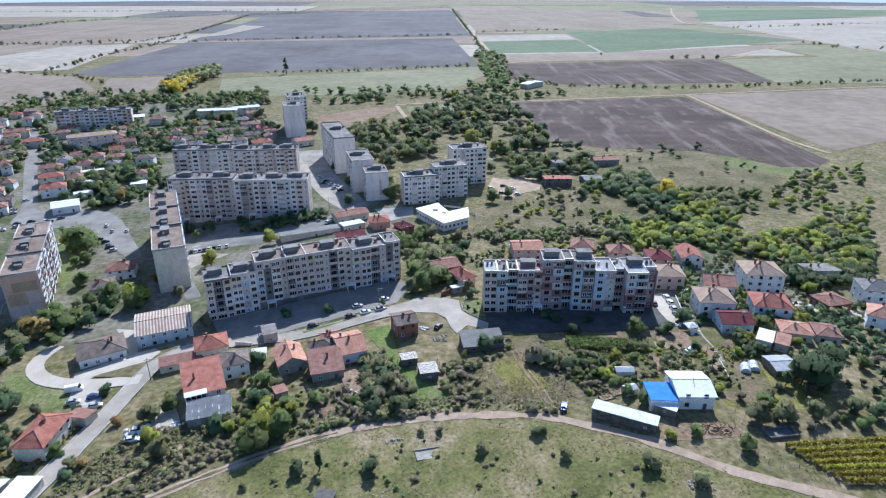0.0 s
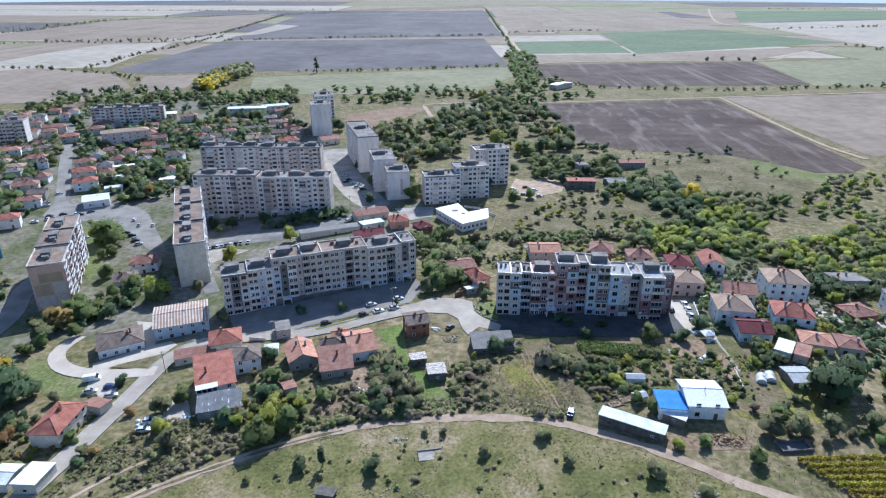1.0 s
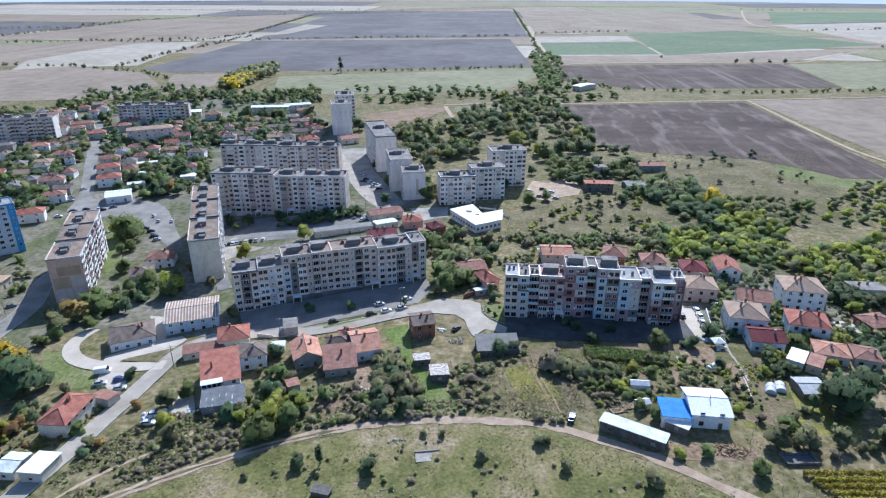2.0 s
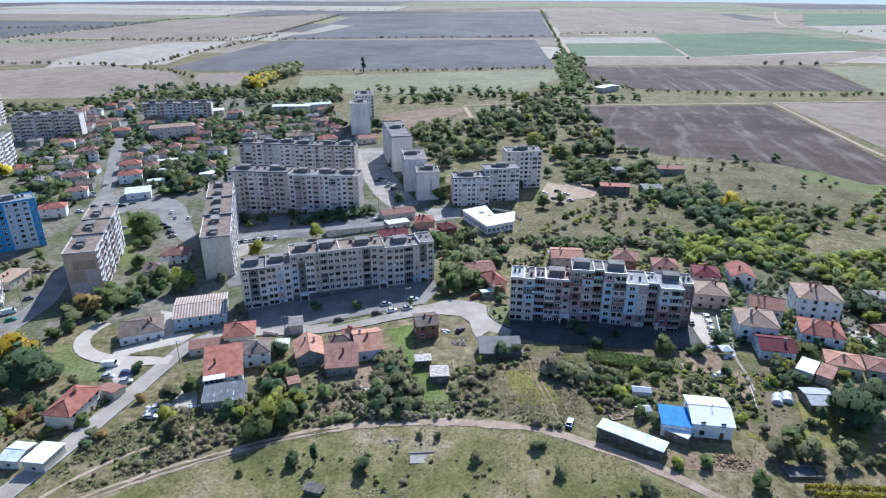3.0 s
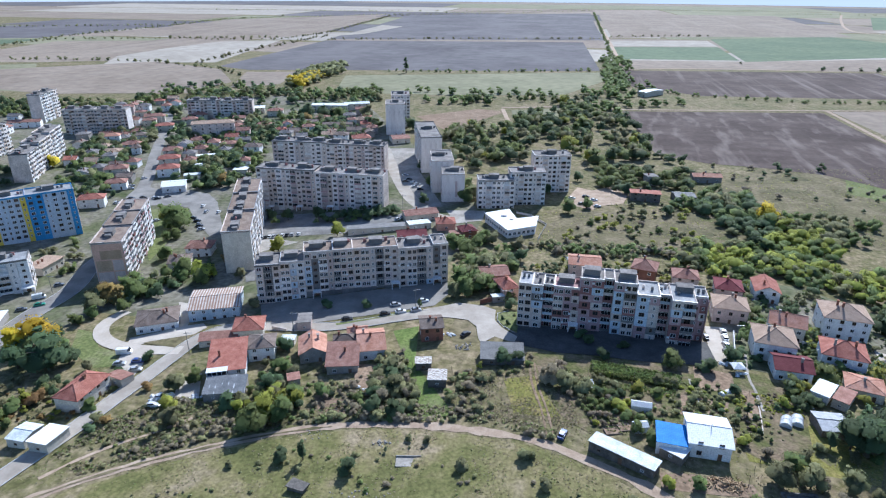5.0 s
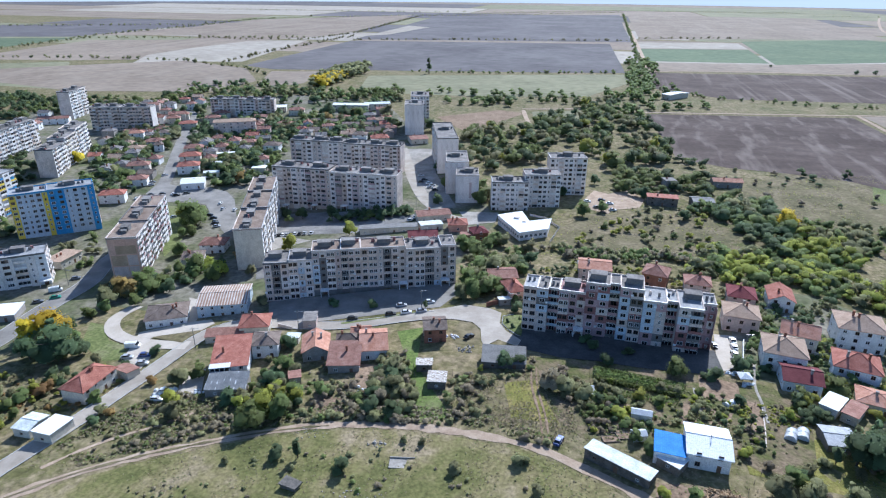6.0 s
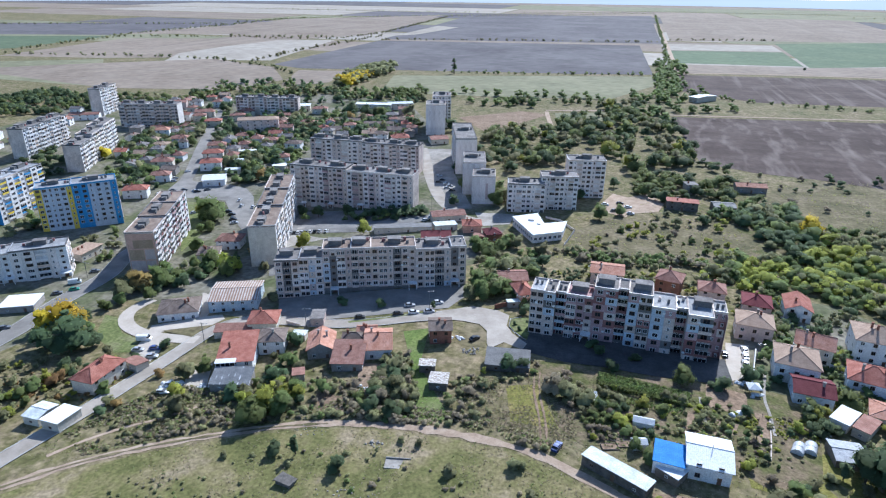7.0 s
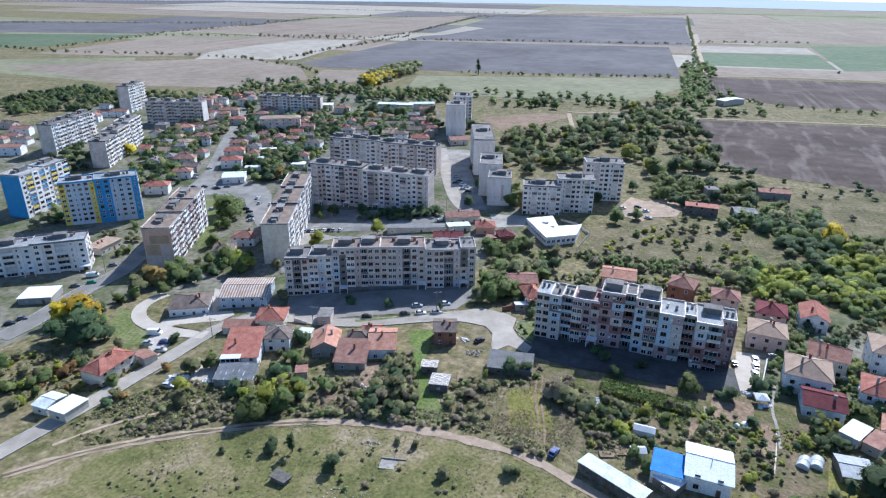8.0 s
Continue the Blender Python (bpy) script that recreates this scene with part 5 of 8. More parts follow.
house(119.4, 183.4, -14, 9.6, 8.4, 3.4, 1.4, 'hip', 'cream', 'orange', 'low house with a faded red roof')
house(129.8, 182.6, -14, 7.4, 8.6, 3.4, 1.3, 'hip', 'cream', 'oldred', 'low house with a red roof')
house(160.1, 239.9, 1, 13.0, 9, 3.5, 1.0, 'mono', 'cream', 'greyflat', 'shed among trees with a grey roof')
house(147.1, 208.8, 15, 10.1, 9, 3.6, 1.6, 'hip', 'brick', 'oldred', 'old house with a red-brown roof')
house(71.7, 375.4, 1, 16.7, 9, 4.5, 0.6, 'mono', 'darkstone', 'red', 'farm building with a flat red roof')
house(77.3, 408.2, 18, 6.4, 7, 6.0, 0.3, 'flat', 'brickgrey', 'greyflat', 'square grey farm building')
house(113.1, 423.9, 7, 17.6, 9, 4.0, 1.4, 'gable', 'brickgrey', 'orange', 'farmhouse with an orange roof')
house(94.1, 380.7, 9, 11.8, 10, 3.0, 1.0, 'gable', 'darkstone', 'asbestos', 'dark farm shed with a grey roof')
house(-323.4, 418.4, 30, 10.4, 7, 8.5, 2, 'hip', 'white', 'orange', 'tall narrow white house with an orange roof')
house(-273.0, 357.7, 30, 14.0, 9, 5.5, 2.2, 'hip', 'cream', 'oldred', 'house with an old red roof')
house(-303.1, 413.2, 30, 14.0, 9, 5, 2.2, 'hip', 'white', 'oldred', 'house with a red roof')
house(-241.7, 369.1, 30, 14.0, 10, 5.5, 2.4, 'hip', 'white', 'red', 'house with a red hipped roof on the street')
house(-253.9, 388.4, 30, 14.0, 9, 5.5, 2.4, 'hip', 'cream', 'red', 'house with a red hipped roof on the street')
house(-265.1, 408.5, 30, 13.3, 9, 5, 2.2, 'hip', 'cream', 'oldred', 'house with a brownish red roof')
house(-256.8, 336.1, 30, 12.3, 9, 4.5, 2.2, 'hip', 'white', 'oldred', 'low house with an old red roof')
house(-221.3, 345.0, 30, 14.0, 13, 4.0, 1.2, 'gable', 'white', 'whitemetal', 'shop with a white metal roof')
house(-249.7, 305.9, 30, 14.0, 9, 5.5, 2.2, 'hip', 'white', 'red', 'white house with a red roof')
house(-208.7, 225.7, 94, 13.8, 9, 4, 0.4, 'flat', 'cream', 'tan', 'garage block with a tan flat roof')
house(-146.7, 257.1, 17, 11.8, 10, 5, 2.2, 'hip', 'white', 'oldred', 'white house with a faded red roof')
house(-147.5, 241.0, 27, 9.6, 10, 4, 2, 'hip', 'cream', 'brown', 'low house with a brown hipped roof')
house(-187.2, 173.6, 29, 12.9, 11, 3, 0.4, 'flat', 'brickgrey', 'whitemetal', 'low shed with a flat white roof')
house(-397.3, 322.9, 30, 14.0, 10, 6, 1.6, 'gable', 'white', 'oldred', 'long house with a red roof')
house(-446.8, 368.4, 30, 14.0, 10, 6, 1.6, 'gable', 'white', 'oldred', 'house with a red roof')
house(-347.2, 500.8, 30, 14.0, 10, 6, 1.8, 'gable', 'cream', 'oldred', 'long house with a red roof')
house(-317.2, 474.5, 30, 14.0, 9, 5, 1.8, 'hip', 'cream', 'red', 'house with a red roof')
house(-394.8, 526.4, 30, 14.0, 12, 7, 1.6, 'gable', 'pink', 'oldred', 'large building with a pink roof')
house(-442.1, 456.4, 30, 24.9, 9, 5, 1.6, 'gable', 'white', 'oldred', 'row of houses with red roofs')
house(-313.0, 519.8, 30, 14.0, 9, 5, 1.8, 'hip', 'cream', 'oldred', 'house with a red roof')
house(-274.6, 561.1, 25, 10.4, 14, 5, 0.4, 'flat', 'cream', 'whitemetal', 'store with a white roof')
house(-209.9, 583.8, 12, 34.6, 12, 6, 1, 'gable', 'cream', 'whitemetal', 'long warehouse with a white metal roof')
house(-187.8, 596.0, 30, 24.3, 12, 6, 1, 'gable', 'cream', 'corr', 'warehouse with a grey ridged roof')
house(-253.0, 551.9, 21, 14.0, 10, 5, 2, 'hip', 'cream', 'oldred', 'house with a red roof')
house(-236.1, 498.3, 12, 14.0, 10, 5, 2, 'hip', 'pink', 'oldred', 'pink house with a red roof')
house(-159.0, 480.4, 12, 11.4, 10, 5, 2, 'hip', 'white', 'brown', 'house with a brown roof')
house(-139.9, 474.5, 30, 14.0, 11, 5, 2.4, 'hip', 'cream', 'red', 'house with a red hipped roof')
house(-209.3, 521.6, 12, 23.6, 10, 4, 1.4, 'gable', 'cream', 'brown', 'low house with a brown roof')
house(-177.0, 517.7, 19, 25.6, 9, 4, 1.4, 'gable', 'cream', 'brown', 'low building with a brown roof')
house(-210.9, 430.4, 12, 11.7, 10, 6, 2, 'hip', 'white', 'brown', 'house with a brown hipped roof')
house(-199.4, 396.3, 28, 7.3, 9, 6, 2, 'hip', 'white', 'oldred', 'house with a red roof')
house(-194.9, 383.0, 17, 8.8, 8, 4, 0.3, 'flat', 'cream', 'whitemetal', 'store with a white roof')
house(-110.6, 483.7, 29, 14.0, 14, 4, 1.4, 'gable', 'cream', 'oldred', 'low building with a red roof')
house(-343.4, 505.4, 30, 7.7, 9, 5, 1.8, 'hip', 'cream', 'oldred', 'house with a red roof')
house(-342.5, 488.8, 30, 10.9, 9, 5, 1.8, 'hip', 'cream', 'oldred', 'house with an old red roof')
house(-314.7, 440.1, 30, 8.4, 9, 5, 1.8, 'hip', 'white', 'brown', 'house with a brown roof')
house(-294.4, 406.7, 30, 6.4, 9, 5, 1.8, 'hip', 'white', 'brown', 'house with a brown roof')
house(-310.7, 501.4, 30, 12.9, 9, 5, 1.8, 'hip', 'cream', 'oldred', 'house with a red roof')
house(-222.5, 366.8, 30, 10.2, 6, 3, 0.3, 'flat', 'cream', 'corr', 'low sheds in a row')
house(-231.1, 386.1, 23, 9.1, 6, 3, 0.3, 'flat', 'cream', 'whitemetal', 'low shed with a white roof')
house(-237.3, 408.3, 30, 12.9, 6, 3, 0.4, 'mono', 'cream', 'whitemetal', 'low shed with a white roof')
house(102.6, 735.0, -42, 10.7, 30, 5, 1, 'gable', 'cream', 'whitemetal', 'long poultry barn with a white metal roof')
# the rest of the town
quarter([(-275, 344), (-303, 403), (-340, 476), (-384, 498), (-352, 410), (-301, 344)], 16, 3)
quarter([(-227, 368), (-225, 440), (-276, 542), (-270, 449), (-263, 410)], 14, 4)
quarter([(-253, 476), (-170, 586), (-134, 490), (-213, 458)], 18, 5)
quarter([(-510, 375), (-461, 389), (-483, 441), (-476, 490), (-438, 461), (-428, 411), (-412, 350), (-396, 295)], 10, 6)
quarter([(-427, 535), (-391, 597), (-329, 520), (-340, 476)], 10, 7)
quarter([(-239, 332), (-257, 343), (-284, 371), (-278, 387)], 3, 8)



# ---- cars ----
PAINT = {k: material(k + " car paint", [c, tuple(v * 1.12 for v in c)], 0.5, 0.28, 0.1, bump=0, spread=0.1) for k, c in
         dict(white=(0.66, 0.66, 0.65), silver=(0.42, 0.43, 0.44), grey=(0.16, 0.165, 0.17), black=(0.025, 0.027, 0.03), blue=(0.05, 0.08, 0.22), green=(0.03, 0.22, 0.14), van=(0.70, 0.70, 0.69)).items()}
M["tyre"] = material("tyre rubber", [(0.02, 0.02, 0.02), (0.035, 0.035, 0.035)], 2.0, 0.9, bump=0)


def car(x, y, turn, paint):
    """A parked car: shaped body, glass house, roof, wheels and lamps."""
    van = paint == "van"
    m = standing(x, y, turn) @ Matrix.Translation((0, 0, 0.16))
    top = thing("van" if van else "car", m, ("white delivery van" if van else paint + " parked car") + " standing on the roadside", "van" if van else "car", "parked cars")

    def lofted(sections):
        g = Geo()
        for (xa, wa, za, ta), (xb, wb, zb, tb) in zip(sections, sections[1:]):
            A = [(xa, -wa, za), (xa, wa, za), (xa, wa * 0.9, ta), (xa, -wa * 0.9, ta)]
            B = [(xb, -wb, zb), (xb, wb, zb), (xb, wb * 0.9, tb), (xb, -wb * 0.9, tb)]
            g.face([A[0], A[1], B[1], B[0]][::1]).face([A[3], B[3], B[2], A[2]][::1]).face([A[0], B[0], B[3], A[3]]).face([A[1], A[2], B[2], B[1]])
        s = sections[0]
        g.face([(s[0], -s[1], s[2]), (s[0], -s[1] * 0.9, s[3]), (s[0], s[1] * 0.9, s[3]), (s[0], s[1], s[2])])
        s = sections[-1]
        g.face([(s[0], -s[1], s[2]), (s[0], s[1], s[2]), (s[0], s[1] * 0.9, s[3]), (s[0], -s[1] * 0.9, s[3])])
        return g
    if van:
        body = [(-2.6, 0.92, 0.25, 2.1), (1.3, 0.95, 0.2, 2.15), (1.9, 0.95, 0.2, 1.3), (2.5, 0.88, 0.25, 0.95)]
        glass = [(1.22, 0.94, 1.3, 2.02), (1.55, 0.93, 1.3, 2.0), (2.0, 0.9, 1.22, 1.26)]
        roof = None
    else:
        body = [(-2.1, 0.78, 0.32, 0.72), (-1.95, 0.84, 0.2, 0.86), (-0.9, 0.87, 0.16, 0.92), (0.7, 0.87, 0.16, 0.90), (1.75, 0.84, 0.2, 0.78), (2.1, 0.74, 0.3, 0.6)]
        glass = [(-1.7, 0.74, 0.86, 0.9), (-1.15, 0.76, 0.88, 1.34), (0.15, 0.76, 0.88, 1.36), (0.95, 0.76, 0.86, 0.9)]
        roof = [(-1.2, 0.70, 1.33, 1.39), (-0.5, 0.70, 1.36, 1.43), (0.2, 0.70, 1.34, 1.40)]
    part("body", shared(("carbody", paint), lambda: lofted(body).mesh("body", PAINT[paint])), None, top)
    part("glasshouse", shared(("carglass", van), lambda: lofted(glass).mesh("glasshouse", M["glass"])), None, top)
    if roof:
        part("roof_panel", shared(("carroof", paint), lambda: lofted(roof).mesh("roof_panel", PAINT[paint])), None, top)
    wheel = shared("wheel", lambda: Geo().tube([(0, -0.1, 0), (0, 0.1, 0)], [0.32, 0.32], 12).mesh("wheel", M["tyre"]))
    for sx in (-1.3, 1.3):
        for sy in (-0.82, 0.82):
            part("wheel", wheel, None, top, at=(sx, sy, 0.17))
    lamp = shared("carlamp", lambda: Geo().box(-0.04, -0.16, -0.06, 0.04, 0.16, 0.06).mesh("headlight", M["frame_white"]))
    for sy in (-0.55, 0.55) if y < 250 else ():
        part("headlight", lamp, None, top, at=(2.06 if not van else 2.46, sy, 0.55))


# ---- the pale school building and smaller things ----
def school():
    cx, cy = 0.0, 310.0
    top = thing("school_building", standing(cx, cy), "low angular building with a bright white roof", "building")
    poly = [(-14.2, 316.0), (0.4, 294.1), (13.2, 303.2), (13.2, 318.1), (2.9, 311.4), (-2.7, 325.1)]
    local = [(px - cx, py - cy) for px, py in poly]
    part("wall", Geo().prism(local, -1.5, 4.6), M["concrete_light"], top)
    wide = [((px - 0.5) * 1.035 + 0.5 - cx, (py - 310.5) * 1.035 + 310.5 - cy) for px, py in poly]
    part("roof", Geo().prism(wide, 4.6, 5.0), ROOFS["whitemetal"], top, "bright white flat roof")
    part("roof_hatch", Geo().box(-5.5, 2.5, 5.0, -2.5, 5.0, 5.8), M["concrete_light"], top)
    part("roof_hatch", Geo().box(-0.5, -1.5, 5.0, 1.5, 1.0, 5.5), M["concrete_light"], top)
    for (ax, ay), (bx, by) in ((local[0], local[1]), (local[1], local[2])):
        d = Vector((bx - ax, by - ay))
        n = int(d.length / 2.6)
        turn = math.degrees(math.atan2(d.y, d.x))
        for i in range(n):
            p = Vector((ax, ay)) + d * (i + 0.5) / n
            add_window(top, pose(p.x, p.y, 1.6, 0, 0, turn) @ Matrix.Translation((0, -0.03, 0)), 1.6, 1.5, "frame_white", False)
    # railing walls beside it
    line = [(15.5, 294.5), (18.0, 317.0), (9.0, 330.0), (0.5, 333.0)]
    fence = thing("fence", standing(15.5, 294.5), "low concrete fence round the yard", "fence")
    for (ax, ay), (bx, by) in zip(line, line[1:]):
        n = max(2, int(math.dist((ax, ay), (bx, by)) / 2.5))
        for i in range(n):
            x0, y0, x1, y1 = ax + (bx - ax) * i / n, ay + (by - ay) * i / n, ax + (bx - ax) * (i + 1) / n, ay + (by - ay) * (i + 1) / n
            L = math.dist((x0, y0), (x1, y1))
            at = fence.matrix_world.inverted() @ pose(x0, y0, height(x0, y0), 0, 0, math.degrees(math.atan2(y1 - y0, x1 - x0)))
            part("fence_panel", Geo().box(0.15, -0.06, 0.2, L - 0.05, 0.06, 1.3), M["concrete_light"], fence, at=at)
            part("post", shared("fencepost", lambda: Geo().box(-0.12, -0.12, -0.3, 0.12, 0.12, 1.6).mesh("post", M["concrete"])), None, fence, at=at)


def vineyard(a, b, c, d, rows, tone, label, h=1.6):
    """Rows of vines between the sides a-b and d-c: posts, wires and leaves."""
    top = thing("vineyard", standing(a[0], a[1]), label, "vineyard")
    inv = top.matrix_world.inverted()
    for r in range(rows):
        t = (r + 0.5) / rows
        p, q = Vector(a).lerp(Vector(d), t), Vector(b).lerp(Vector(c), t)
        rng = random.Random(r * 7 + rows)
        g = Geo()
        L = (q - p).length
        for i in range(int(L * 40)):
            s = rng.random()
            x, y = p.x + (q.x - p.x) * s + rng.gauss(0, 0.22), p.y + (q.y - p.y) * s + rng.gauss(0, 0.28)
            pt = Vector((x, y, height(x, y) + h * rng.uniform(0.25, 1.0)))
            n = Vector((rng.gauss(0, 1), rng.gauss(0, 1), rng.gauss(1.3, 0.8))).normalized()
            u = n.orthogonal().normalized() * rng.uniform(0.18, 0.40)
            v = n.cross(u)
            g.face([inv @ (pt - u), inv @ (pt - v * 0.8), inv @ (pt + u), inv @ (pt + v * 0.8)])
        row = tagged(part("trellis", g, LEAF[tone], top), kind="stuff")
        k = max(2, int(L / 5))
        for i in range(k + 1):
            x, y = p.x + (q.x - p.x) * i / k, p.y + (q.y - p.y) * i / k
            part("post", shared("vinepost", lambda: Geo().box(-0.06, -0.06, -0.3, 0.06, 0.06, 1.8).mesh("post", M["wood"])), None, row, at=inv @ standing(x, y))


def utility_pole(x, y, h=8.5, arm=True):
    top = thing("utility_pole", standing(x, y, random.Random(int(x)).uniform(0, 60)), "grey concrete utility pole with a cross arm", "utility pole", "utility poles")
    part("pole", Geo().tube([(0, 0, -0.5), (0, 0, h)], [0.13, 0.08], 8), M["plinth"], top)
    if arm:
        part("cross_arm", Geo().box(-0.9, -0.05, h - 0.7, 0.9, 0.05, h - 0.55), M["metal"], top)
        lamp = part("lamp_arm", Geo().tube([(0, 0, h - 1.2), (0.7, 0, h - 0.9), (1.5, 0, h - 0.85)], [0.05, 0.045, 0.04], 6), M["metal"], top)
        part("lamp_head", Geo().box(1.4, -0.14, h - 0.95, 2.0, 0.14, h - 0.78), M["metal"], lamp)


school()


def plastic_tunnel(x, y, turn, L, r):
    """A small garden tunnel: a ribbed white cover over hoops."""
    top = thing("garden_tunnel", standing(x, y, turn), "low white plastic garden tunnel on a vegetable plot", "greenhouse")
    g = Geo()
    n, k = 10, 10
    pts = [[(L * (i / n - 0.5), r * math.cos(math.pi * j / k) * (1 + 0.04 * (i % 2)), r * 1.05 * math.sin(math.pi * j / k) * (1 + 0.04 * (i % 2))) for j in range(k + 1)] for i in range(n + 1)]
    for i in range(n):
        for j in range(k):
            g.face([pts[i][j], pts[i + 1][j], pts[i + 1][j + 1], pts[i][j + 1]])
    for e in (0, n):
        g.face(pts[e] if e else pts[e][::-1])
    part("cover", g, M["film"], top)
    for i in (0, 5, 10):
        part("hoop", Geo().tube([(p[0], p[1] * 1.03, p[2] * 1.03) for p in pts[i]], [0.03] * (k + 1), 5), M["metal"], top)


def greenhouse(x, y, turn, L, W, h):
    top = thing("greenhouse", standing(x, y, turn), "small glazed garden greenhouse with a white frame", "greenhouse")
    a, b = L / 2, W / 2
    for px in (-a, 0, a):
        for py in (-b, b):
            part("post", Geo().box(px - 0.04, py - 0.04, 0, px + 0.04, py + 0.04, h), M["frame_white"], top)
    for s in (-1, 1):
        part("pane", Geo().box(-a, s * b - 0.02, 0.1, a, s * b + 0.02, h), M["film"], top)
        q = [(-a - 0.1, s * (b + 0.15), h - 0.05), (a + 0.1, s * (b + 0.15), h - 0.05), (a + 0.1, 0, h + 0.7), (-a - 0.1, 0, h + 0.7)]
        g = Geo()
        g.face(q).face([(p[0], p[1], p[2] - 0.05) for p in q][::-1])
        for p, r in zip(q, q[1:] + q[:1]):
            g.face([p, (p[0], p[1], p[2] - 0.05), (r[0], r[1], r[2] - 0.05), r])
        part("roof_pane", g, M["film"], top)


def cold_frame(x, y, turn):
    """A tilted white lattice of old window sashes on low legs."""
    top = thing("cold_frame", standing(x, y, turn), "low cold frame of old white window sashes", "cold frame")
    tilt = pose(0, 0, 0.5, 18)
    for i in range(4):
        part("bar", Geo().box(-1.3 + 0.85 * i, -2.0, -0.04, -1.2 + 0.85 * i, 2.0, 0.04), M["frame_white"], top, at=tilt)
    for j in range(5):
        part("crossbar", Geo().box(-1.3, -2.0 + 0.97 * j, 0.045, 1.35, -1.9 + 0.97 * j, 0.10), M["frame_white"], top, at=tilt)
    part("sash_glass", Geo().box(-1.28, -1.98, -0.08, 1.33, 1.96, -0.05), M["film"], top, at=tilt)
    for px, py in ((-1.2, -1.9), (1.2, -1.9), (-1.2, 1.8), (1.2, 1.8)):
        part("leg", Geo().box(px - 0.06, py - 0.06, -0.3, px + 0.06, py + 0.06, 0.42 + 0.31 * py), M["wood"], top)


def gazebo(x, y, turn):
    top = thing("garden_pavilion", standing(x, y, turn), "small garden pavilion with a white pyramid canopy", "pavilion")
    for sx in (-1.5, 1.5):
        for sy in (-1.5, 1.5):
            part("post", Geo().tube([(sx, sy, -0.2), (sx, sy, 2.2)], [0.06, 0.06], 6), M["wood"], top)
    g = Geo()
    c = [(-1.9, -1.9, 2.2), (1.9, -1.9, 2.2), (1.9, 1.9, 2.2), (-1.9, 1.9, 2.2)]
    for p, q in zip(c, c[1:] + c[:1]):
        g.face([p, q, (0, 0, 3.2)])
        g.face([(p[0], p[1], 1.95), (q[0], q[1], 1.95), q, p])
    part("canopy", g, M["film"], top)


def heap(name, x, y, rx, ry, h, n, mat, label, category, seed, size=(0.3, 0.9), logs=True):
    """A loose heap of logs, boards or stones, each piece a part."""
    rng = random.Random(seed)
    top = thing(name, standing(x, y), label, category)
    for i in range(n):
        a, r = rng.uniform(0, 6.28), math.sqrt(rng.random())
        px, py = rx * r * math.cos(a), ry * r * math.sin(a)
        pz = height(x + px, y + py) - height(x, y) + h * (1 - r) * rng.random()
        s = rng.uniform(*size)
        if logs:
            me = shared((name, "piece", i % 5), lambda: Geo().tube([(-0.5, 0, 0), (0.05, 0.04, 0.02), (0.5, 0, 0)], [0.16, 0.19, 0.15], 7).mesh("log", M[mat]))
        else:
            def stone():
                g = Geo()
                q = random.Random(i % 5)
                ring = [[(q.uniform(0.75, 1.1) * math.cos(w) * f, q.uniform(0.6, 0.9) * math.sin(w) * f, z) for w in (0, 1.05, 2.1, 3.14, 4.2, 5.24)] for f, z in ((0.8, -0.4), (1.0, 0.0), (0.55, 0.45))]
                for r_ in ring:
                    g.v += r_
                for lvl in range(2):
                    for j in range(6):
                        g.f.append((lvl * 6 + j, lvl * 6 + (j + 1) % 6, lvl * 6 + 6 + (j + 1) % 6, lvl * 6 + 6 + j))
                        g.m.append(0)
                g.f.append(tuple(range(12, 18)))
                g.m.append(0)
                return g.mesh("stone", M[mat])
            me = shared((name, "piece", i % 5), stone)
        part("log" if logs else "stone", me, None, top, at=pose(px, py, pz + 0.08, rng.uniform(-25, 25), rng.uniform(-25, 25), rng.uniform(0, 360)) @ Matrix.Diagonal((s * (1.6 if logs else 1), s, s, 1)))


def wire_fence(pts, label="thin wire fence on wooden posts along a garden"):
    line = smooth_line(pts, 3.0)
    top = thing("fence", standing(*line[0]), label, "fence", "garden fences")
    inv = top.matrix_world.inverted()
    for p in line:
        part("post", shared("gardenpost", lambda: Geo().tube([(0, 0, -0.3), (0.02, 0.01, 1.5)], [0.06, 0.05], 6).mesh("post", M["wood"])), None, top, at=inv @ standing(p.x, p.y, p.x * 40))
    for z in (0.5, 0.95, 1.35):
        part("wire", Geo().tube([tuple(inv @ Vector((p.x, p.y, height(p.x, p.y) + z))) for p in line], [0.006] * len(line), 4), M["wire"], top)


def garden_wall(pts, h, mat, label, thick=0.3):
    top = thing("garden_wall", standing(*pts[0]), label, "wall")
    inv = top.matrix_world.inverted()
    for (ax, ay), (bx, by) in zip(pts, pts[1:]):
        n = max(1, int(math.dist((ax, ay), (bx, by)) / 3))
        for i in range(n):
            x0, y0, x1, y1 = ax + (bx - ax) * i / n, ay + (by - ay) * i / n, ax + (bx - ax) * (i + 1) / n, ay + (by - ay) * (i + 1) / n
            at = inv @ pose(x0, y0, min(height(x0, y0), height(x1, y1)), 0, 0, math.degrees(math.atan2(y1 - y0, x1 - x0)))
            part("wall_section", Geo().box(0, -thick / 2, -0.4, math.dist((x0, y0), (x1, y1)) + 0.02, thick / 2, h), M[mat], top, at=at)


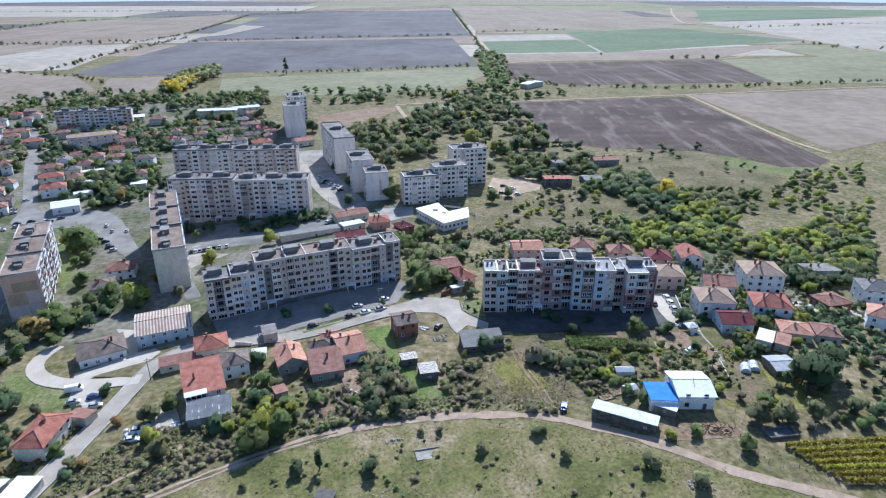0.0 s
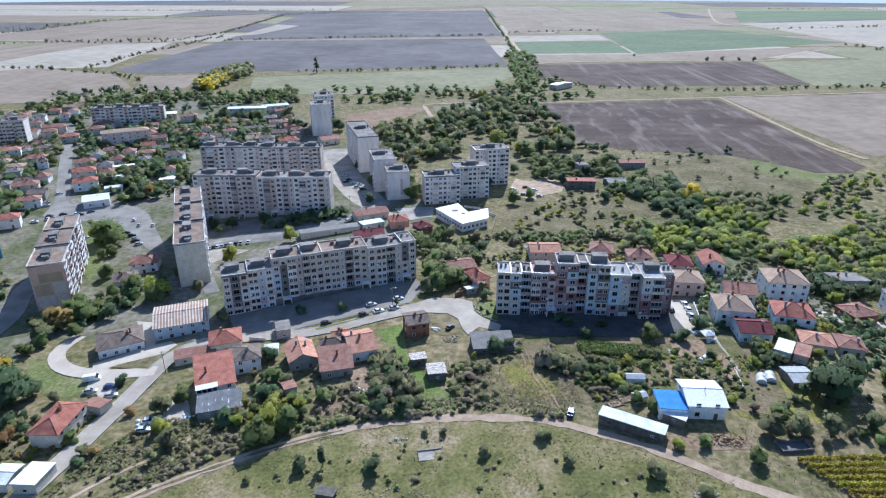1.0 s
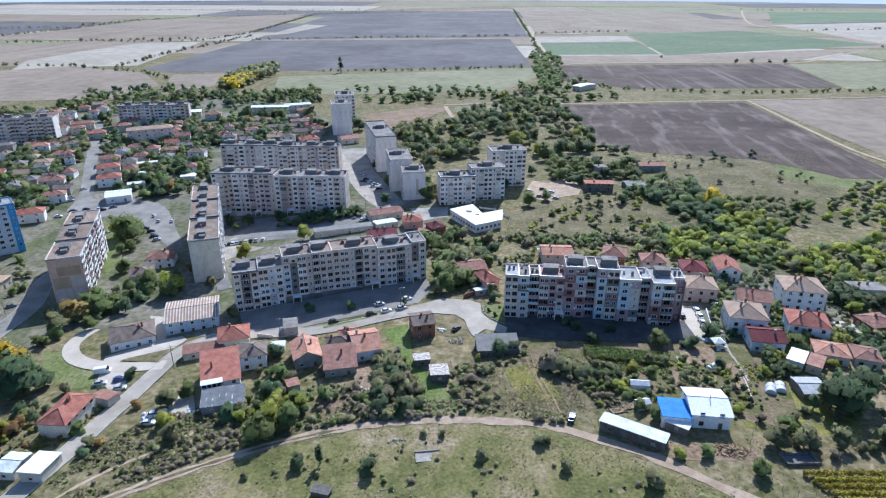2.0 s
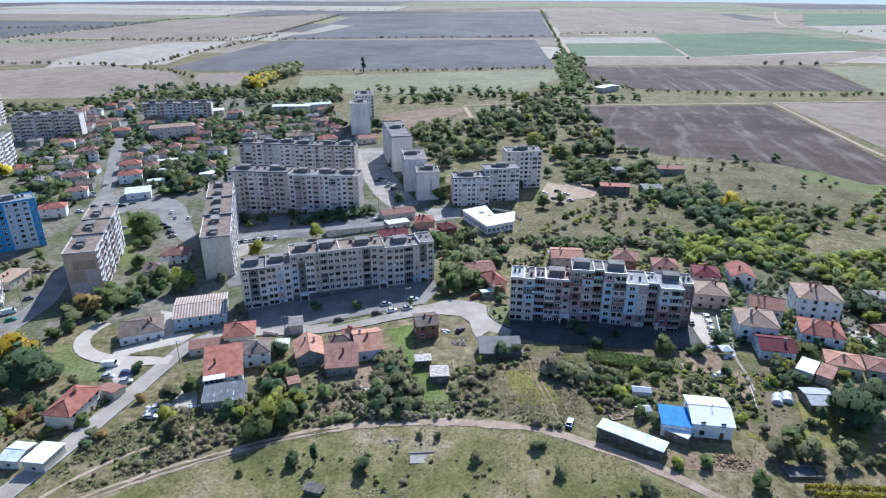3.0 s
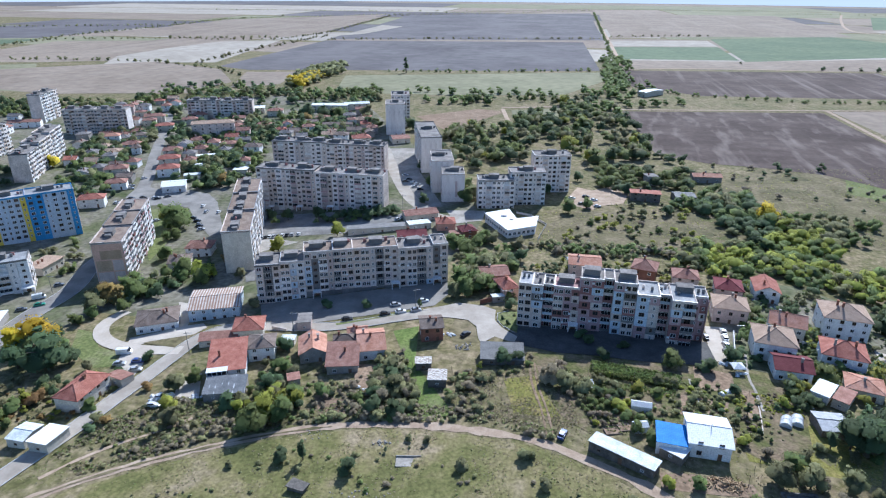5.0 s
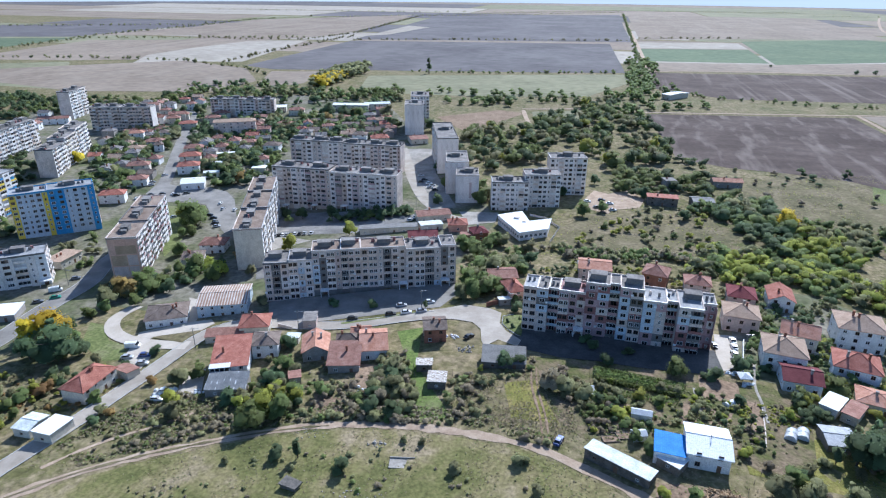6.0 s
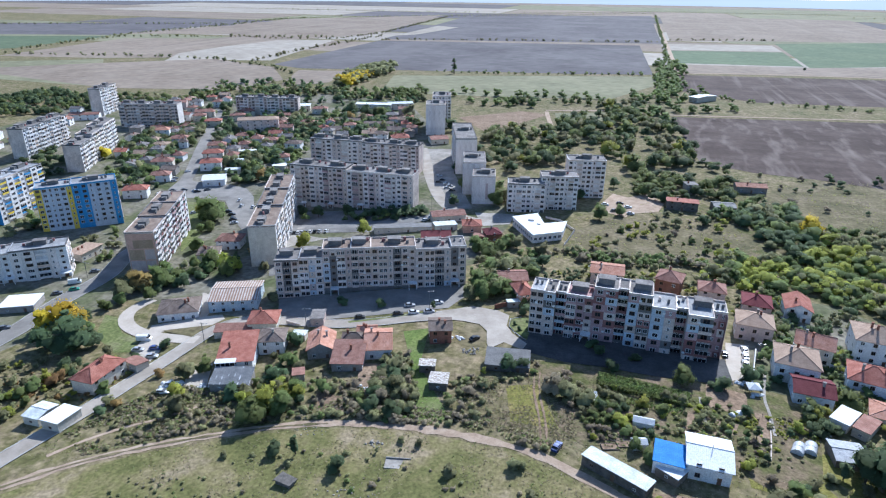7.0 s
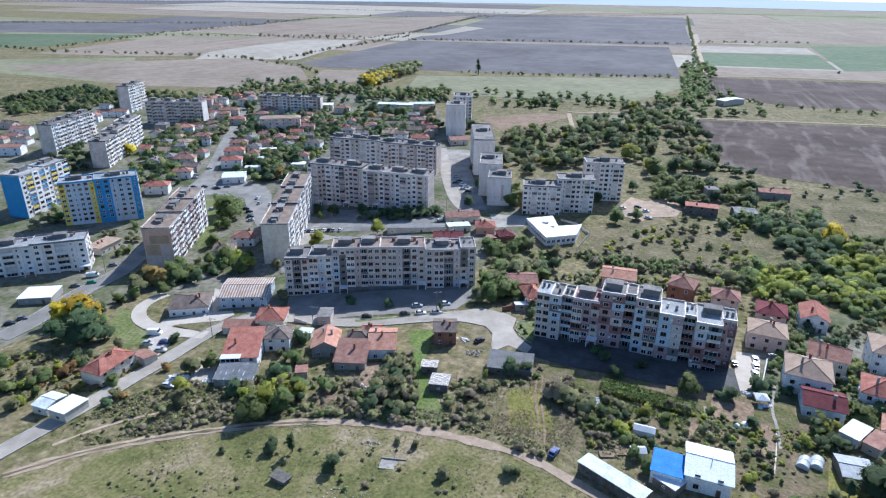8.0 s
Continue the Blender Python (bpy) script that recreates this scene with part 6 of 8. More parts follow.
def bed_rows(poly, n, tone, label, seed):
    """Rows of low vegetables on a dug bed."""
    rng = random.Random(seed)
    a, b, c, d = (Vector(p) for p in poly)
    top = thing("vegetable_bed", standing(*poly[0]), label, "garden bed")
    inv = top.matrix_world.inverted()
    for r in range(n):
        p, q = a.lerp(d, (r + 0.5) / n), b.lerp(c, (r + 0.5) / n)
        g = Geo()
        for i in range(int((q - p).length * 5)):
            s = rng.random()
            x, y = p.x + (q.x - p.x) * s + rng.gauss(0, 0.1), p.y + (q.y - p.y) * s + rng.gauss(0, 0.1)
            pt = Vector((x, y, height(x, y) + rng.uniform(0.1, 0.45)))
            nn = Vector((rng.gauss(0, 1), rng.gauss(0, 1), rng.gauss(1, 0.6))).normalized()
            u = nn.orthogonal().normalized() * rng.uniform(0.15, 0.35)
            v = nn.cross(u)
            g.face([inv @ (pt - u), inv @ (pt - v), inv @ (pt + u), inv @ (pt + v)])
        tagged(part("planting", g, LEAF[tone], top), kind="stuff")


M["film"] = material("white plastic film", [(0.60, 0.61, 0.61), (0.74, 0.75, 0.75)], 0.8, 0.45, bump=0.2)
M["log"] = material("split logs", [(0.22, 0.14, 0.08), (0.40, 0.29, 0.17), (0.56, 0.44, 0.29)], 1.5, 0.9, spread=0.3)
M["stone"] = material("weathered limestone", [(0.26, 0.225, 0.185), (0.36, 0.325, 0.28), (0.46, 0.42, 0.37)], 1.2, 0.9, spread=0.25)


def raised_bed(x, y, turn, a, b):
    """A plank-edged bed of dug soil."""
    top = thing("raised_bed", standing(x, y, turn), "plank-edged garden bed of brown soil", "garden bed")
    for x0, y0, x1, y1 in ((-a, -b, a, -b + 0.08), (-a, b - 0.08, a, b), (-a, -b + 0.08, -a + 0.08, b - 0.08), (a - 0.08, -b + 0.08, a, b - 0.08)):
        part("plank", Geo().box(x0, y0, -0.4, x1, y1, 0.35), M["wood"], top)
    part("soil", Geo().box(-a + 0.08, -b + 0.08, -0.4, a - 0.08, b - 0.08, 0.27), FIELD["soil"], top)



# ---- trees, bushes and hedges ----
ICO = {}


def ico(level):
    if level not in ICO:
        bm = bmesh.new()
        bmesh.ops.create_icosphere(bm, subdivisions=level, radius=1.0)
        ICO[level] = ([v.co.copy() for v in bm.verts], [tuple(v.index for v in f.verts) for f in bm.faces])
        bm.free()
    return ICO[level]


def tuft_ball(g, rng, p, rr, level, rough):
    """One ragged ball of foliage."""
    vs, fs = ico(level)
    k = len(g.v)
    sx, sy, sz = rr * rng.uniform(0.85, 1.2), rr * rng.uniform(0.85, 1.2), rr * rng.uniform(0.7, 1.0)
    o = Vector((rng.uniform(0, 50), rng.uniform(0, 50), rng.uniform(0, 50)))
    for q in vs:
        f = 1 + 0.30 * noise.noise(q * 1.6 + o) + rng.uniform(-rough, rough)
        g.v.append((p.x + q.x * sx * f, p.y + q.y * sy * f, p.z + q.z * sz * f))
    for t in fs:
        g.f.append(tuple(k + j for j in t))
        g.m.append(0)


def crown(seed, w, h, lobes, clumps, leaves, size, base=0.0, level=2):
    """A heap of uneven ragged lobes of foliage, smaller clumps on them and loose leaf sprays round the outline; w: half width, h: height from base."""
    rng = random.Random(seed)
    g = Geo()
    blobs = []
    for i in range(lobes):
        a = 2.4 * i + rng.uniform(0, 0.8)
        r = w * math.sqrt((i + 0.3) / lobes) * rng.uniform(0.42, 0.66)
        u = rng.uniform(0.22, 0.50) if i % 3 else rng.uniform(0.55, 0.76)
        zz = base + h * u
        f = 1 - abs(u - 0.40) * 0.8
        blobs.append((Vector((r * math.cos(a) * f, r * math.sin(a) * f, zz)), min(w * rng.uniform(0.42, 0.58), 0.42 * h) * f))
    for c, rad in blobs:
        tuft_ball(g, rng, c, rad * 0.80, level, 0.2)
    for i in range(clumps):
        c, rad = rng.choice(blobs)
        d = Vector((rng.gauss(0, 1), rng.gauss(0, 1), rng.gauss(0.2, 0.8))).normalized()
        tuft_ball(g, rng, c + d * rad * rng.uniform(0.7, 1.0), rad * rng.uniform(0.22, 0.38), 1, 0.3)
    for i in range(leaves):
        c, rad = rng.choice(blobs)
        d = Vector((rng.gauss(0, 1), rng.gauss(0, 1), rng.gauss(0.3, 0.8))).normalized()
        p = c + d * rad * rng.uniform(0.70, 1.12)
        nrm = (d + 0.55 * Vector((rng.gauss(0, 1), rng.gauss(0, 1), rng.gauss(0.7, 1)))).normalized()
        a = nrm.orthogonal().normalized()
        a = a * math.cos(i * 2.1) + nrm.cross(a) * math.sin(i * 2.1)
        v = nrm.cross(a)
        s = size * rng.uniform(0.6, 1.25)
        t = s * rng.uniform(0.45, 0.85)
        g.face([p - a * s - v * t * 0.4, p - v * t, p + a * s * 0.8, p + v * t])
    g.centre = (0.0, 0.0, base + h * 0.30)
    return g


def soft_normals(a, centre):
    """Foliage shades as a whole: normals point out of the crown and up, not along each leaf."""
    n = (a - np.array(centre)) * np.array([1.0, 1.0, 0.9])
    n /= np.maximum(1e-6, np.linalg.norm(n, axis=1))[:, None]
    n[:, 2] += 0.85
    return n / np.linalg.norm(n, axis=1)[:, None]


def stack(name, crowns, label, category):
    """One mesh of many crowns. crowns: (Geo, 3 x 3 turn and size, place, material slot)."""
    vs, fs, ms, ns, k = [], [], [], [], 0
    for g, m, p, slot in crowns:
        a = g.array @ m.T + p
        vs.append(a)
        ns.append(soft_normals(a, m @ np.array(g.centre) + p))
        for q in g.faces:
            fs.extend((q + k).tolist())
        ms.append(np.full(len(g.f), slot, dtype=np.int32))
        k += len(a)
    me = bpy.data.meshes.new(name)
    me.from_pydata(np.concatenate(vs).tolist(), [], fs)
    for t in TONES:
        me.materials.append(LEAF[t])
    me.polygons.foreach_set("material_index", np.concatenate(ms))
    me.polygons.foreach_set("use_smooth", [True] * len(me.polygons))
    me.update()
    me.normals_split_custom_set_from_vertices(np.concatenate(ns))
    return tagged(new(name, me), label, category, kind="stuff")


def ready(g):
    g.array = np.array(g.v)
    g.faces = [np.array([f for f in g.f if len(f) == n]) for n in (3, 4)]
    g.faces = [q for q in g.faces if len(q)]
    return g


def leaf_mesh(name, g, tone):
    me = g.mesh(name, LEAF[tone])
    me.polygons.foreach_set("use_smooth", [True] * len(me.polygons))
    me.update()
    me.normals_split_custom_set_from_vertices(soft_normals(np.array(g.v), g.centre))
    return me


def trunk(seed, h, r, lean=0.05, limbs=4, spread=1.0):
    rng = random.Random(seed)
    g = Geo()
    mid = (rng.uniform(-lean, lean) * h, rng.uniform(-lean, lean) * h, h * 0.55)
    g.tube([(0, 0, -0.5), (mid[0] * 0.5, mid[1] * 0.5, h * 0.28), mid, (mid[0] * 1.3, mid[1] * 1.3, h * 0.86)], [r * 1.25, r, r * 0.7, r * 0.2], 7)
    for i in range(limbs):
        a = 6.28 * (i + rng.random() * 0.6) / limbs
        z = h * rng.uniform(0.3, 0.6)
        e = spread * rng.uniform(0.6, 1.0)
        g.tube([(mid[0] * z / h, mid[1] * z / h, z), (math.cos(a) * e * 0.5, math.sin(a) * e * 0.5, z + h * 0.13), (math.cos(a) * e, math.sin(a) * e, z + h * 0.3)], [r * 0.5, r * 0.35, r * 0.1], 5)
    return g


# unit shapes: crowns of a tree one metre high
SHAPES = dict(round=[(s, 0.56, 0.97, 11, 16, 720, 0.032, 0.03, 1) for s in (1, 2, 3, 4)], tall=[(s, 0.27, 0.88, 10, 12, 330, 0.026, 0.12, 1) for s in (11, 12)], bush=[(s, 0.76, 0.98, 8, 12, 330, 0.042, 0.0, 1) for s in (21, 22, 23)],
              cypress=[(31, 0.19, 0.98, 26, 24, 380, 0.022, 0.02, 1)], poplar=[(41, 0.15, 0.92, 18, 20, 300, 0.024, 0.06, 1)], sparse=[(s, 0.46, 0.8, 6, 10, 360, 0.026, 0.18, 1) for s in (51, 52)])
GREENS = dict(dark="dark green", mid="green", olive="olive green", lime="yellow-green", yellow="bright autumn yellow", russet="rusty brown", dry="bare greyish")


def tree(x, y, h, tone="mid", shape="round", wide=1.0):
    rng = random.Random(int(x * 37 + y * 101))
    spec = rng.choice(SHAPES[shape])
    name = "bush" if shape == "bush" else "tree"
    kinds = dict(round="broadleaf tree with a full crown", tall="upright broadleaf tree", bush="low spreading bush", cypress="narrow pointed cypress", poplar="tall narrow poplar", sparse="thin half-bare tree")
    m = standing(x, y, rng.uniform(0, 360), 0.05) @ Matrix.Diagonal((h * wide, h * wide, h, 1))
    top = thing(name, m, GREENS[tone] + " " + kinds[shape], name, "trees and bushes")
    part("crown", shared(("crown", spec[0], tone), lambda: leaf_mesh("crown", crown(*spec), tone)), None, top)
    if shape != "bush":
        part("trunk", shared(("trunk", spec[0]), lambda: trunk(spec[0], 0.8, 0.024, spread=spec[1] * 0.8, limbs=5 if shape in ("round", "sparse") else 3).mesh("trunk", M["bark"])), None, top)
    elif h > 2.4:
        part("stem", shared(("stems", spec[0]), lambda: trunk(spec[0], 0.7, 0.03, 0.2, 6, 0.45).mesh("stem", M["bark"])), None, top)
    return top


TAKEN = []
CLEAR = [LAWN, [(9.7, 163.4), (16.7, 169.1), (23.1, 173.7), (26.6, 168.9), (30.5, 155.5), (32.6, 143.8), (21.3, 144.0), (14.8, 147.3)]]


def clear_of_buildings(x, y, gap):
    if any(inside((x, y), p) for p in CLEAR) and gap > 0.4:
        return False
    for o, m in FOOT:
        q = m @ Vector((x, y, 0))
        if o[0] - gap < q.x < o[2] + gap and o[1] - gap < q.y < o[3] + gap:
            return False
    return True


def mass(name, poly, count, sizes, tones, gap, seed, label, walls=2.0, clumps=3, leaves=112, leaf=0.05, broad=(1.0, 1.35), lobes=5):
    """A thicket or wood too dense to count, as one object: many crowns of leaf clumps, and stems where they show."""
    rng = random.Random(seed)
    xs, ys = [p[0] for p in poly], [p[1] for p in poly]
    bases = [ready(crown(70 + i, 0.56, 0.98, lobes, clumps, leaves, leaf, 0.0, 1)) for i in range(5)]
    near, crowns, tries, made = {}, [], 0, 0
    while made < count and tries < count * 25:
        tries += 1
        p = (rng.uniform(min(xs), max(xs)), rng.uniform(min(ys), max(ys)))
        cell = (int(p[0] // gap), int(p[1] // gap))
        if not inside(p, poly) or any((p[0] - q[0]) ** 2 + (p[1] - q[1]) ** 2 < gap * gap for i in (-1, 0, 1) for j in (-1, 0, 1) for q in near.get((cell[0] + i, cell[1] + j), ())):
            continue
        if noise.noise((p[0] * 0.03, p[1] * 0.03, seed)) < -0.22 or not clear_of_buildings(*p, walls) or on_road(*p):
            continue
        near.setdefault(cell, []).append(p)
        made += 1
        s, w = rng.uniform(*sizes) * rng.uniform(0.8, 1.15), rng.uniform(0, 6.28)
        rot = np.array([[math.cos(w), -math.sin(w), 0], [math.sin(w), math.cos(w), 0], [0, 0, 1]])
        b = rng.choice(bases)
        wide = s * rng.uniform(*broad)
        patch = int(len(tones) * (0.5 + 0.9 * noise.noise((p[0] * 0.035, p[1] * 0.035, seed + 9.0)))) % len(tones)
        crowns.append((b, np.diag([wide, wide, s]) @ rot, np.array([p[0], p[1], height(*p) - 0.1]), TONES.index(tones[patch] if rng.random() < 0.6 else rng.choice(tones))))
    return stack(name, crowns, label, "trees") if crowns else None


def tufts(name, poly, count, sizes, tones, seed, label, walls=0.3):
    """Grass tufts and low weeds, as one object."""
    rng = random.Random(seed)
    xs, ys = [p[0] for p in poly], [p[1] for p in poly]
    v, kinds, made, tries = [], [], 0, 0
    while made < count and tries < count * 12:
        tries += 1
        x, y = rng.uniform(min(xs), max(xs)), rng.uniform(min(ys), max(ys))
        if not inside((x, y), poly) or noise.noise((x * 0.09, y * 0.09, seed)) < rng.uniform(-0.35, 0.25) or not clear_of_buildings(x, y, walls) or on_road(x, y):
            continue
        made += 1
        s, z, k = rng.uniform(*sizes), height(x, y), TONES.index(rng.choice(tones))
        for i in range(4):
            a, r = rng.uniform(0, 6.28), s * rng.uniform(0.2, 0.7)
            cx, cy, cz = x + math.cos(a) * r, y + math.sin(a) * r, z + s * rng.uniform(0.15, 0.6)
            n = Vector((rng.gauss(0, 1), rng.gauss(0, 1), rng.gauss(1.8, 0.6))).normalized()
            p = n.orthogonal().normalized() * s * rng.uniform(0.35, 0.6)
            q = n.cross(p) * rng.uniform(0.5, 1.0)
            c = Vector((cx, cy, cz))
            v += [tuple(c - p), tuple(c - q), tuple(c + p), tuple(c + q)]
            kinds.append(k)
    me = bpy.data.meshes.new(name)
    me.from_pydata(v, [], np.arange(len(v)).reshape(-1, 4).tolist())
    for k in TONES:
        me.materials.append(LEAF[k])
    me.polygons.foreach_set("material_index", kinds)
    me.polygons.foreach_set("use_smooth", [True] * len(me.polygons))
    me.update()
    lit = np.array([0.0, 0.0, 1.0]) + np.random.default_rng(seed).normal(0, 0.25, (len(v) // 4, 3)).repeat(4, axis=0)
    me.normals_split_custom_set_from_vertices(lit / np.linalg.norm(lit, axis=1)[:, None])
    return tagged(new(name, me), label, "grass", kind="stuff")


def on_road(x, y):
    return any(abs(x - q[0]) < 8 and (x - q[0]) ** 2 + (y - q[1]) ** 2 < q[2] for q in ROADS)


def grove(poly, count, sizes, tones, shapes, gap=2.0, seed=0, walls=1.5):
    """Trees at random within an outline, not too near to one another nor to the buildings."""
    rng = random.Random(seed)
    xs, ys = [p[0] for p in poly], [p[1] for p in poly]
    made = tries = 0
    while made < count and tries < count * 30:
        tries += 1
        p = (rng.uniform(min(xs), max(xs)), rng.uniform(min(ys), max(ys)))
        if not inside(p, poly) or any((p[0] - q[0]) ** 2 + (p[1] - q[1]) ** 2 < gap * gap for q in TAKEN) or not clear_of_buildings(*p, walls) or on_road(*p):
            continue
        TAKEN.append(p)
        made += 1
        tree(p[0], p[1], rng.uniform(*sizes), rng.choice(tones), rng.choice(shapes), rng.uniform(0.85, 1.2))


def far_wood(name, lines, tone, spacing, size, jitter, seed, label):
    """Rows of distant trees as one mass."""
    rng = random.Random(seed)
    bases = [ready(crown(61 + i, 0.55, 0.95, 5, 0, 30, 0.09, 0.0, 1)) for i in range(3)]
    crowns = []
    for line in lines:
        for a, b in zip(line, line[1:]):
            n = max(1, int(math.dist(a, b) / spacing))
            for i in range(n):
                t = (i + rng.random()) / n
                x, y = a[0] + (b[0] - a[0]) * t + rng.gauss(0, jitter), a[1] + (b[1] - a[1]) * t + rng.gauss(0, jitter)
                s, w = rng.uniform(*size), rng.uniform(0, 6.28)
                rot = np.array([[math.cos(w), -math.sin(w), 0], [math.sin(w), math.cos(w), 0], [0, 0, 1]])
                crowns.append((rng.choice(bases), np.diag([s * 1.25, s * 1.25, s]) @ rot, np.array([x, y, height(x, y) - 0.3]), TONES.index(tone)))
    return stack(name, crowns, label, "trees") if crowns else None


FOOT = []
bpy.context.view_layer.update()
for ob in list(scene.objects):
    if ob.get("category") in ("apartment block", "house", "shed"):
        lo, hi = [1e9, 1e9], [-1e9, -1e9]
        inv = ob.matrix_world.inverted()
        for ch in ob.children:
            if ch.name.split(".")[0] in ("core", "wall"):
                for c in ch.bound_box:
                    q = inv @ (ch.matrix_world @ Vector(c))
                    lo, hi = [min(lo[0], q.x), min(lo[1], q.y)], [max(hi[0], q.x), max(hi[1], q.y)]
        FOOT.append(((lo[0], lo[1], hi[0], hi[1]), inv))



# single trees
tree(-182.4, 288.3, 15, 'mid', 'round', 1.1)
tree(-187.5, 291.5, 12, 'lime', 'round', 1.1)
tree(-178.5, 286.5, 11, 'mid', 'round', 1.1)
tree(-107.7, 262.2, 9, 'lime', 'round')
tree(-85.9, 285.3, 8.5, 'lime', 'round')
tree(-124.2, 221.8, 9, 'mid', 'round')
tree(-124.7, 229.5, 8, 'lime', 'round')
tree(-160.3, 248.1, 8, 'mid', 'round')
tree(-125.5, 245.4, 6, 'russet', 'round')
tree(-110.1, 230.5, 6, 'olive', 'round')
tree(-152.7, 164.6, 13, 'yellow', 'round')
tree(-159.0, 160.4, 10, 'yellow', 'round')
tree(-137.5, 152.0, 14, 'dark', 'round', 1.15)
tree(-147.5, 149.5, 10, 'dark', 'round', 1.1)
tree(-132.9, 155.8, 8, 'dark', 'round')
tree(-152.6, 200.7, 11, 'russet', 'round')
tree(-154.2, 192.7, 9, 'olive', 'round')
tree(-145.1, 206.2, 10, 'mid', 'round')
tree(-142.1, 194.6, 6, 'mid', 'round')
tree(-136.4, 208.7, 7, 'dark', 'round')
tree(-137.2, 228.8, 11, 'mid', 'round')
tree(-126.9, 225.9, 11, 'lime', 'round')
tree(-126.5, 231.6, 8, 'dark', 'round')
tree(-31.3, 122.6, 7.5, 'dark', 'cypress')
tree(-1.0, 133.7, 2.2, 'olive', 'bush')
tree(10.0, 125.2, 3.2, 'olive', 'bush')
tree(24.6, 131.1, 3.2, 'olive', 'bush')
tree(-10.7, 128.6, 2, 'olive', 'sparse')
tree(50.3, 118.1, 4.5, 'olive', 'bush')
tree(30.4, 121.9, 3, 'olive', 'bush')
tree(60.2, 111.5, 4.5, 'olive', 'bush')
tree(26.3, 131.7, 2.5, 'olive', 'bush')
tree(-36.9, 121.7, 4.0, 'dark', 'bush')
tree(-5.9, 133.7, 2.0, 'olive', 'bush')
tree(-18.1, 120.1, 4.6, 'dark', 'bush')
tree(-49.3, 117.4, 2, 'olive', 'bush')
tree(132.5, 350.6, 12, 'yellow', 'round')
tree(108.8, 151.1, 13, 'dark', 'round')
tree(105.3, 152.4, 11, 'dark', 'round')
tree(115.9, 158.9, 12, 'dark', 'round')
tree(65.1, 182.0, 7, 'mid', 'round')
tree(44.5, 183.4, 4.5, 'dark', 'bush')
tree(-104.2, 201.9, 5, 'dark', 'round')
tree(33.2, 164.5, 6, 'olive', 'bush')
tree(29.0, 166.4, 6.5, 'dry', 'bush')
tree(38.9, 162.4, 5, 'olive', 'bush')
tree(13.5, 175.1, 6, 'dark', 'round')
tree(17.9, 176.4, 5, 'dark', 'bush')
tree(6.9, 170.8, 3, 'lime', 'sparse')
tree(-206.7, 845.1, 27, 'dark', 'poplar')
tree(-61.6, 174.2, 6, 'dark', 'bush')
tree(-83.9, 648.5, 10, 'mid', 'round')
tree(-50.9, 131.9, 9, 'mid', 'round')
tree(-50.3, 137.7, 9, 'lime', 'round')
tree(-30.5, 348.5, 10, 'mid', 'round', 1.1)
tree(-27.7, 355.9, 9, 'olive', 'round', 1.1)
tree(-33.2, 363.6, 11, 'mid', 'round', 1.1)
tree(-111.1, 523.1, 12, 'dark', 'round', 1.1)
tree(-149.3, 522.8, 12, 'dark', 'round', 1.1)
tree(-58.3, 373.5, 8, 'mid', 'round', 1.1)
tree(-206.4, 555.8, 12, 'dark', 'round', 1.1)
tree(-190.1, 555.6, 11, 'mid', 'round', 1.1)
tree(-165.0, 562.8, 13, 'olive', 'round', 1.1)
tree(-212.8, 534.5, 9, 'russet', 'round', 1.1)
tree(-143.9, 527.0, 9, 'mid', 'round', 1.1)
tree(-44.6, 137.9, 8, 'mid', 'round')
tree(-43.7, 145.5, 5, 'lime', 'bush')
tree(-37.8, 150.3, 5, 'mid', 'bush')
tree(-24.0, 141.0, 3.6, 'dry', 'sparse')
tree(-19.8, 145.0, 5, 'dark', 'bush')
tree(-13.1, 144.1, 5, 'dark', 'bush')
tree(-16.9, 156.3, 6, 'olive', 'bush')
tree(-20.0, 165.3, 6, 'olive', 'bush')
tree(-85.1, 146.6, 7, 'olive', 'round')
tree(-81.1, 151.4, 6, 'mid', 'round')
tree(-81.5, 137.6, 5, 'lime', 'bush')
tree(-94.6, 145.6, 3, 'russet', 'bush')
tree(-108.9, 143.0, 4, 'russet', 'bush')
tree(-108.6, 150.8, 4, 'dark', 'bush')
tree(-106.0, 161.9, 4, 'dark', 'bush')
tree(-105.0, 133.6, 4, 'mid', 'bush')
tree(-76.1, 131.5, 6, 'olive', 'round')
tree(-77.6, 125.2, 5, 'olive', 'sparse')
tree(52.5, 146.2, 4, 'mid', 'round')
tree(56.3, 142.9, 4, 'mid', 'bush')
tree(65.3, 128.9, 3.5, 'mid', 'bush')
tree(58.4, 127.9, 3, 'lime', 'bush')
tree(84.1, 134.7, 7, 'olive', 'round')
tree(91.1, 134.9, 7, 'olive', 'round')
tree(100.4, 136.6, 6, 'olive', 'round')
tree(113.3, 139.8, 6, 'olive', 'round')
tree(76.1, 123.6, 5, 'mid', 'round')
tree(82.6, 160.9, 5, 'dark', 'tall')
tree(76.1, 182.9, 5, 'dark', 'bush')
tree(84.1, 191.7, 6, 'dark', 'round')
tree(109.8, 186.5, 6, 'mid', 'bush')
tree(145.5, 220.5, 6, 'lime', 'round')
tree(142.6, 207.5, 4, 'mid', 'bush')
tree(-8.0, 226.1, 9, 'mid', 'round')
tree(-2.8, 229.6, 8, 'mid', 'round')
tree(-12.3, 224.4, 7, 'olive', 'round')
tree(3.2, 227.7, 6, 'mid', 'round')
tree(-12.6, 277.0, 8, 'mid', 'round')
tree(-19.3, 275.9, 7, 'mid', 'round')
tree(-5.6, 285.7, 7, 'olive', 'round')
tree(9.9, 266.3, 7, 'dark', 'round')
tree(7.3, 280.4, 7, 'olive', 'round')
tree(51.6, 394.2, 9, 'mid', 'round')
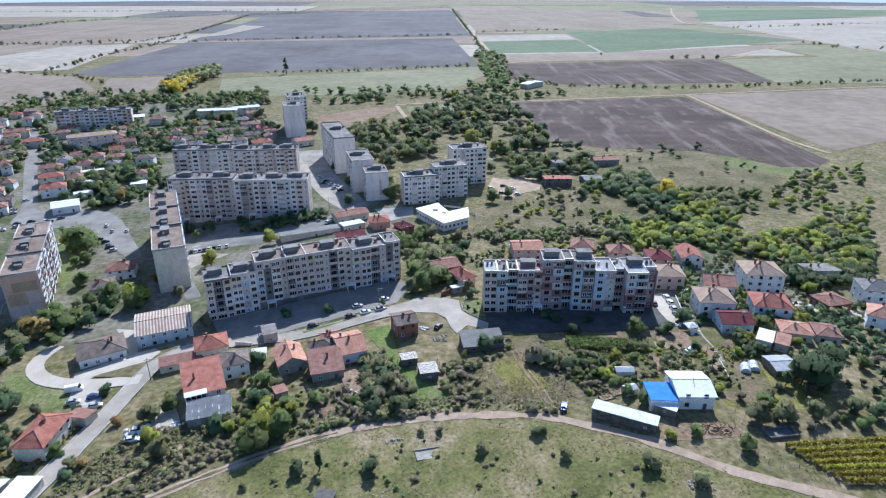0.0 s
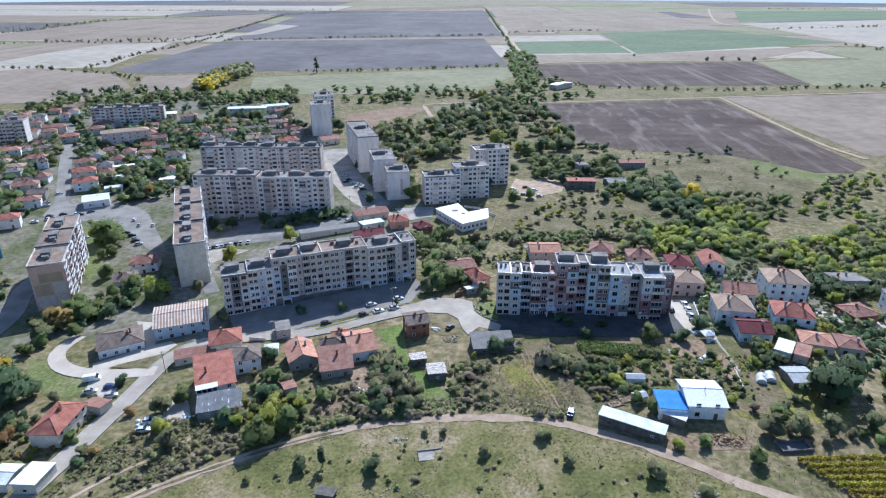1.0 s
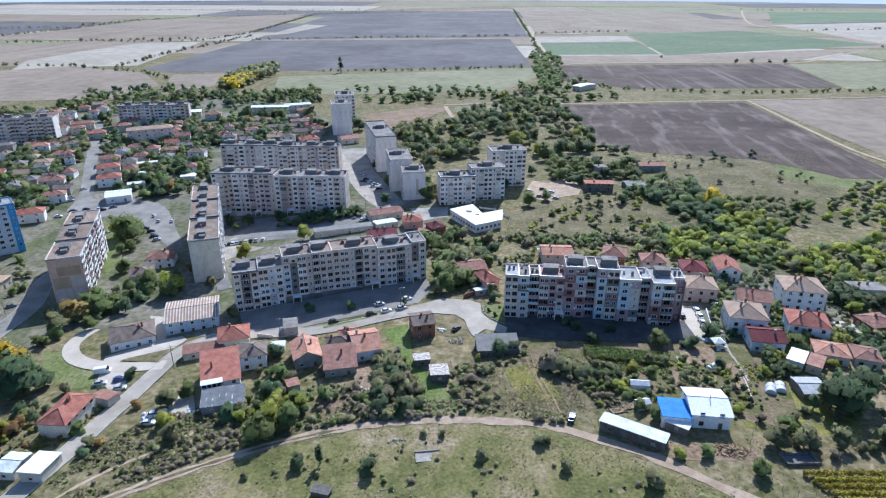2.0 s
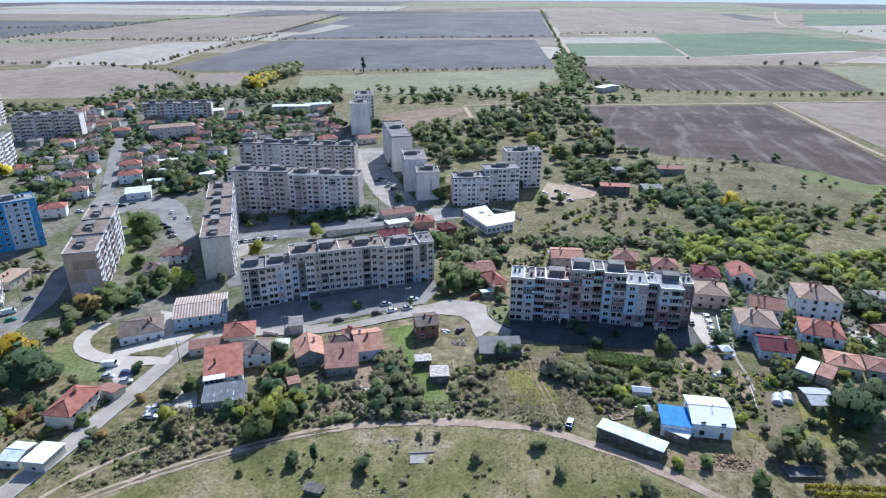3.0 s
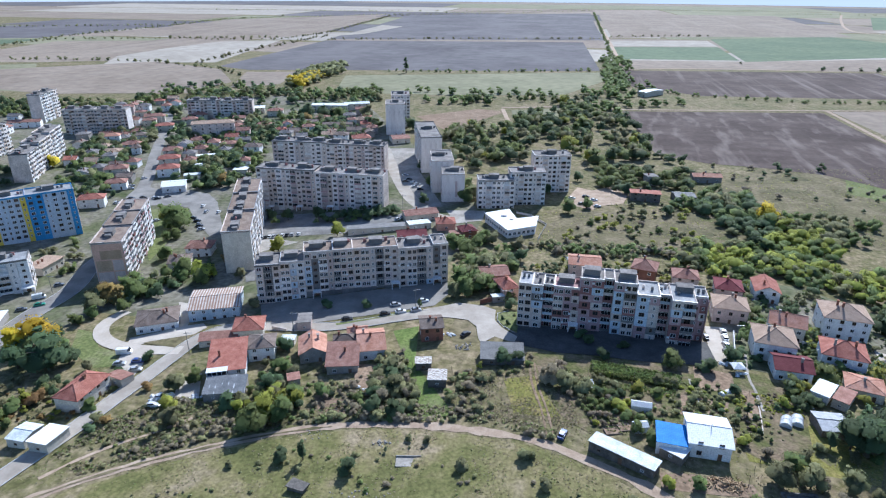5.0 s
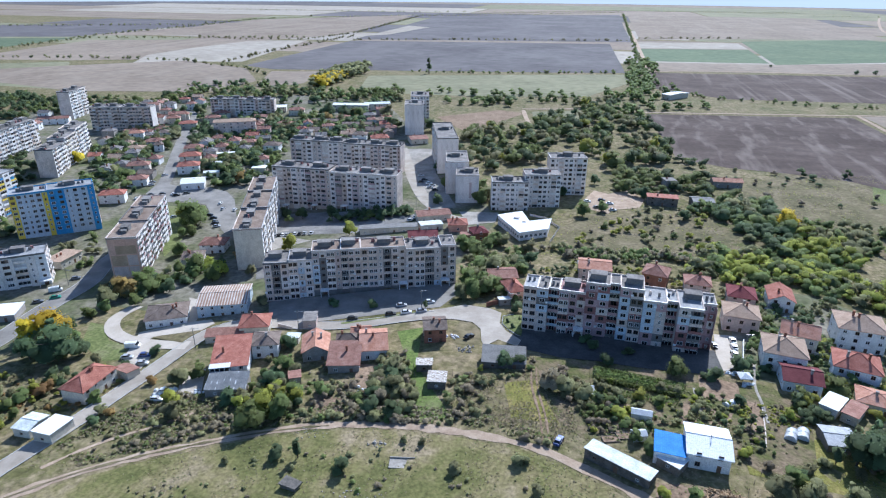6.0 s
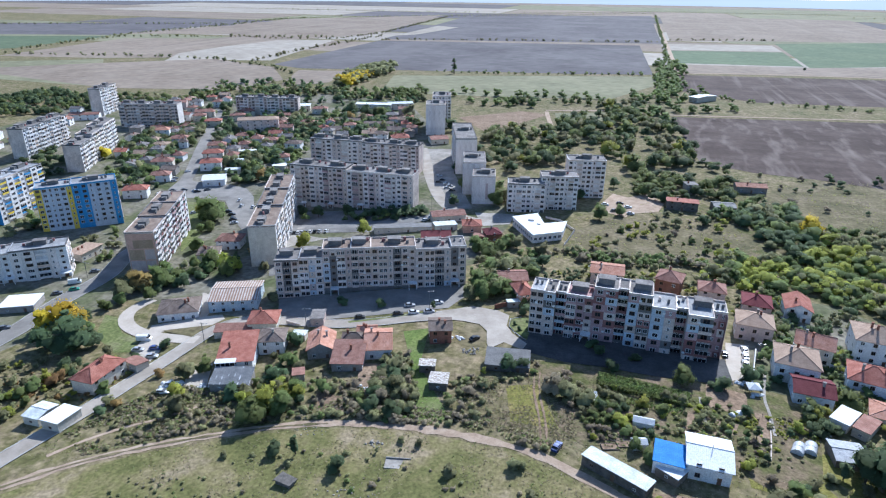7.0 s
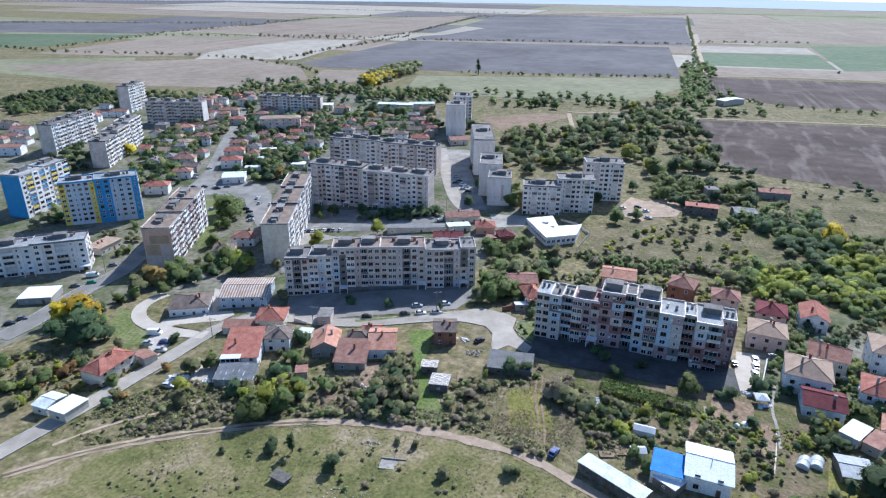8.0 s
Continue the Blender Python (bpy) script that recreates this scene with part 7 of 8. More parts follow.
tree(61.4, 384.4, 8, 'dark', 'round')
tree(32.2, 405.2, 7, 'dark', 'round')
tree(-69.3, 456.8, 9, 'dark', 'round')
tree(-54.5, 340.7, 7, 'dark', 'round')
tree(-73.2, 410.0, 8, 'dark', 'round')
tree(28.4, 341.4, 9, 'mid', 'round')
tree(38.5, 351.5, 7, 'mid', 'round')
tree(14.5, 373.8, 7, 'dark', 'round')
tree(74.9, 393.0, 5, 'dark', 'round')
tree(81.5, 349.0, 7, 'dark', 'round')
tree(68.3, 344.7, 5, 'olive', 'bush')
tree(-324.2, 357.4, 10, 'yellow', 'round')
tree(-292.2, 412.7, 9, 'mid', 'round')
tree(-222.5, 557.9, 13, 'dark', 'round')
tree(-198.9, 562.6, 9, 'olive', 'round')
tree(-159.9, 546.7, 9, 'olive', 'round')
tree(-347.9, 531.7, 10, 'dark', 'round')
tree(-261.2, 446.9, 8, 'mid', 'round')
tree(-283.2, 450.0, 10, 'dark', 'round')
tree(-204.4, 413.3, 9, 'dark', 'round')
tree(-205.1, 357.2, 9, 'dark', 'round')
tree(-195.9, 359.0, 9, 'russet', 'round')
tree(-212.3, 355.6, 8, 'dark', 'tall')
tree(-134.1, 306.3, 7, 'dark', 'round')
tree(-123.2, 305.0, 8, 'dark', 'round')
tree(-106.6, 309.4, 8, 'dark', 'round')
tree(-75.7, 320.6, 6, 'dark', 'round')
tree(-54.1, 386.2, 8, 'dark', 'round')
tree(-84.7, 180.2, 3, 'mid', 'bush')
tree(-89.7, 204.6, 4, 'olive', 'bush')
tree(-44.0, 208.9, 4, 'dark', 'bush')
tree(-59.7, 207.3, 4, 'dark', 'bush')
tree(-23.1, 211.1, 5, 'dark', 'tall')
# groves
mass('wood', [(-61, 412), (-80, 516), (-74, 556), (-34, 562), (-27, 600), (4, 606), (0, 680), (44, 690), (68, 616), (85, 522), (85, 480), (40, 440), (33, 470), (4, 500), (-8, 440), (-38, 418)], 170, (8.0, 13), ['mid', 'dark', 'mid', 'olive', 'dark', 'lime'], 6.6, 1, 'dense wood of green broadleaf trees', clumps=3, leaves=260, leaf=0.036, broad=(1.0, 1.3))
# the overgrown slope
SLOPE = dict(leaves=190, leaf=0.04, broad=(1.15, 1.55), lobes=6)
BRAMBLES = [(72, 268), (90, 312), (112, 326), (117, 300), (139, 290), (154, 280), (183, 297), (206, 309), (226, 309), (183, 240), (158, 244), (138, 262), (112, 270)]
COPSE = [(98, 347), (105, 379), (131, 394), (130, 362), (136, 344), (122, 308), (112, 326)]
OLIVES = [(130, 330), (142, 361), (163, 363), (188, 357), (175, 325), (147, 312)]
TANGLE = [(115, 295), (129, 325), (152, 329), (155, 310), (143, 280), (114, 272)]
for outline in (BRAMBLES, COPSE, OLIVES, TANGLE):
    sheet('undergrowth', outline, FIELD['garden'], 'dark weedy ground under the thicket', 'ground', lift=0.06, step=7)
mass('thicket', BRAMBLES, 210, (4.5, 7.5), ['lime', 'mid', 'lime', 'olive', 'lime', 'mid'], 4.6, 2, 'overgrown slope of yellow-green bushes', **SLOPE)
mass('thicket', COPSE, 40, (6.5, 9.5), ['dark', 'mid', 'dark', 'olive'], 5.4, 54, 'clump of dark green trees on the slope', **SLOPE)
mass('thicket', OLIVES, 52, (4.5, 7.0), ['olive', 'lime', 'mid', 'olive'], 5.0, 49, 'olive and yellow-green bushes', **SLOPE)
mass('thicket', TANGLE, 44, (5.0, 8.0), ['lime', 'lime', 'mid'], 4.8, 3, 'dense yellow-green thicket', **SLOPE)
mass('thicket', [(205, 366), (241, 404), (294, 419), (216, 293), (193, 317), (183, 335)], 70, (3.0, 6.5), ['lime', 'olive', 'mid', 'lime', 'dry'], 6.5, 4, 'scattered scrub on the dry slope', **SLOPE)
mass('thicket', [(121, 468), (200, 452), (225, 394), (182, 372), (140, 396), (118, 400)], 22, (2.0, 4.5), ['olive', 'dark', 'dry'], 7.0, 50, 'single bushes on the dry meadow', **SLOPE)
mass('thicket', [(42, 398), (41, 455), (78, 490), (105, 473), (101, 396), (118, 399), (104, 374), (85, 405), (58, 383)], 52, (6.0, 9.5), ['mid', 'dark', 'mid'], 5.4, 56, 'trees round the farm', **SLOPE)
grove([(-65, 142), (-63, 168), (-46, 158), (-39, 145), (-54, 133)], 26, (2.5, 6), ['mid', 'dark', 'olive', 'lime'], ['bush', 'round'], 2.2, 4)
grove([(-24, 151), (-25, 172), (-12, 167), (-7, 144)], 18, (2.5, 4.5), ['olive', 'dark', 'dry'], ['bush'], 2, 5)
grove([(-96, 127), (-79, 146), (-66, 141), (-60, 134), (-65, 126), (-89, 117)], 12, (1.2, 3.0), ['olive', 'olive', 'dry'], ['bush', 'sparse', 'sparse'], 2.4, 6)
grove([(38, 172), (73, 175), (100, 172), (91, 152), (80, 146), (56, 149), (41, 147)], 46, (1.2, 3.6), ['mid', 'olive', 'dark', 'lime'], ['bush', 'bush', 'round'], 1.8, 7)
grove([(83, 146), (142, 169), (142, 150), (123, 133), (84, 131)], 34, (2.2, 5.5), ['olive', 'mid', 'dark', 'dry'], ['bush', 'round', 'sparse'], 2.4, 8)
mass('wood', [(149, 244), (191, 252), (172, 222), (133, 209)], 60, (4, 8), ['mid', 'dark', 'olive'], 2.6, 9, 'trees among the houses on the hill')
grove([(-151, 177), (-168, 199), (-157, 218), (-144, 244), (-130, 226), (-141, 203)], 26, (3.5, 7), ['mid', 'dark', 'olive'], ['round', 'bush'], 2.6, 10)
grove([(-152, 149), (-167, 164), (-154, 176), (-135, 160), (-131, 148)], 14, (4, 7), ['mid', 'dark'], ['round'], 3, 11)
mass('wood', [(-301, 344), (-365, 465), (-286, 464), (-276, 542), (-190, 537), (-143, 478), (-231, 466), (-216, 373), (-227, 368), (-291, 440)], 300, (5, 10), ['mid', 'dark', 'olive', 'dark'], 4.0, 12, 'garden trees among the houses', clumps=2, leaves=130, leaf=0.05)
mass('wood', [(-241, 372), (-253, 458), (-234, 500), (-189, 409), (-187, 350)], 60, (5, 9), ['mid', 'dark'], 4, 13, 'garden trees among the houses', clumps=2, leaves=130, leaf=0.05)
mass('wood', [(-532, 534), (-427, 600), (-336, 651), (-194, 697), (-176, 640), (-324, 605), (-479, 479)], 220, (5, 10), ['dark', 'mid', 'olive'], 5, 14, 'trees along the railway', clumps=2, leaves=130, leaf=0.05)
mass('thicket', [(25, 302), (57, 360), (97, 372), (90, 301), (32, 277)], 56, (1.6, 4.2), ['olive', 'lime', 'mid', 'olive', 'dry'], 5.0, 15, 'low scrub on the meadow', leaves=200, leaf=0.045, broad=(1.2, 1.8))
mass('thicket', [(30, 181), (44, 182), (48, 168), (47, 148), (40, 146), (34, 158)], 46, (1.4, 3.4), ['olive', 'dry', 'mid', 'olive'], 1.9, 71, 'belt of grey-green shrubs beside the gardens', 0.6, 3, 200, 0.05, (1.1, 1.6))
mass('thicket', [(48, 160), (66, 171), (82, 170), (80, 156), (64, 152), (54, 152)], 60, (0.8, 2.2), ['mid', 'lime', 'olive', 'mid'], 1.7, 72, 'leafy garden plants below the vines', 0.6, 3, 200, 0.05, (1.2, 1.8))
grove([(-200, 307), (-191, 322), (-163, 270), (-172, 253)], 4, (4, 7), ['mid'], ['round'], 4, 16)
grove([(-17, 236), (-11, 256), (7, 252), (1, 227)], 10, (6, 10), ['mid', 'olive'], ['round'], 3, 17)
grove([(-26, 282), (-12, 301), (-6, 278), (-21, 268)], 8, (5, 8), ['mid'], ['round'], 3, 18)
mass('wood', [(-3, 279), (20, 290), (79, 295), (93, 277), (31, 278), (6, 266)], 110, (2, 5), ['olive', 'mid', 'dry'], 1.8, 19, 'scrub behind the flats')
grove([(-129, 136), (-128, 143), (-126, 157), (-94, 127), (-96, 117), (-116, 118)], 16, (2, 5), ['mid', 'dark', 'olive', 'russet'], ['bush', 'round'], 2.5, 41)
grove([(-154, 132), (-144, 143), (-125, 134), (-118, 116), (-125, 111)], 18, (2, 5), ['lime', 'mid', 'olive'], ['bush', 'round'], 2.5, 42)
grove([(35, 194), (74, 179), (75, 186), (35, 198)], 4, (2, 4), ['dark'], ['bush'], 3, 43)
mass('thicket', [(-4, 169), (21, 167), (31, 140), (3, 141)], 37, (1.0, 2.8), ['olive', 'dry', 'olive', 'dry', 'mid'], 1.4, 44, 'mixed green bushes and trees', 0.6, 3, 170, 0.05, (1.4, 2.1))
mass('thicket', [(-23, 141), (30, 137), (31, 140), (-23, 144)], 37, (1.2, 2.6), ['olive', 'dry', 'olive', 'dry', 'mid'], 1.2, 45, 'mixed green bushes and trees', 0.6, 3, 170, 0.05, (1.4, 2.1))
grove([(-42, 155), (-25, 156), (-23, 142), (-41, 137)], 14, (1.5, 3.5), ['dry', 'olive'], ['bush', 'sparse'], 2, 46)
mass('thicket', [(-56, 117), (-22, 133), (17, 131), (62, 113), (60, 108), (-53, 115)], 43, (0.5, 1.3), ['olive', 'dry', 'olive', 'dry', 'mid'], 1.4, 47, 'mixed green bushes and trees', 0.6, 3, 170, 0.05, (1.4, 2.1))
mass('thicket', [(106, 197), (171, 212), (142, 169), (110, 166)], 70, (2, 5), ['mid', 'dark', 'olive'], 2.2, 48, 'mixed green bushes and trees')
mass('thicket', [(-609, 468), (-600, 565), (-535, 552), (-467, 478), (-524, 439), (-515, 399)], 220, (5, 9), ['dark', 'dark', 'mid'], 3.6, 51, 'mixed green bushes and trees', clumps=2, leaves=130, leaf=0.05)
mass('thicket', [(-235, 445), (-234, 510), (-165, 569), (-138, 489), (-208, 468)], 110, (3.5, 7.5), ['mid', 'dark', 'olive'], 2.9, 52, 'mixed green bushes and trees', clumps=2, leaves=130, leaf=0.05)
mass('thicket', [(-325, 371), (-343, 434), (-270, 375), (-262, 341), (-285, 345)], 110, (3.5, 7.5), ['mid', 'dark', 'dark'], 2.9, 53, 'mixed green bushes and trees', clumps=2, leaves=130, leaf=0.05)
mass('thicket', [(84, 369), (107, 387), (112, 359), (91, 348)], 20, (4, 8), ['mid', 'dark', 'mid'], 2.9, 56, 'mixed green bushes and trees', clumps=2, leaves=130, leaf=0.05)
mass('thicket', [(-377, 334), (-403, 386), (-318, 319), (-323, 295)], 24, (5, 8), ['dark', 'mid', 'dark'], 2.2, 57, 'mixed green bushes and trees', clumps=2, leaves=130, leaf=0.05)
mass('thicket', [(-342, 394), (-319, 405), (-272, 346), (-272, 305)], 30, (4, 8), ['dark', 'mid', 'dark'], 2.5, 58, 'mixed green bushes and trees', clumps=2, leaves=130, leaf=0.05)
mass('thicket', [(-302, 269), (-301, 276), (-254, 240), (-259, 227)], 10, (4, 7), ['mid', 'olive'], 2.2, 59, 'mixed green bushes and trees')
mass('thicket', [(-234, 242), (-220, 258), (-194, 234), (-193, 219)], 12, (3, 6), ['mid', 'olive'], 2.2, 60, 'mixed green bushes and trees')
mass('thicket', [(96, 278), (139, 282), (126, 242), (98, 226)], 70, (2, 5), ['mid', 'dark', 'olive'], 2.2, 61, 'mixed green bushes and trees')
mass('thicket', [(91, 206), (91, 183), (80, 168), (73, 172)], 36, (1.5, 4), ['mid', 'dark', 'olive'], 1.4, 62, 'mixed green bushes and trees')
mass('thicket', [(99, 189), (136, 203), (126, 181), (96, 166)], 70, (1.5, 5), ['mid', 'dark', 'lime'], 1.4, 63, 'mixed green bushes and trees')
mass('thicket', [(-292, 475), (-246, 511), (-177, 386), (-185, 347), (-216, 376), (-244, 395)], 80, (3, 6.5), ['mid', 'dark', 'olive'], 2.9, 64, 'mixed green bushes and trees')
mass('thicket', [(-476, 678), (-364, 701), (-195, 662), (-169, 581), (-244, 478), (-265, 437), (-325, 458)], 170, (5, 9), ['mid', 'dark', 'dark', 'olive'], 3.6, 65, 'mixed green bushes and trees', clumps=2, leaves=130, leaf=0.05)
mass('thicket', [(-97, 120), (-88, 140), (-72, 142), (-60, 138), (-50, 130), (-65, 121), (-84, 110)], 46, (0.7, 1.8), ['olive', 'dry', 'olive', 'mid'], 2.6, 81, 'low grey-green scrub on the bank beside the street', 0.6, 3, 170, 0.05, (1.4, 2.1))
mass('thicket', [(-85, 117), (-74, 124), (-58, 135), (-36, 143), (-27, 140), (-50, 132), (-66, 123), (-76, 114)], 74, (0.6, 2.1), ['olive', 'dry', 'olive', 'dry', 'mid'], 1.4, 82, 'overgrown strip of scrub above the dirt track', 0.6, 3, 170, 0.05, (1.4, 2.1))
mass('thicket', [(-34, 152), (-27, 153), (-10, 149), (12, 150), (13, 144), (-10, 142), (-27, 140)], 55, (0.6, 1.6), ['olive', 'dry', 'olive', 'dry', 'mid'], 1.3, 83, 'dry scrub above the dirt track', 0.6, 3, 170, 0.05, (1.4, 2.1))
mass('thicket', [(38, 172), (73, 175), (100, 172), (91, 152), (80, 146), (56, 149), (41, 147)], 93, (0.4, 1.4), ['mid', 'olive', 'lime', 'olive'], 1.2, 84, 'vegetable plants and low bushes in the gardens', 0.6, 3, 170, 0.05, (1.4, 2.1))
mass('thicket', [(82, 171), (99, 176), (98, 156), (87, 144), (76, 144)], 74, (0.4, 1.2), ['olive', 'lime', 'dry', 'olive'], 1.2, 85, 'weedy garden plants', 0.6, 3, 170, 0.05, (1.4, 2.1))
mass('thicket', [(98, 226), (156, 253), (136, 203), (104, 194)], 80, (1, 3), ['mid', 'dark', 'olive'], 1.6, 86, 'garden bushes between the houses', 0.6, 2, 80)
mass('thicket', [(-154, 132), (-132, 156), (-102, 145), (-102, 131), (-117, 123), (-134, 117)], 90, (0.8, 2.6), ['mid', 'lime', 'olive', 'russet'], 1.5, 87, 'garden bushes round the red-roofed house', 0.6, 2, 80)
mass('thicket', [(-73, 102), (-57, 110), (-37, 110), (-36, 103), (-63, 94)], 43, (0.4, 1.0), ['olive', 'dry', 'olive', 'dry', 'mid'], 1.3, 88, 'low tangled weeds on the meadow', 0.6, 3, 170, 0.05, (1.4, 2.1))
mass('thicket', [(8, 181), (22, 182), (26, 166), (35, 152), (20, 150)], 37, (0.6, 1.8), ['olive', 'dry', 'olive', 'dry', 'mid'], 1.4, 89, 'scrub beside the side track', 0.6, 3, 170, 0.05, (1.4, 2.1))
mass('thicket', [(-53, 163), (-40, 163), (-23, 165), (-17, 153), (-32, 149), (-44, 149)], 37, (0.5, 1.6), ['olive', 'dry', 'olive', 'dry', 'mid'], 1.4, 90, 'overgrown back gardens', 0.6, 3, 170, 0.05, (1.4, 2.1))
mass('thicket', [(-32, 180), (-23, 183), (-14, 167), (-10, 155), (-18, 154)], 34, (2.0, 4.2), ['olive', 'olive', 'dry', 'dark'], 1.9, 91, 'belt of grey-green shrubs beside the lawn', 0.6, 2, 80)
mass('thicket', [(-27, 151), (-15, 154), (-10, 144), (-22, 141)], 14, (1.4, 3.0), ['olive', 'dry', 'olive', 'dry', 'mid'], 1.9, 92, 'clump of dark scrub above the track', 0.6, 3, 170, 0.05, (1.4, 2.1))
mass('thicket', [(12, 256), (31, 272), (90, 268), (108, 261), (122, 241), (102, 233), (86, 239), (85, 255), (32, 261), (15, 246)], 100, (1.2, 3.8), ['mid', 'olive', 'dark', 'lime'], 1.9, 93, 'garden bushes behind the flats', 0.6, 2, 80)
mass('thicket', [(-132, 301), (-106, 311), (-82, 318), (-68, 327), (-62, 320), (-78, 308), (-102, 301), (-128, 295)], 26, (4.0, 7.0), ['dark', 'dark', 'mid'], 3.0, 94, 'dark trees along the foot of the flats', 0.6, 2, 80)
mass('thicket', [(-20, 265), (5, 273), (9, 253), (-5, 252), (-17, 249)], 26, (3.5, 7.0), ['mid', 'olive', 'dark'], 2.8, 95, 'garden trees between the flats and the houses', 0.6, 2, 80)
mass('thicket', [(1, 227), (11, 232), (14, 208), (8, 223)], 12, (2.0, 5.0), ['mid', 'olive', 'dark'], 2.0, 96, 'bushes at the end of the flats', 0.6, 2, 80)
mass('thicket', [(94, 225), (105, 233), (99, 208), (90, 186), (87, 189)], 30, (1.5, 4.0), ['dark', 'mid', 'mid'], 1.8, 97, 'bushes beside the parking', 0.6, 2, 80)
mass('thicket', [(113, 223), (126, 234), (113, 197), (110, 192), (109, 207)], 30, (1.2, 3.5), ['dark', 'mid', 'lime'], 1.8, 98, 'garden bushes between the houses', 0.6, 2, 80)
mass('wood', [(-330, 400), (-290, 320), (-262, 300), (-236, 300), (-262, 345), (-300, 420)], 26, (6, 10), ['dark', 'mid', 'olive'], 7.0, 66, 'street trees among the houses', clumps=2, leaves=130, leaf=0.05)
mass('wood', [(-226, 340), (-246, 390), (-262, 420), (-226, 440), (-196, 420), (-188, 352)], 30, (5, 10), ['dark', 'mid', 'dark'], 6.5, 67, 'garden trees behind the shops', clumps=2, leaves=130, leaf=0.05)
mass('wood', [(-96, 640), (-60, 660), (0, 670), (0, 690), (-60, 684), (-100, 664)], 18, (6, 10), ['mid', 'dark'], 7.0, 68, 'trees before the pale meadow', clumps=2, leaves=130, leaf=0.05)
# distant hedges and woods
far_wood('hedge', [[(-237, 856), (-141, 868), (-35, 904), (54, 930)], [(41, 3006), (65, 1642), (72, 1058)], [(78, 798), (142, 739), (268, 724), (412, 752), (545, 783)]], 'mid', 9, (3, 7), 2, 1, 'line of dark trees along the fields')
far_wood('wood', [[(75, 1102), (74, 880), (81, 752), (67, 713)], [(66, 1058), (65, 851), (69, 732)], [(22, 695), (55, 713), (71, 679)], [(32, 634), (56, 648), (68, 621)]], 'mid', 6, (7, 12), 10, 2, 'belt of green trees')
far_wood('wood', [[(-311, 720), (-318, 808), (-300, 851)], [(-295, 695), (-298, 774), (-287, 818)], [(-321, 798), (-318, 851), (-309, 886)]], 'olive', 5, (11, 15), 5, 3, 'copse of green trees turning yellow')
far_wood('wood', [[(-312, 699), (-301, 713), (-298, 765)], [(-303, 685), (-295, 720)]], 'yellow', 5, (12, 16), 5, 4, 'yellow edge of a copse')
far_wood('hedge', [[(-872, 1283), (-747, 1259), (-616, 1308), (-593, 1514), (-712, 2428)], [(-535, 862), (-558, 1058), (-556, 1418)], [(-519, 1321), (-275, 1418), (60, 1514)], [(76, 1585), (313, 1683)], [(-691, 2428), (44, 3214)]], 'olive', 12, (3.5, 7.5), 3, 5, 'far hedgerows')
far_wood('hedge', [[(-1111, 840), (-948, 808), (-716, 866), (-596, 869)], [(-1008, 858), (-1070, 1164), (-644, 1350)], [(-604, 865), (-469, 816), (-408, 762)], [(-1103, 1164), (-1118, 1684), (-1165, 2021)], [(-1771, 1326), (-1118, 1684)], [(-1165, 2021), (-3, 3433), (883, 3512)]], 'olive', 11, (3.5, 7.5), 3, 6, 'far hedgerows')
far_wood('hedge', [[(-1810, 2713), (-922, 2823), (44, 3214)], [(789, 3141), (2091, 3141)], [(-1177, 1748), (-1139, 2004), (-1073, 2268)], [(760, 1748), (1308, 1947)], [(716, 1321), (727, 1202), (798, 1170)]], 'olive', 24, (4, 9), 5, 7, 'hedgerows on the horizon')
far_wood('hedge', [[(-430, 608), (-391, 634), (-317, 649), (-186, 685)], [(-150, 685), (-53, 713), (4, 695)], [(-142, 649), (-54, 643)], [(71, 654), (134, 695)]], 'mid', 8, (6, 10), 6, 8, 'trees along the railway')
far_wood('hedge', [[(352, 1017), (403, 1033), (456, 1009)], [(261, 1084), (268, 1075)], [(137, 469), (198, 459)]], 'dark', 22, (4, 8), 3, 9, 'single trees along a field road')
# grass and weeds
tufts('long_grass', [(-100, 114), (-96, 128), (-86, 143), (-72, 144), (-58, 138), (-38, 143), (-26, 150), (12, 149), (34, 143), (34, 141), (2, 143), (-28, 139.5), (-54, 129.5), (-72, 119.5), (-87, 108)], 3600, (0.35, 0.8), ['olive', 'dry', 'olive', 'dry', 'mid'], 15, 'long pale grass and weeds on the bank')
tufts('long_grass', [(2, 168), (20, 172), (33, 172), (38, 147), (33, 143), (4, 146)], 2600, (0.18, 0.42), ['olive', 'dry', 'olive', 'dry'], 16, 'long yellowish grass beside the side track')
tufts('grass', [(-119, 118), (-102, 117), (-79, 146), (-25, 156), (35, 165), (83, 146), (134, 150), (107, 106), (2, 98), (-109, 104)], 8000, (0.12, 0.36), ['olive', 'dry', 'mid', 'dry', 'dry'], 5, 'tufts of grass and weeds on the hillside')
tufts('grass', [(-6, 278), (17, 343), (124, 450), (252, 491), (210, 341), (93, 277), (31, 278)], 7000, (0.25, 0.6), ['olive', 'olive', 'dry', 'dry', 'lime'], 6, 'rough grass and weeds on the open slope')


# ---- parked cars ----
car(-47.6, 197.8, 24, 'black')
car(-34.7, 203.8, 24, 'black')
car(-33.0, 212.0, 24, 'silver')
car(-29.3, 206.4, 24, 'white')
car(-23.9, 208.6, 24, 'silver')
car(-23.1, 216.9, 24, 'white')
car(-125.1, 278.5, 100, 'silver')
car(-123.2, 279.2, 100, 'black')
car(-121.4, 279.9, 100, 'white')
car(-119.5, 280.6, 100, 'silver')
car(-117.6, 281.4, 100, 'grey')
car(-115.4, 282.1, 100, 'white')
car(-113.2, 282.8, 100, 'black')
car(-110.7, 283.6, 100, 'silver')
car(-107.3, 284.4, 100, 'white')
car(-175.8, 298.6, 30, 'black')
car(-170.0, 291.6, 30, 'black')
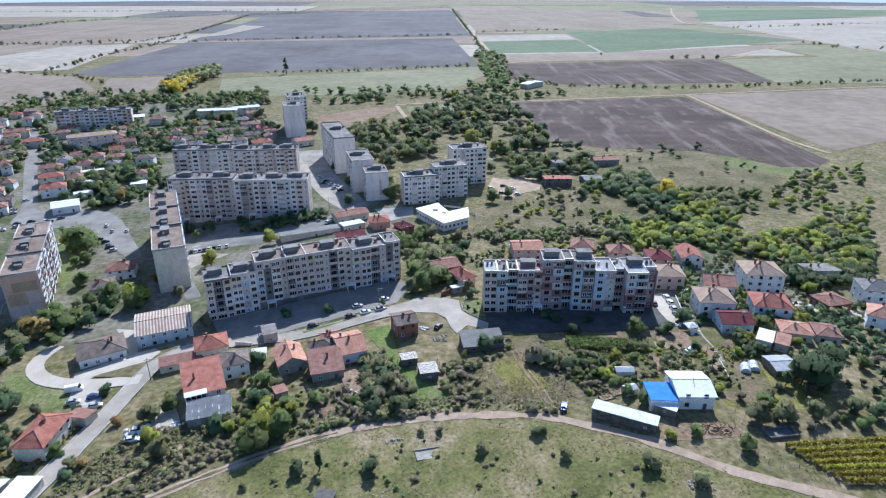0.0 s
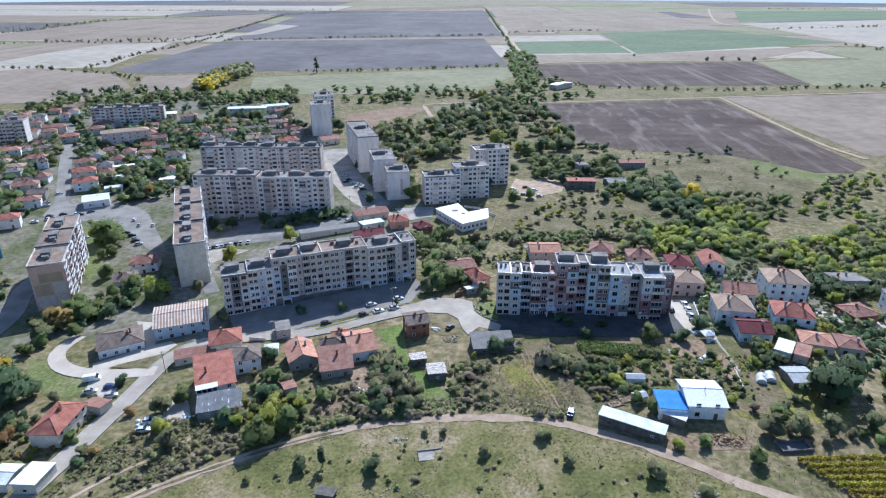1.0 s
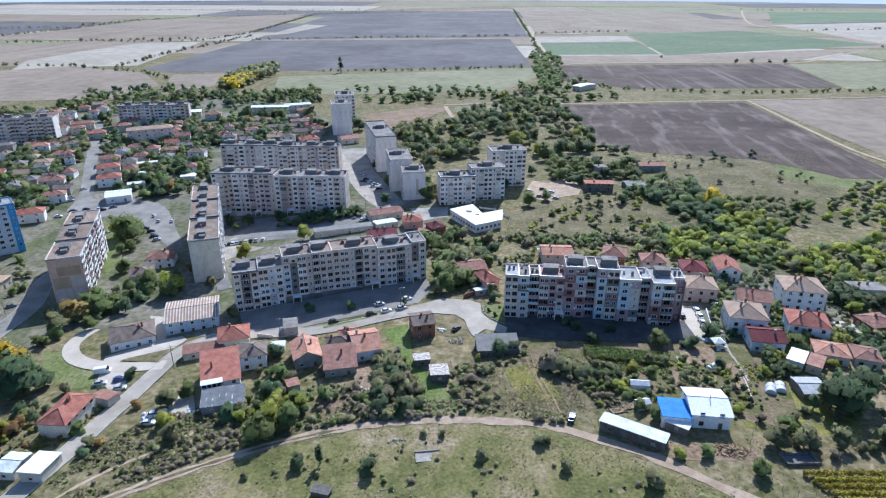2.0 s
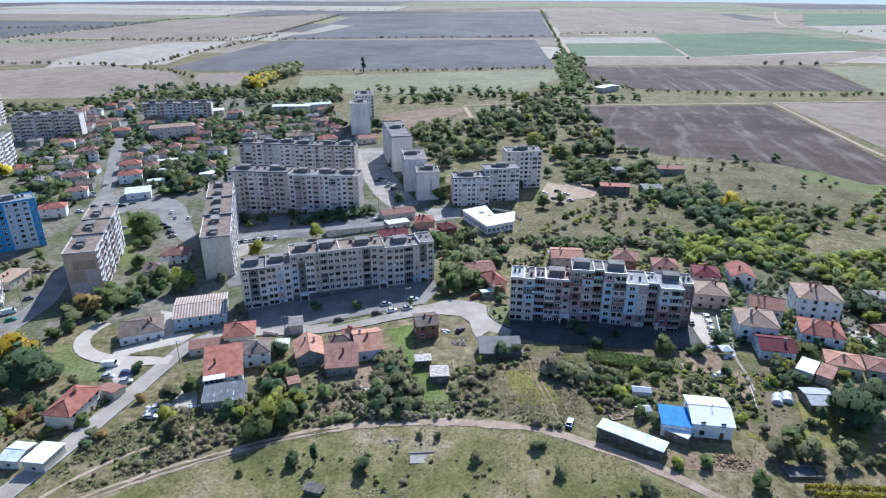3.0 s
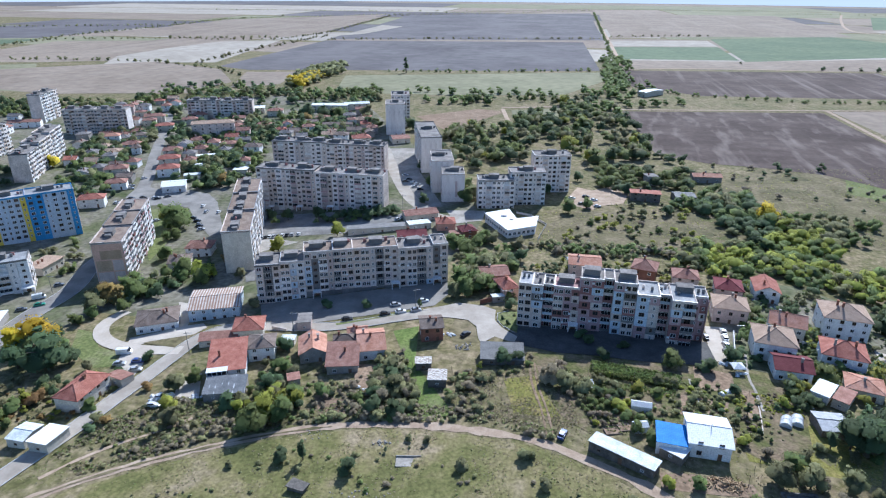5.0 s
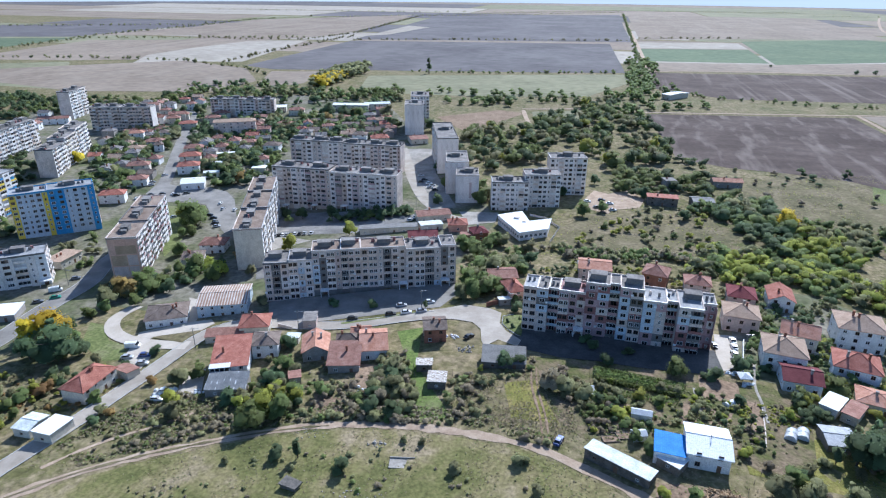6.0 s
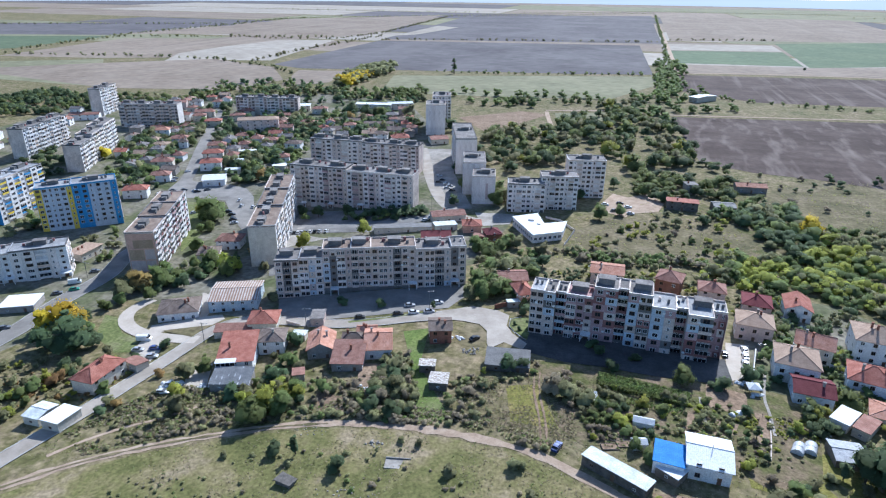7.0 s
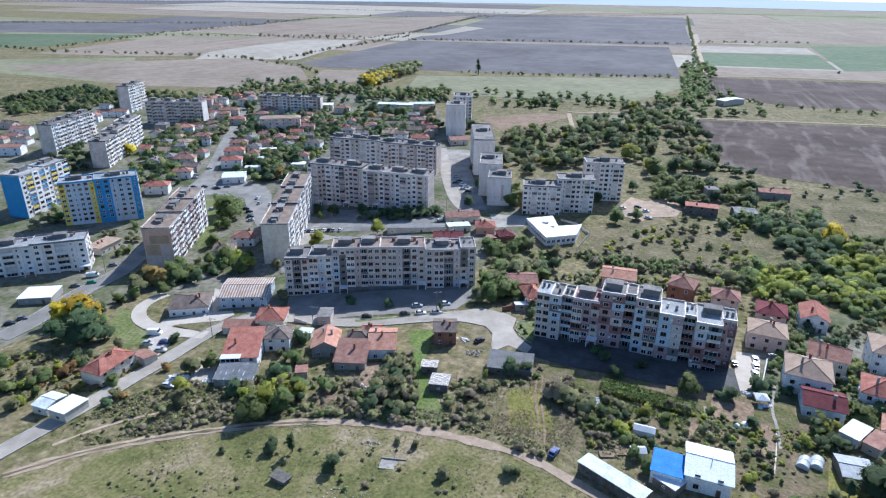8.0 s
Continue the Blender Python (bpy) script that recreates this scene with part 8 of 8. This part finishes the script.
car(-166.1, 287.0, 30, 'silver')
car(-180.9, 302.3, 30, 'black')
car(-80.6, 394.2, 20, 'silver')
car(-75.7, 385.8, 20, 'black')
car(-76.6, 380.7, 20, 'black')
car(-67.4, 369.8, 20, 'silver')
car(-63.0, 365.7, 20, 'black')
car(-67.1, 374.6, 20, 'silver')
car(85.9, 212.2, 95, 'white')
car(85.6, 207.2, 95, 'white')
car(84.9, 201.9, 95, 'silver')
car(84.2, 196.8, 95, 'grey')
car(-228.8, 318.2, 40, 'white')
car(-230.5, 325.6, 40, 'black')
car(-220.9, 326.4, 40, 'black')
car(-217.3, 331.5, 40, 'grey')
car(-247.7, 336.9, 40, 'silver')
car(-234.0, 318.0, 40, 'silver')
car(-184.7, 187.7, 40, 'grey')
car(-188.8, 211.8, 40, 'grey')
car(-117.4, 164.2, 20, 'van')
car(-114.0, 157.3, 20, 'silver')
car(-108.7, 159.8, 20, 'blue')
car(-105.8, 154.8, 20, 'silver')
car(33.6, 141.2, 75, 'blue')
car(-86.8, 141.7, 15, 'white')
car(-86.5, 137.7, 15, 'white')
car(37.7, 371.4, 10, 'black')
car(42.6, 365.8, 10, 'white')
car(44.4, 354.5, 10, 'silver')
car(29.7, 366.4, 10, 'white')
car(35.4, 356.8, 10, 'grey')
car(-186.8, 198.9, 40, 'van')
car(-181.0, 193.0, 40, 'green')
car(-176.9, 152.3, 40, 'black')
car(-176.5, 157.1, 40, 'grey')
car(-73.2, 320.9, 60, 'black')
car(-59.6, 315.8, 60, 'white')
car(-61.5, 311.1, 60, 'white')
car(-53.6, 383.8, 60, 'black')
car(-251.9, 356.2, 60, 'silver')
car(-250.5, 341.7, 60, 'silver')
car(-227.8, 308.7, 60, 'white')
car(-199.2, 294.8, 60, 'silver')
car(-1.6, 191.9, 60, 'black')
car(79.2, 206.4, 95, 'black')
car(121.7, 213.4, 10, 'white')
car(102.9, 243.4, 20, 'silver')
car(105.5, 241.9, 20, 'white')

car(-268, 321, 62, 'white')
car(-275, 338, 62, 'black')
car(-284, 355, 62, 'silver')
car(-299, 383, 60, 'grey')
car(-239, 313, 20, 'white')
car(-236, 322, 20, 'black')
car(-228, 320, 20, 'silver')
car(-223, 327, 20, 'white')
car(-253, 316, 20, 'grey')
car(-186, 321, 100, 'white')
car(-179, 313, 100, 'silver')
car(-171, 313, 100, 'white')
car(-172, 294, 100, 'grey')
car(-70.5, 378.4, 20, 'white')
car(-57.5, 352, 60, 'white')

vineyard((40.8, 179.8), (67.6, 176.0), (65.0, 168.7), (41.6, 172.3), 5, "mid", "trellised green vine rows below the flats")
vineyard((85.7, 125.2), (126.5, 130.5), (114.4, 112.4), (95.1, 111.8), 7, "vine", "vineyard rows turning yellow")
for px, py in ((-24.6, 210.9), (8.9, 215.1), (-64.0, 186.5), (-94.5, 168.0), (88.0, 203.0), (-186.0, 205.0), (-64.0, 330.0)):
    utility_pole(px, py)
plastic_tunnel(92.3, 159.8, 70, 4.2, 1.5)
plastic_tunnel(95.4, 161.1, 75, 4.2, 1.5)
greenhouse(53.4, 147.4, 20, 3.6, 2.6, 2.0)
greenhouse(54.3, 156.8, -1, 5.4, 2.6, 2.0)
plastic_tunnel(79.0, 170.5, 40, 4.0, 1.1)
gazebo(84.9, 185.0, 10)
cold_frame(40.4, 166.2, 12)
heap('wood_heap', 71.3, 131.1, 5.4, 2.2, 1.0, 115, 'log', 'sprawling heap of split logs in a bare yard', 'wood pile', 4, (0.45, 1.1))
heap('junk_heap', -86.3, 141.8, 4.5, 3.0, 0.8, 26, 'film', 'scattered pale scrap beside the street', 'scrap heap', 5, (0.3, 1.0), False)
heap('rubble', -11.4, 112.0, 9.0, 3.5, 0.25, 40, 'stone', 'pale rubble scattered on the hillside', 'stones', 6, (0.12, 0.35), False)
heap('rubble', -12.9, 131.4, 3.0, 1.5, 0.3, 26, 'stone', 'white stones in the grass', 'stones', 7, (0.15, 0.5), False)
heap('rubble', -32.3, 132.0, 5.0, 2.5, 0.3, 22, 'stone', 'stones on the slope above the track', 'stones', 8, (0.1, 0.3), False)
heap('rubble', 60.2, 111.5, 4.0, 2.0, 0.4, 24, 'stone', 'rocks in the meadow', 'stones', 9, (0.2, 0.6), False)
heap('rubble', -0.6, 183.9, 4.0, 3.0, 0.5, 26, 'stone', 'building rubble beside a ruined house', 'stones', 10, (0.2, 0.6), False)
heap('rubble', -23.1, 146.2, 5.0, 3.0, 0.5, 26, 'stone', 'rubble in an overgrown garden', 'stones', 11, (0.2, 0.5), False)
heap('junk_heap', 121.3, 223.6, 4.0, 3.0, 0.8, 30, 'film', 'heap of white building scrap beside a house', 'scrap heap', 12, (0.3, 0.9), False)
heap('junk_heap', 86.1, 183.1, 2.6, 1.6, 0.6, 13, 'film', 'pale garden clutter beside a hut', 'scrap heap', 30, (0.3, 0.8), False)
heap('junk_heap', 110.9, 240.3, 2.6, 1.6, 0.6, 13, 'film', 'white household clutter in a yard', 'scrap heap', 31, (0.3, 0.8), False)
heap('junk_heap', -7.3, 191.6, 2.6, 1.6, 0.6, 13, 'film', 'pale boards and scrap beside a ruined house', 'scrap heap', 32, (0.3, 0.8), False)
heap('junk_heap', 82.5, 189.0, 2.6, 1.6, 0.6, 13, 'stone', 'stones and clutter beside a garden pavilion', 'scrap heap', 33, (0.3, 0.8), False)
heap('junk_heap', -27.5, 154.4, 2.6, 1.6, 0.6, 13, 'stone', 'pale rubble in a back garden', 'scrap heap', 34, (0.3, 0.8), False)
heap('junk_heap', 100.0, 169.8, 2.6, 1.6, 0.6, 13, 'stone', 'stones along a garden edge', 'scrap heap', 35, (0.3, 0.8), False)
heap('junk_heap', 31.7, 273.2, 2.6, 1.6, 0.6, 13, 'film', 'white clutter behind the flats', 'scrap heap', 36, (0.3, 0.8), False)
heap('junk_heap', -76.5, 143.9, 2.6, 1.6, 0.6, 13, 'film', 'pale scrap in the yard of a house', 'scrap heap', 37, (0.3, 0.8), False)
heap('junk_heap', 61.5, 138.2, 2.6, 1.6, 0.6, 13, 'film', 'white bins and boxes under a carport', 'scrap heap', 38, (0.3, 0.8), False)
heap('wood_heap', 74.4, 133.0, 2.6, 1.6, 0.6, 13, 'log', 'split logs beside a bare yard', 'wood pile', 39, (0.3, 0.8), True)
slab = thing("concrete_slab", standing(-4.8, 125.5, 12), "square concrete foundation slab in the grass", "slab")
part("slab", Geo().box(-2.2, -1.8, -0.3, 2.2, 1.8, 0.18), M["lot"], slab)
part("rim", Geo().box(-2.2, 1.6, 0.18, 4.2, 1.9, 0.5), M["lot"], slab)
ruin = thing("sunken_tank", standing(87.6, 129.6, 8), "dark open concrete basin sunk in the garden", "basin")
for x0, y0, x1, y1 in ((-4, -2, 4, -1.6), (-4, 1.6, 4, 2), (-4, -1.6, -3.6, 1.6), (3.6, -1.6, 4, 1.6)):
    part("basin_wall", Geo().box(x0, y0, -0.5, x1, y1, 0.9), M["darkstone"], ruin)
part("basin_floor", Geo().box(-3.6, -1.6, -0.2, 3.6, 1.6, 0.05), M["plinth"], ruin)
bunker = thing("stone_shelter", standing(-28.1, 112.8, -10), "low dark stone shelter half sunk in the hillside", "shelter")
part("wall", Geo().box(-2.2, -1.2, -0.5, 2.2, 1.4, 1.1), M["darkstone"], bunker)
part("roof", Geo().prism([(-2.5, -1.5), (2.4, -1.4), (2.6, 1.5), (-2.4, 1.7)], 1.1, 1.35), M["darkstone"], bunker)
for a, b in (((7.0, 210.6), (7.7, 204.8)), ((7.7, 204.8), (10.9, 200.1)), ((10.9, 200.1), (15.9, 195.9)), ((7.0, 210.6), (10.9, 213.3))):
    kerb = thing("kerb", standing(a[0], a[1], math.degrees(math.atan2(b[1] - a[1], b[0] - a[0]))), "pale kerb stones round a grass island", "kerb", "island kerbs")
    run = int(math.dist(a, b))
    for i in range(run):
        part("kerb_stone", shared("kerbstone", lambda: Geo().box(0.01, -0.1, -0.4, 0.99, 0.1, 0.42).mesh("kerb_stone", M["kerb"])), None, kerb, at=(i * math.dist(a, b) / run, 0, 0))
tree(9.4, 206.4, 1.9, 'dark', 'bush', 0.8)
tree(11.8, 202.6, 2.1, 'dark', 'bush', 0.8)
tree(13.4, 209.6, 1.4, 'olive', 'bush', 0.9)
garden_wall([(-0.7, 218.0), (7.5, 225.1)], 1.9, 'brick', 'low red brick wall beside the junction')
house(5.5, 222.2, 24, 4.6, 3.0, 2.3, 0.4, 'mono', 'brickgrey', 'corr', 'small kiosk with a pale sheet roof')
veranda = thing("veranda", pose(-73.0, 151.6, height(-73.0, 151.6), 0, 0, 25), "white glazed veranda built onto the front of a house", "veranda")
part("base", Geo().box(-3.0, -1.2, -0.5, 3.0, 1.2, 3.9), M["white"], veranda)
part("roof", Geo().box(-3.2, -1.4, 5.3, 3.2, 1.3, 5.45), ROOFS["whitemetal"], veranda)
for px in (-2.9, -1.45, 0.0, 1.45, 2.9):
    part("post", Geo().box(px - 0.08, -1.2, 3.9, px + 0.08, -1.04, 5.3), M["frame_white"], veranda)
part("pane", Geo().box(-2.85, -1.14, 3.95, 2.85, -1.10, 5.25), M["glass"], veranda)
wire_fence([(-14.7, 169.8), (-9.1, 154.8), (-4.8, 143.2)])
wire_fence([(-1.8, 169.0), (1.9, 157.0), (4.8, 145.2)])
wire_fence([(-26.7, 178.5), (-19.2, 158.9), (-11.0, 141.9)])
wire_fence([(76.0, 151.3), (80.7, 162.3), (85.6, 172.1)])
wire_fence([(84.6, 146.1), (76.5, 131.1), (79.4, 118.7), (89.6, 117.1), (95.8, 113.7)])
wire_fence([(39.9, 175.4), (41.2, 159.8), (42.5, 147.9)])
garden_wall([(89.3, 212.2), (84.8, 186.8)], 1.6, 'white', 'white plastered yard wall beside the parking')
garden_wall([(87.6, 172.6), (86.2, 160.8), (84.9, 152.9)], 0.3, 'concrete', 'low concrete garden edging')
garden_wall([(-72.9, 187.6), (-67.0, 186.9)], 1.5, 'concrete', 'concrete yard wall')
garden_wall([(110.1, 211.5), (116.3, 208.4)], 1.4, 'white', 'white plastered yard wall')
garden_wall([(123.7, 233.7), (118.7, 214.1)], 1.4, 'cream', 'cream yard wall')
bed_rows([(43.1, 169.9), (65.6, 168.0), (65.9, 164.4), (43.8, 165.6)], 5, 'mid', 'dug bed with rows of vegetables', 3)
bed_rows([(67.5, 164.8), (76.8, 165.5), (76.6, 160.7), (66.7, 159.5)], 5, 'olive', 'vegetable bed with rows of plants', 4)
bed_rows([(89.3, 173.1), (94.2, 171.4), (92.9, 163.9), (88.0, 164.0)], 5, 'lime', 'vegetable bed with yellowing rows', 5)
bed_rows([(44.8, 150.8), (50.7, 150.6), (50.3, 144.4), (45.0, 144.7)], 4, 'mid', 'small fenced vegetable bed', 6)
raised_bed(48.2, 149.6, 20, 2.2, 1.2)
raised_bed(50.1, 147.5, 20, 2.2, 1.2)
raised_bed(46.5, 145.4, 20, 2.2, 1.2)
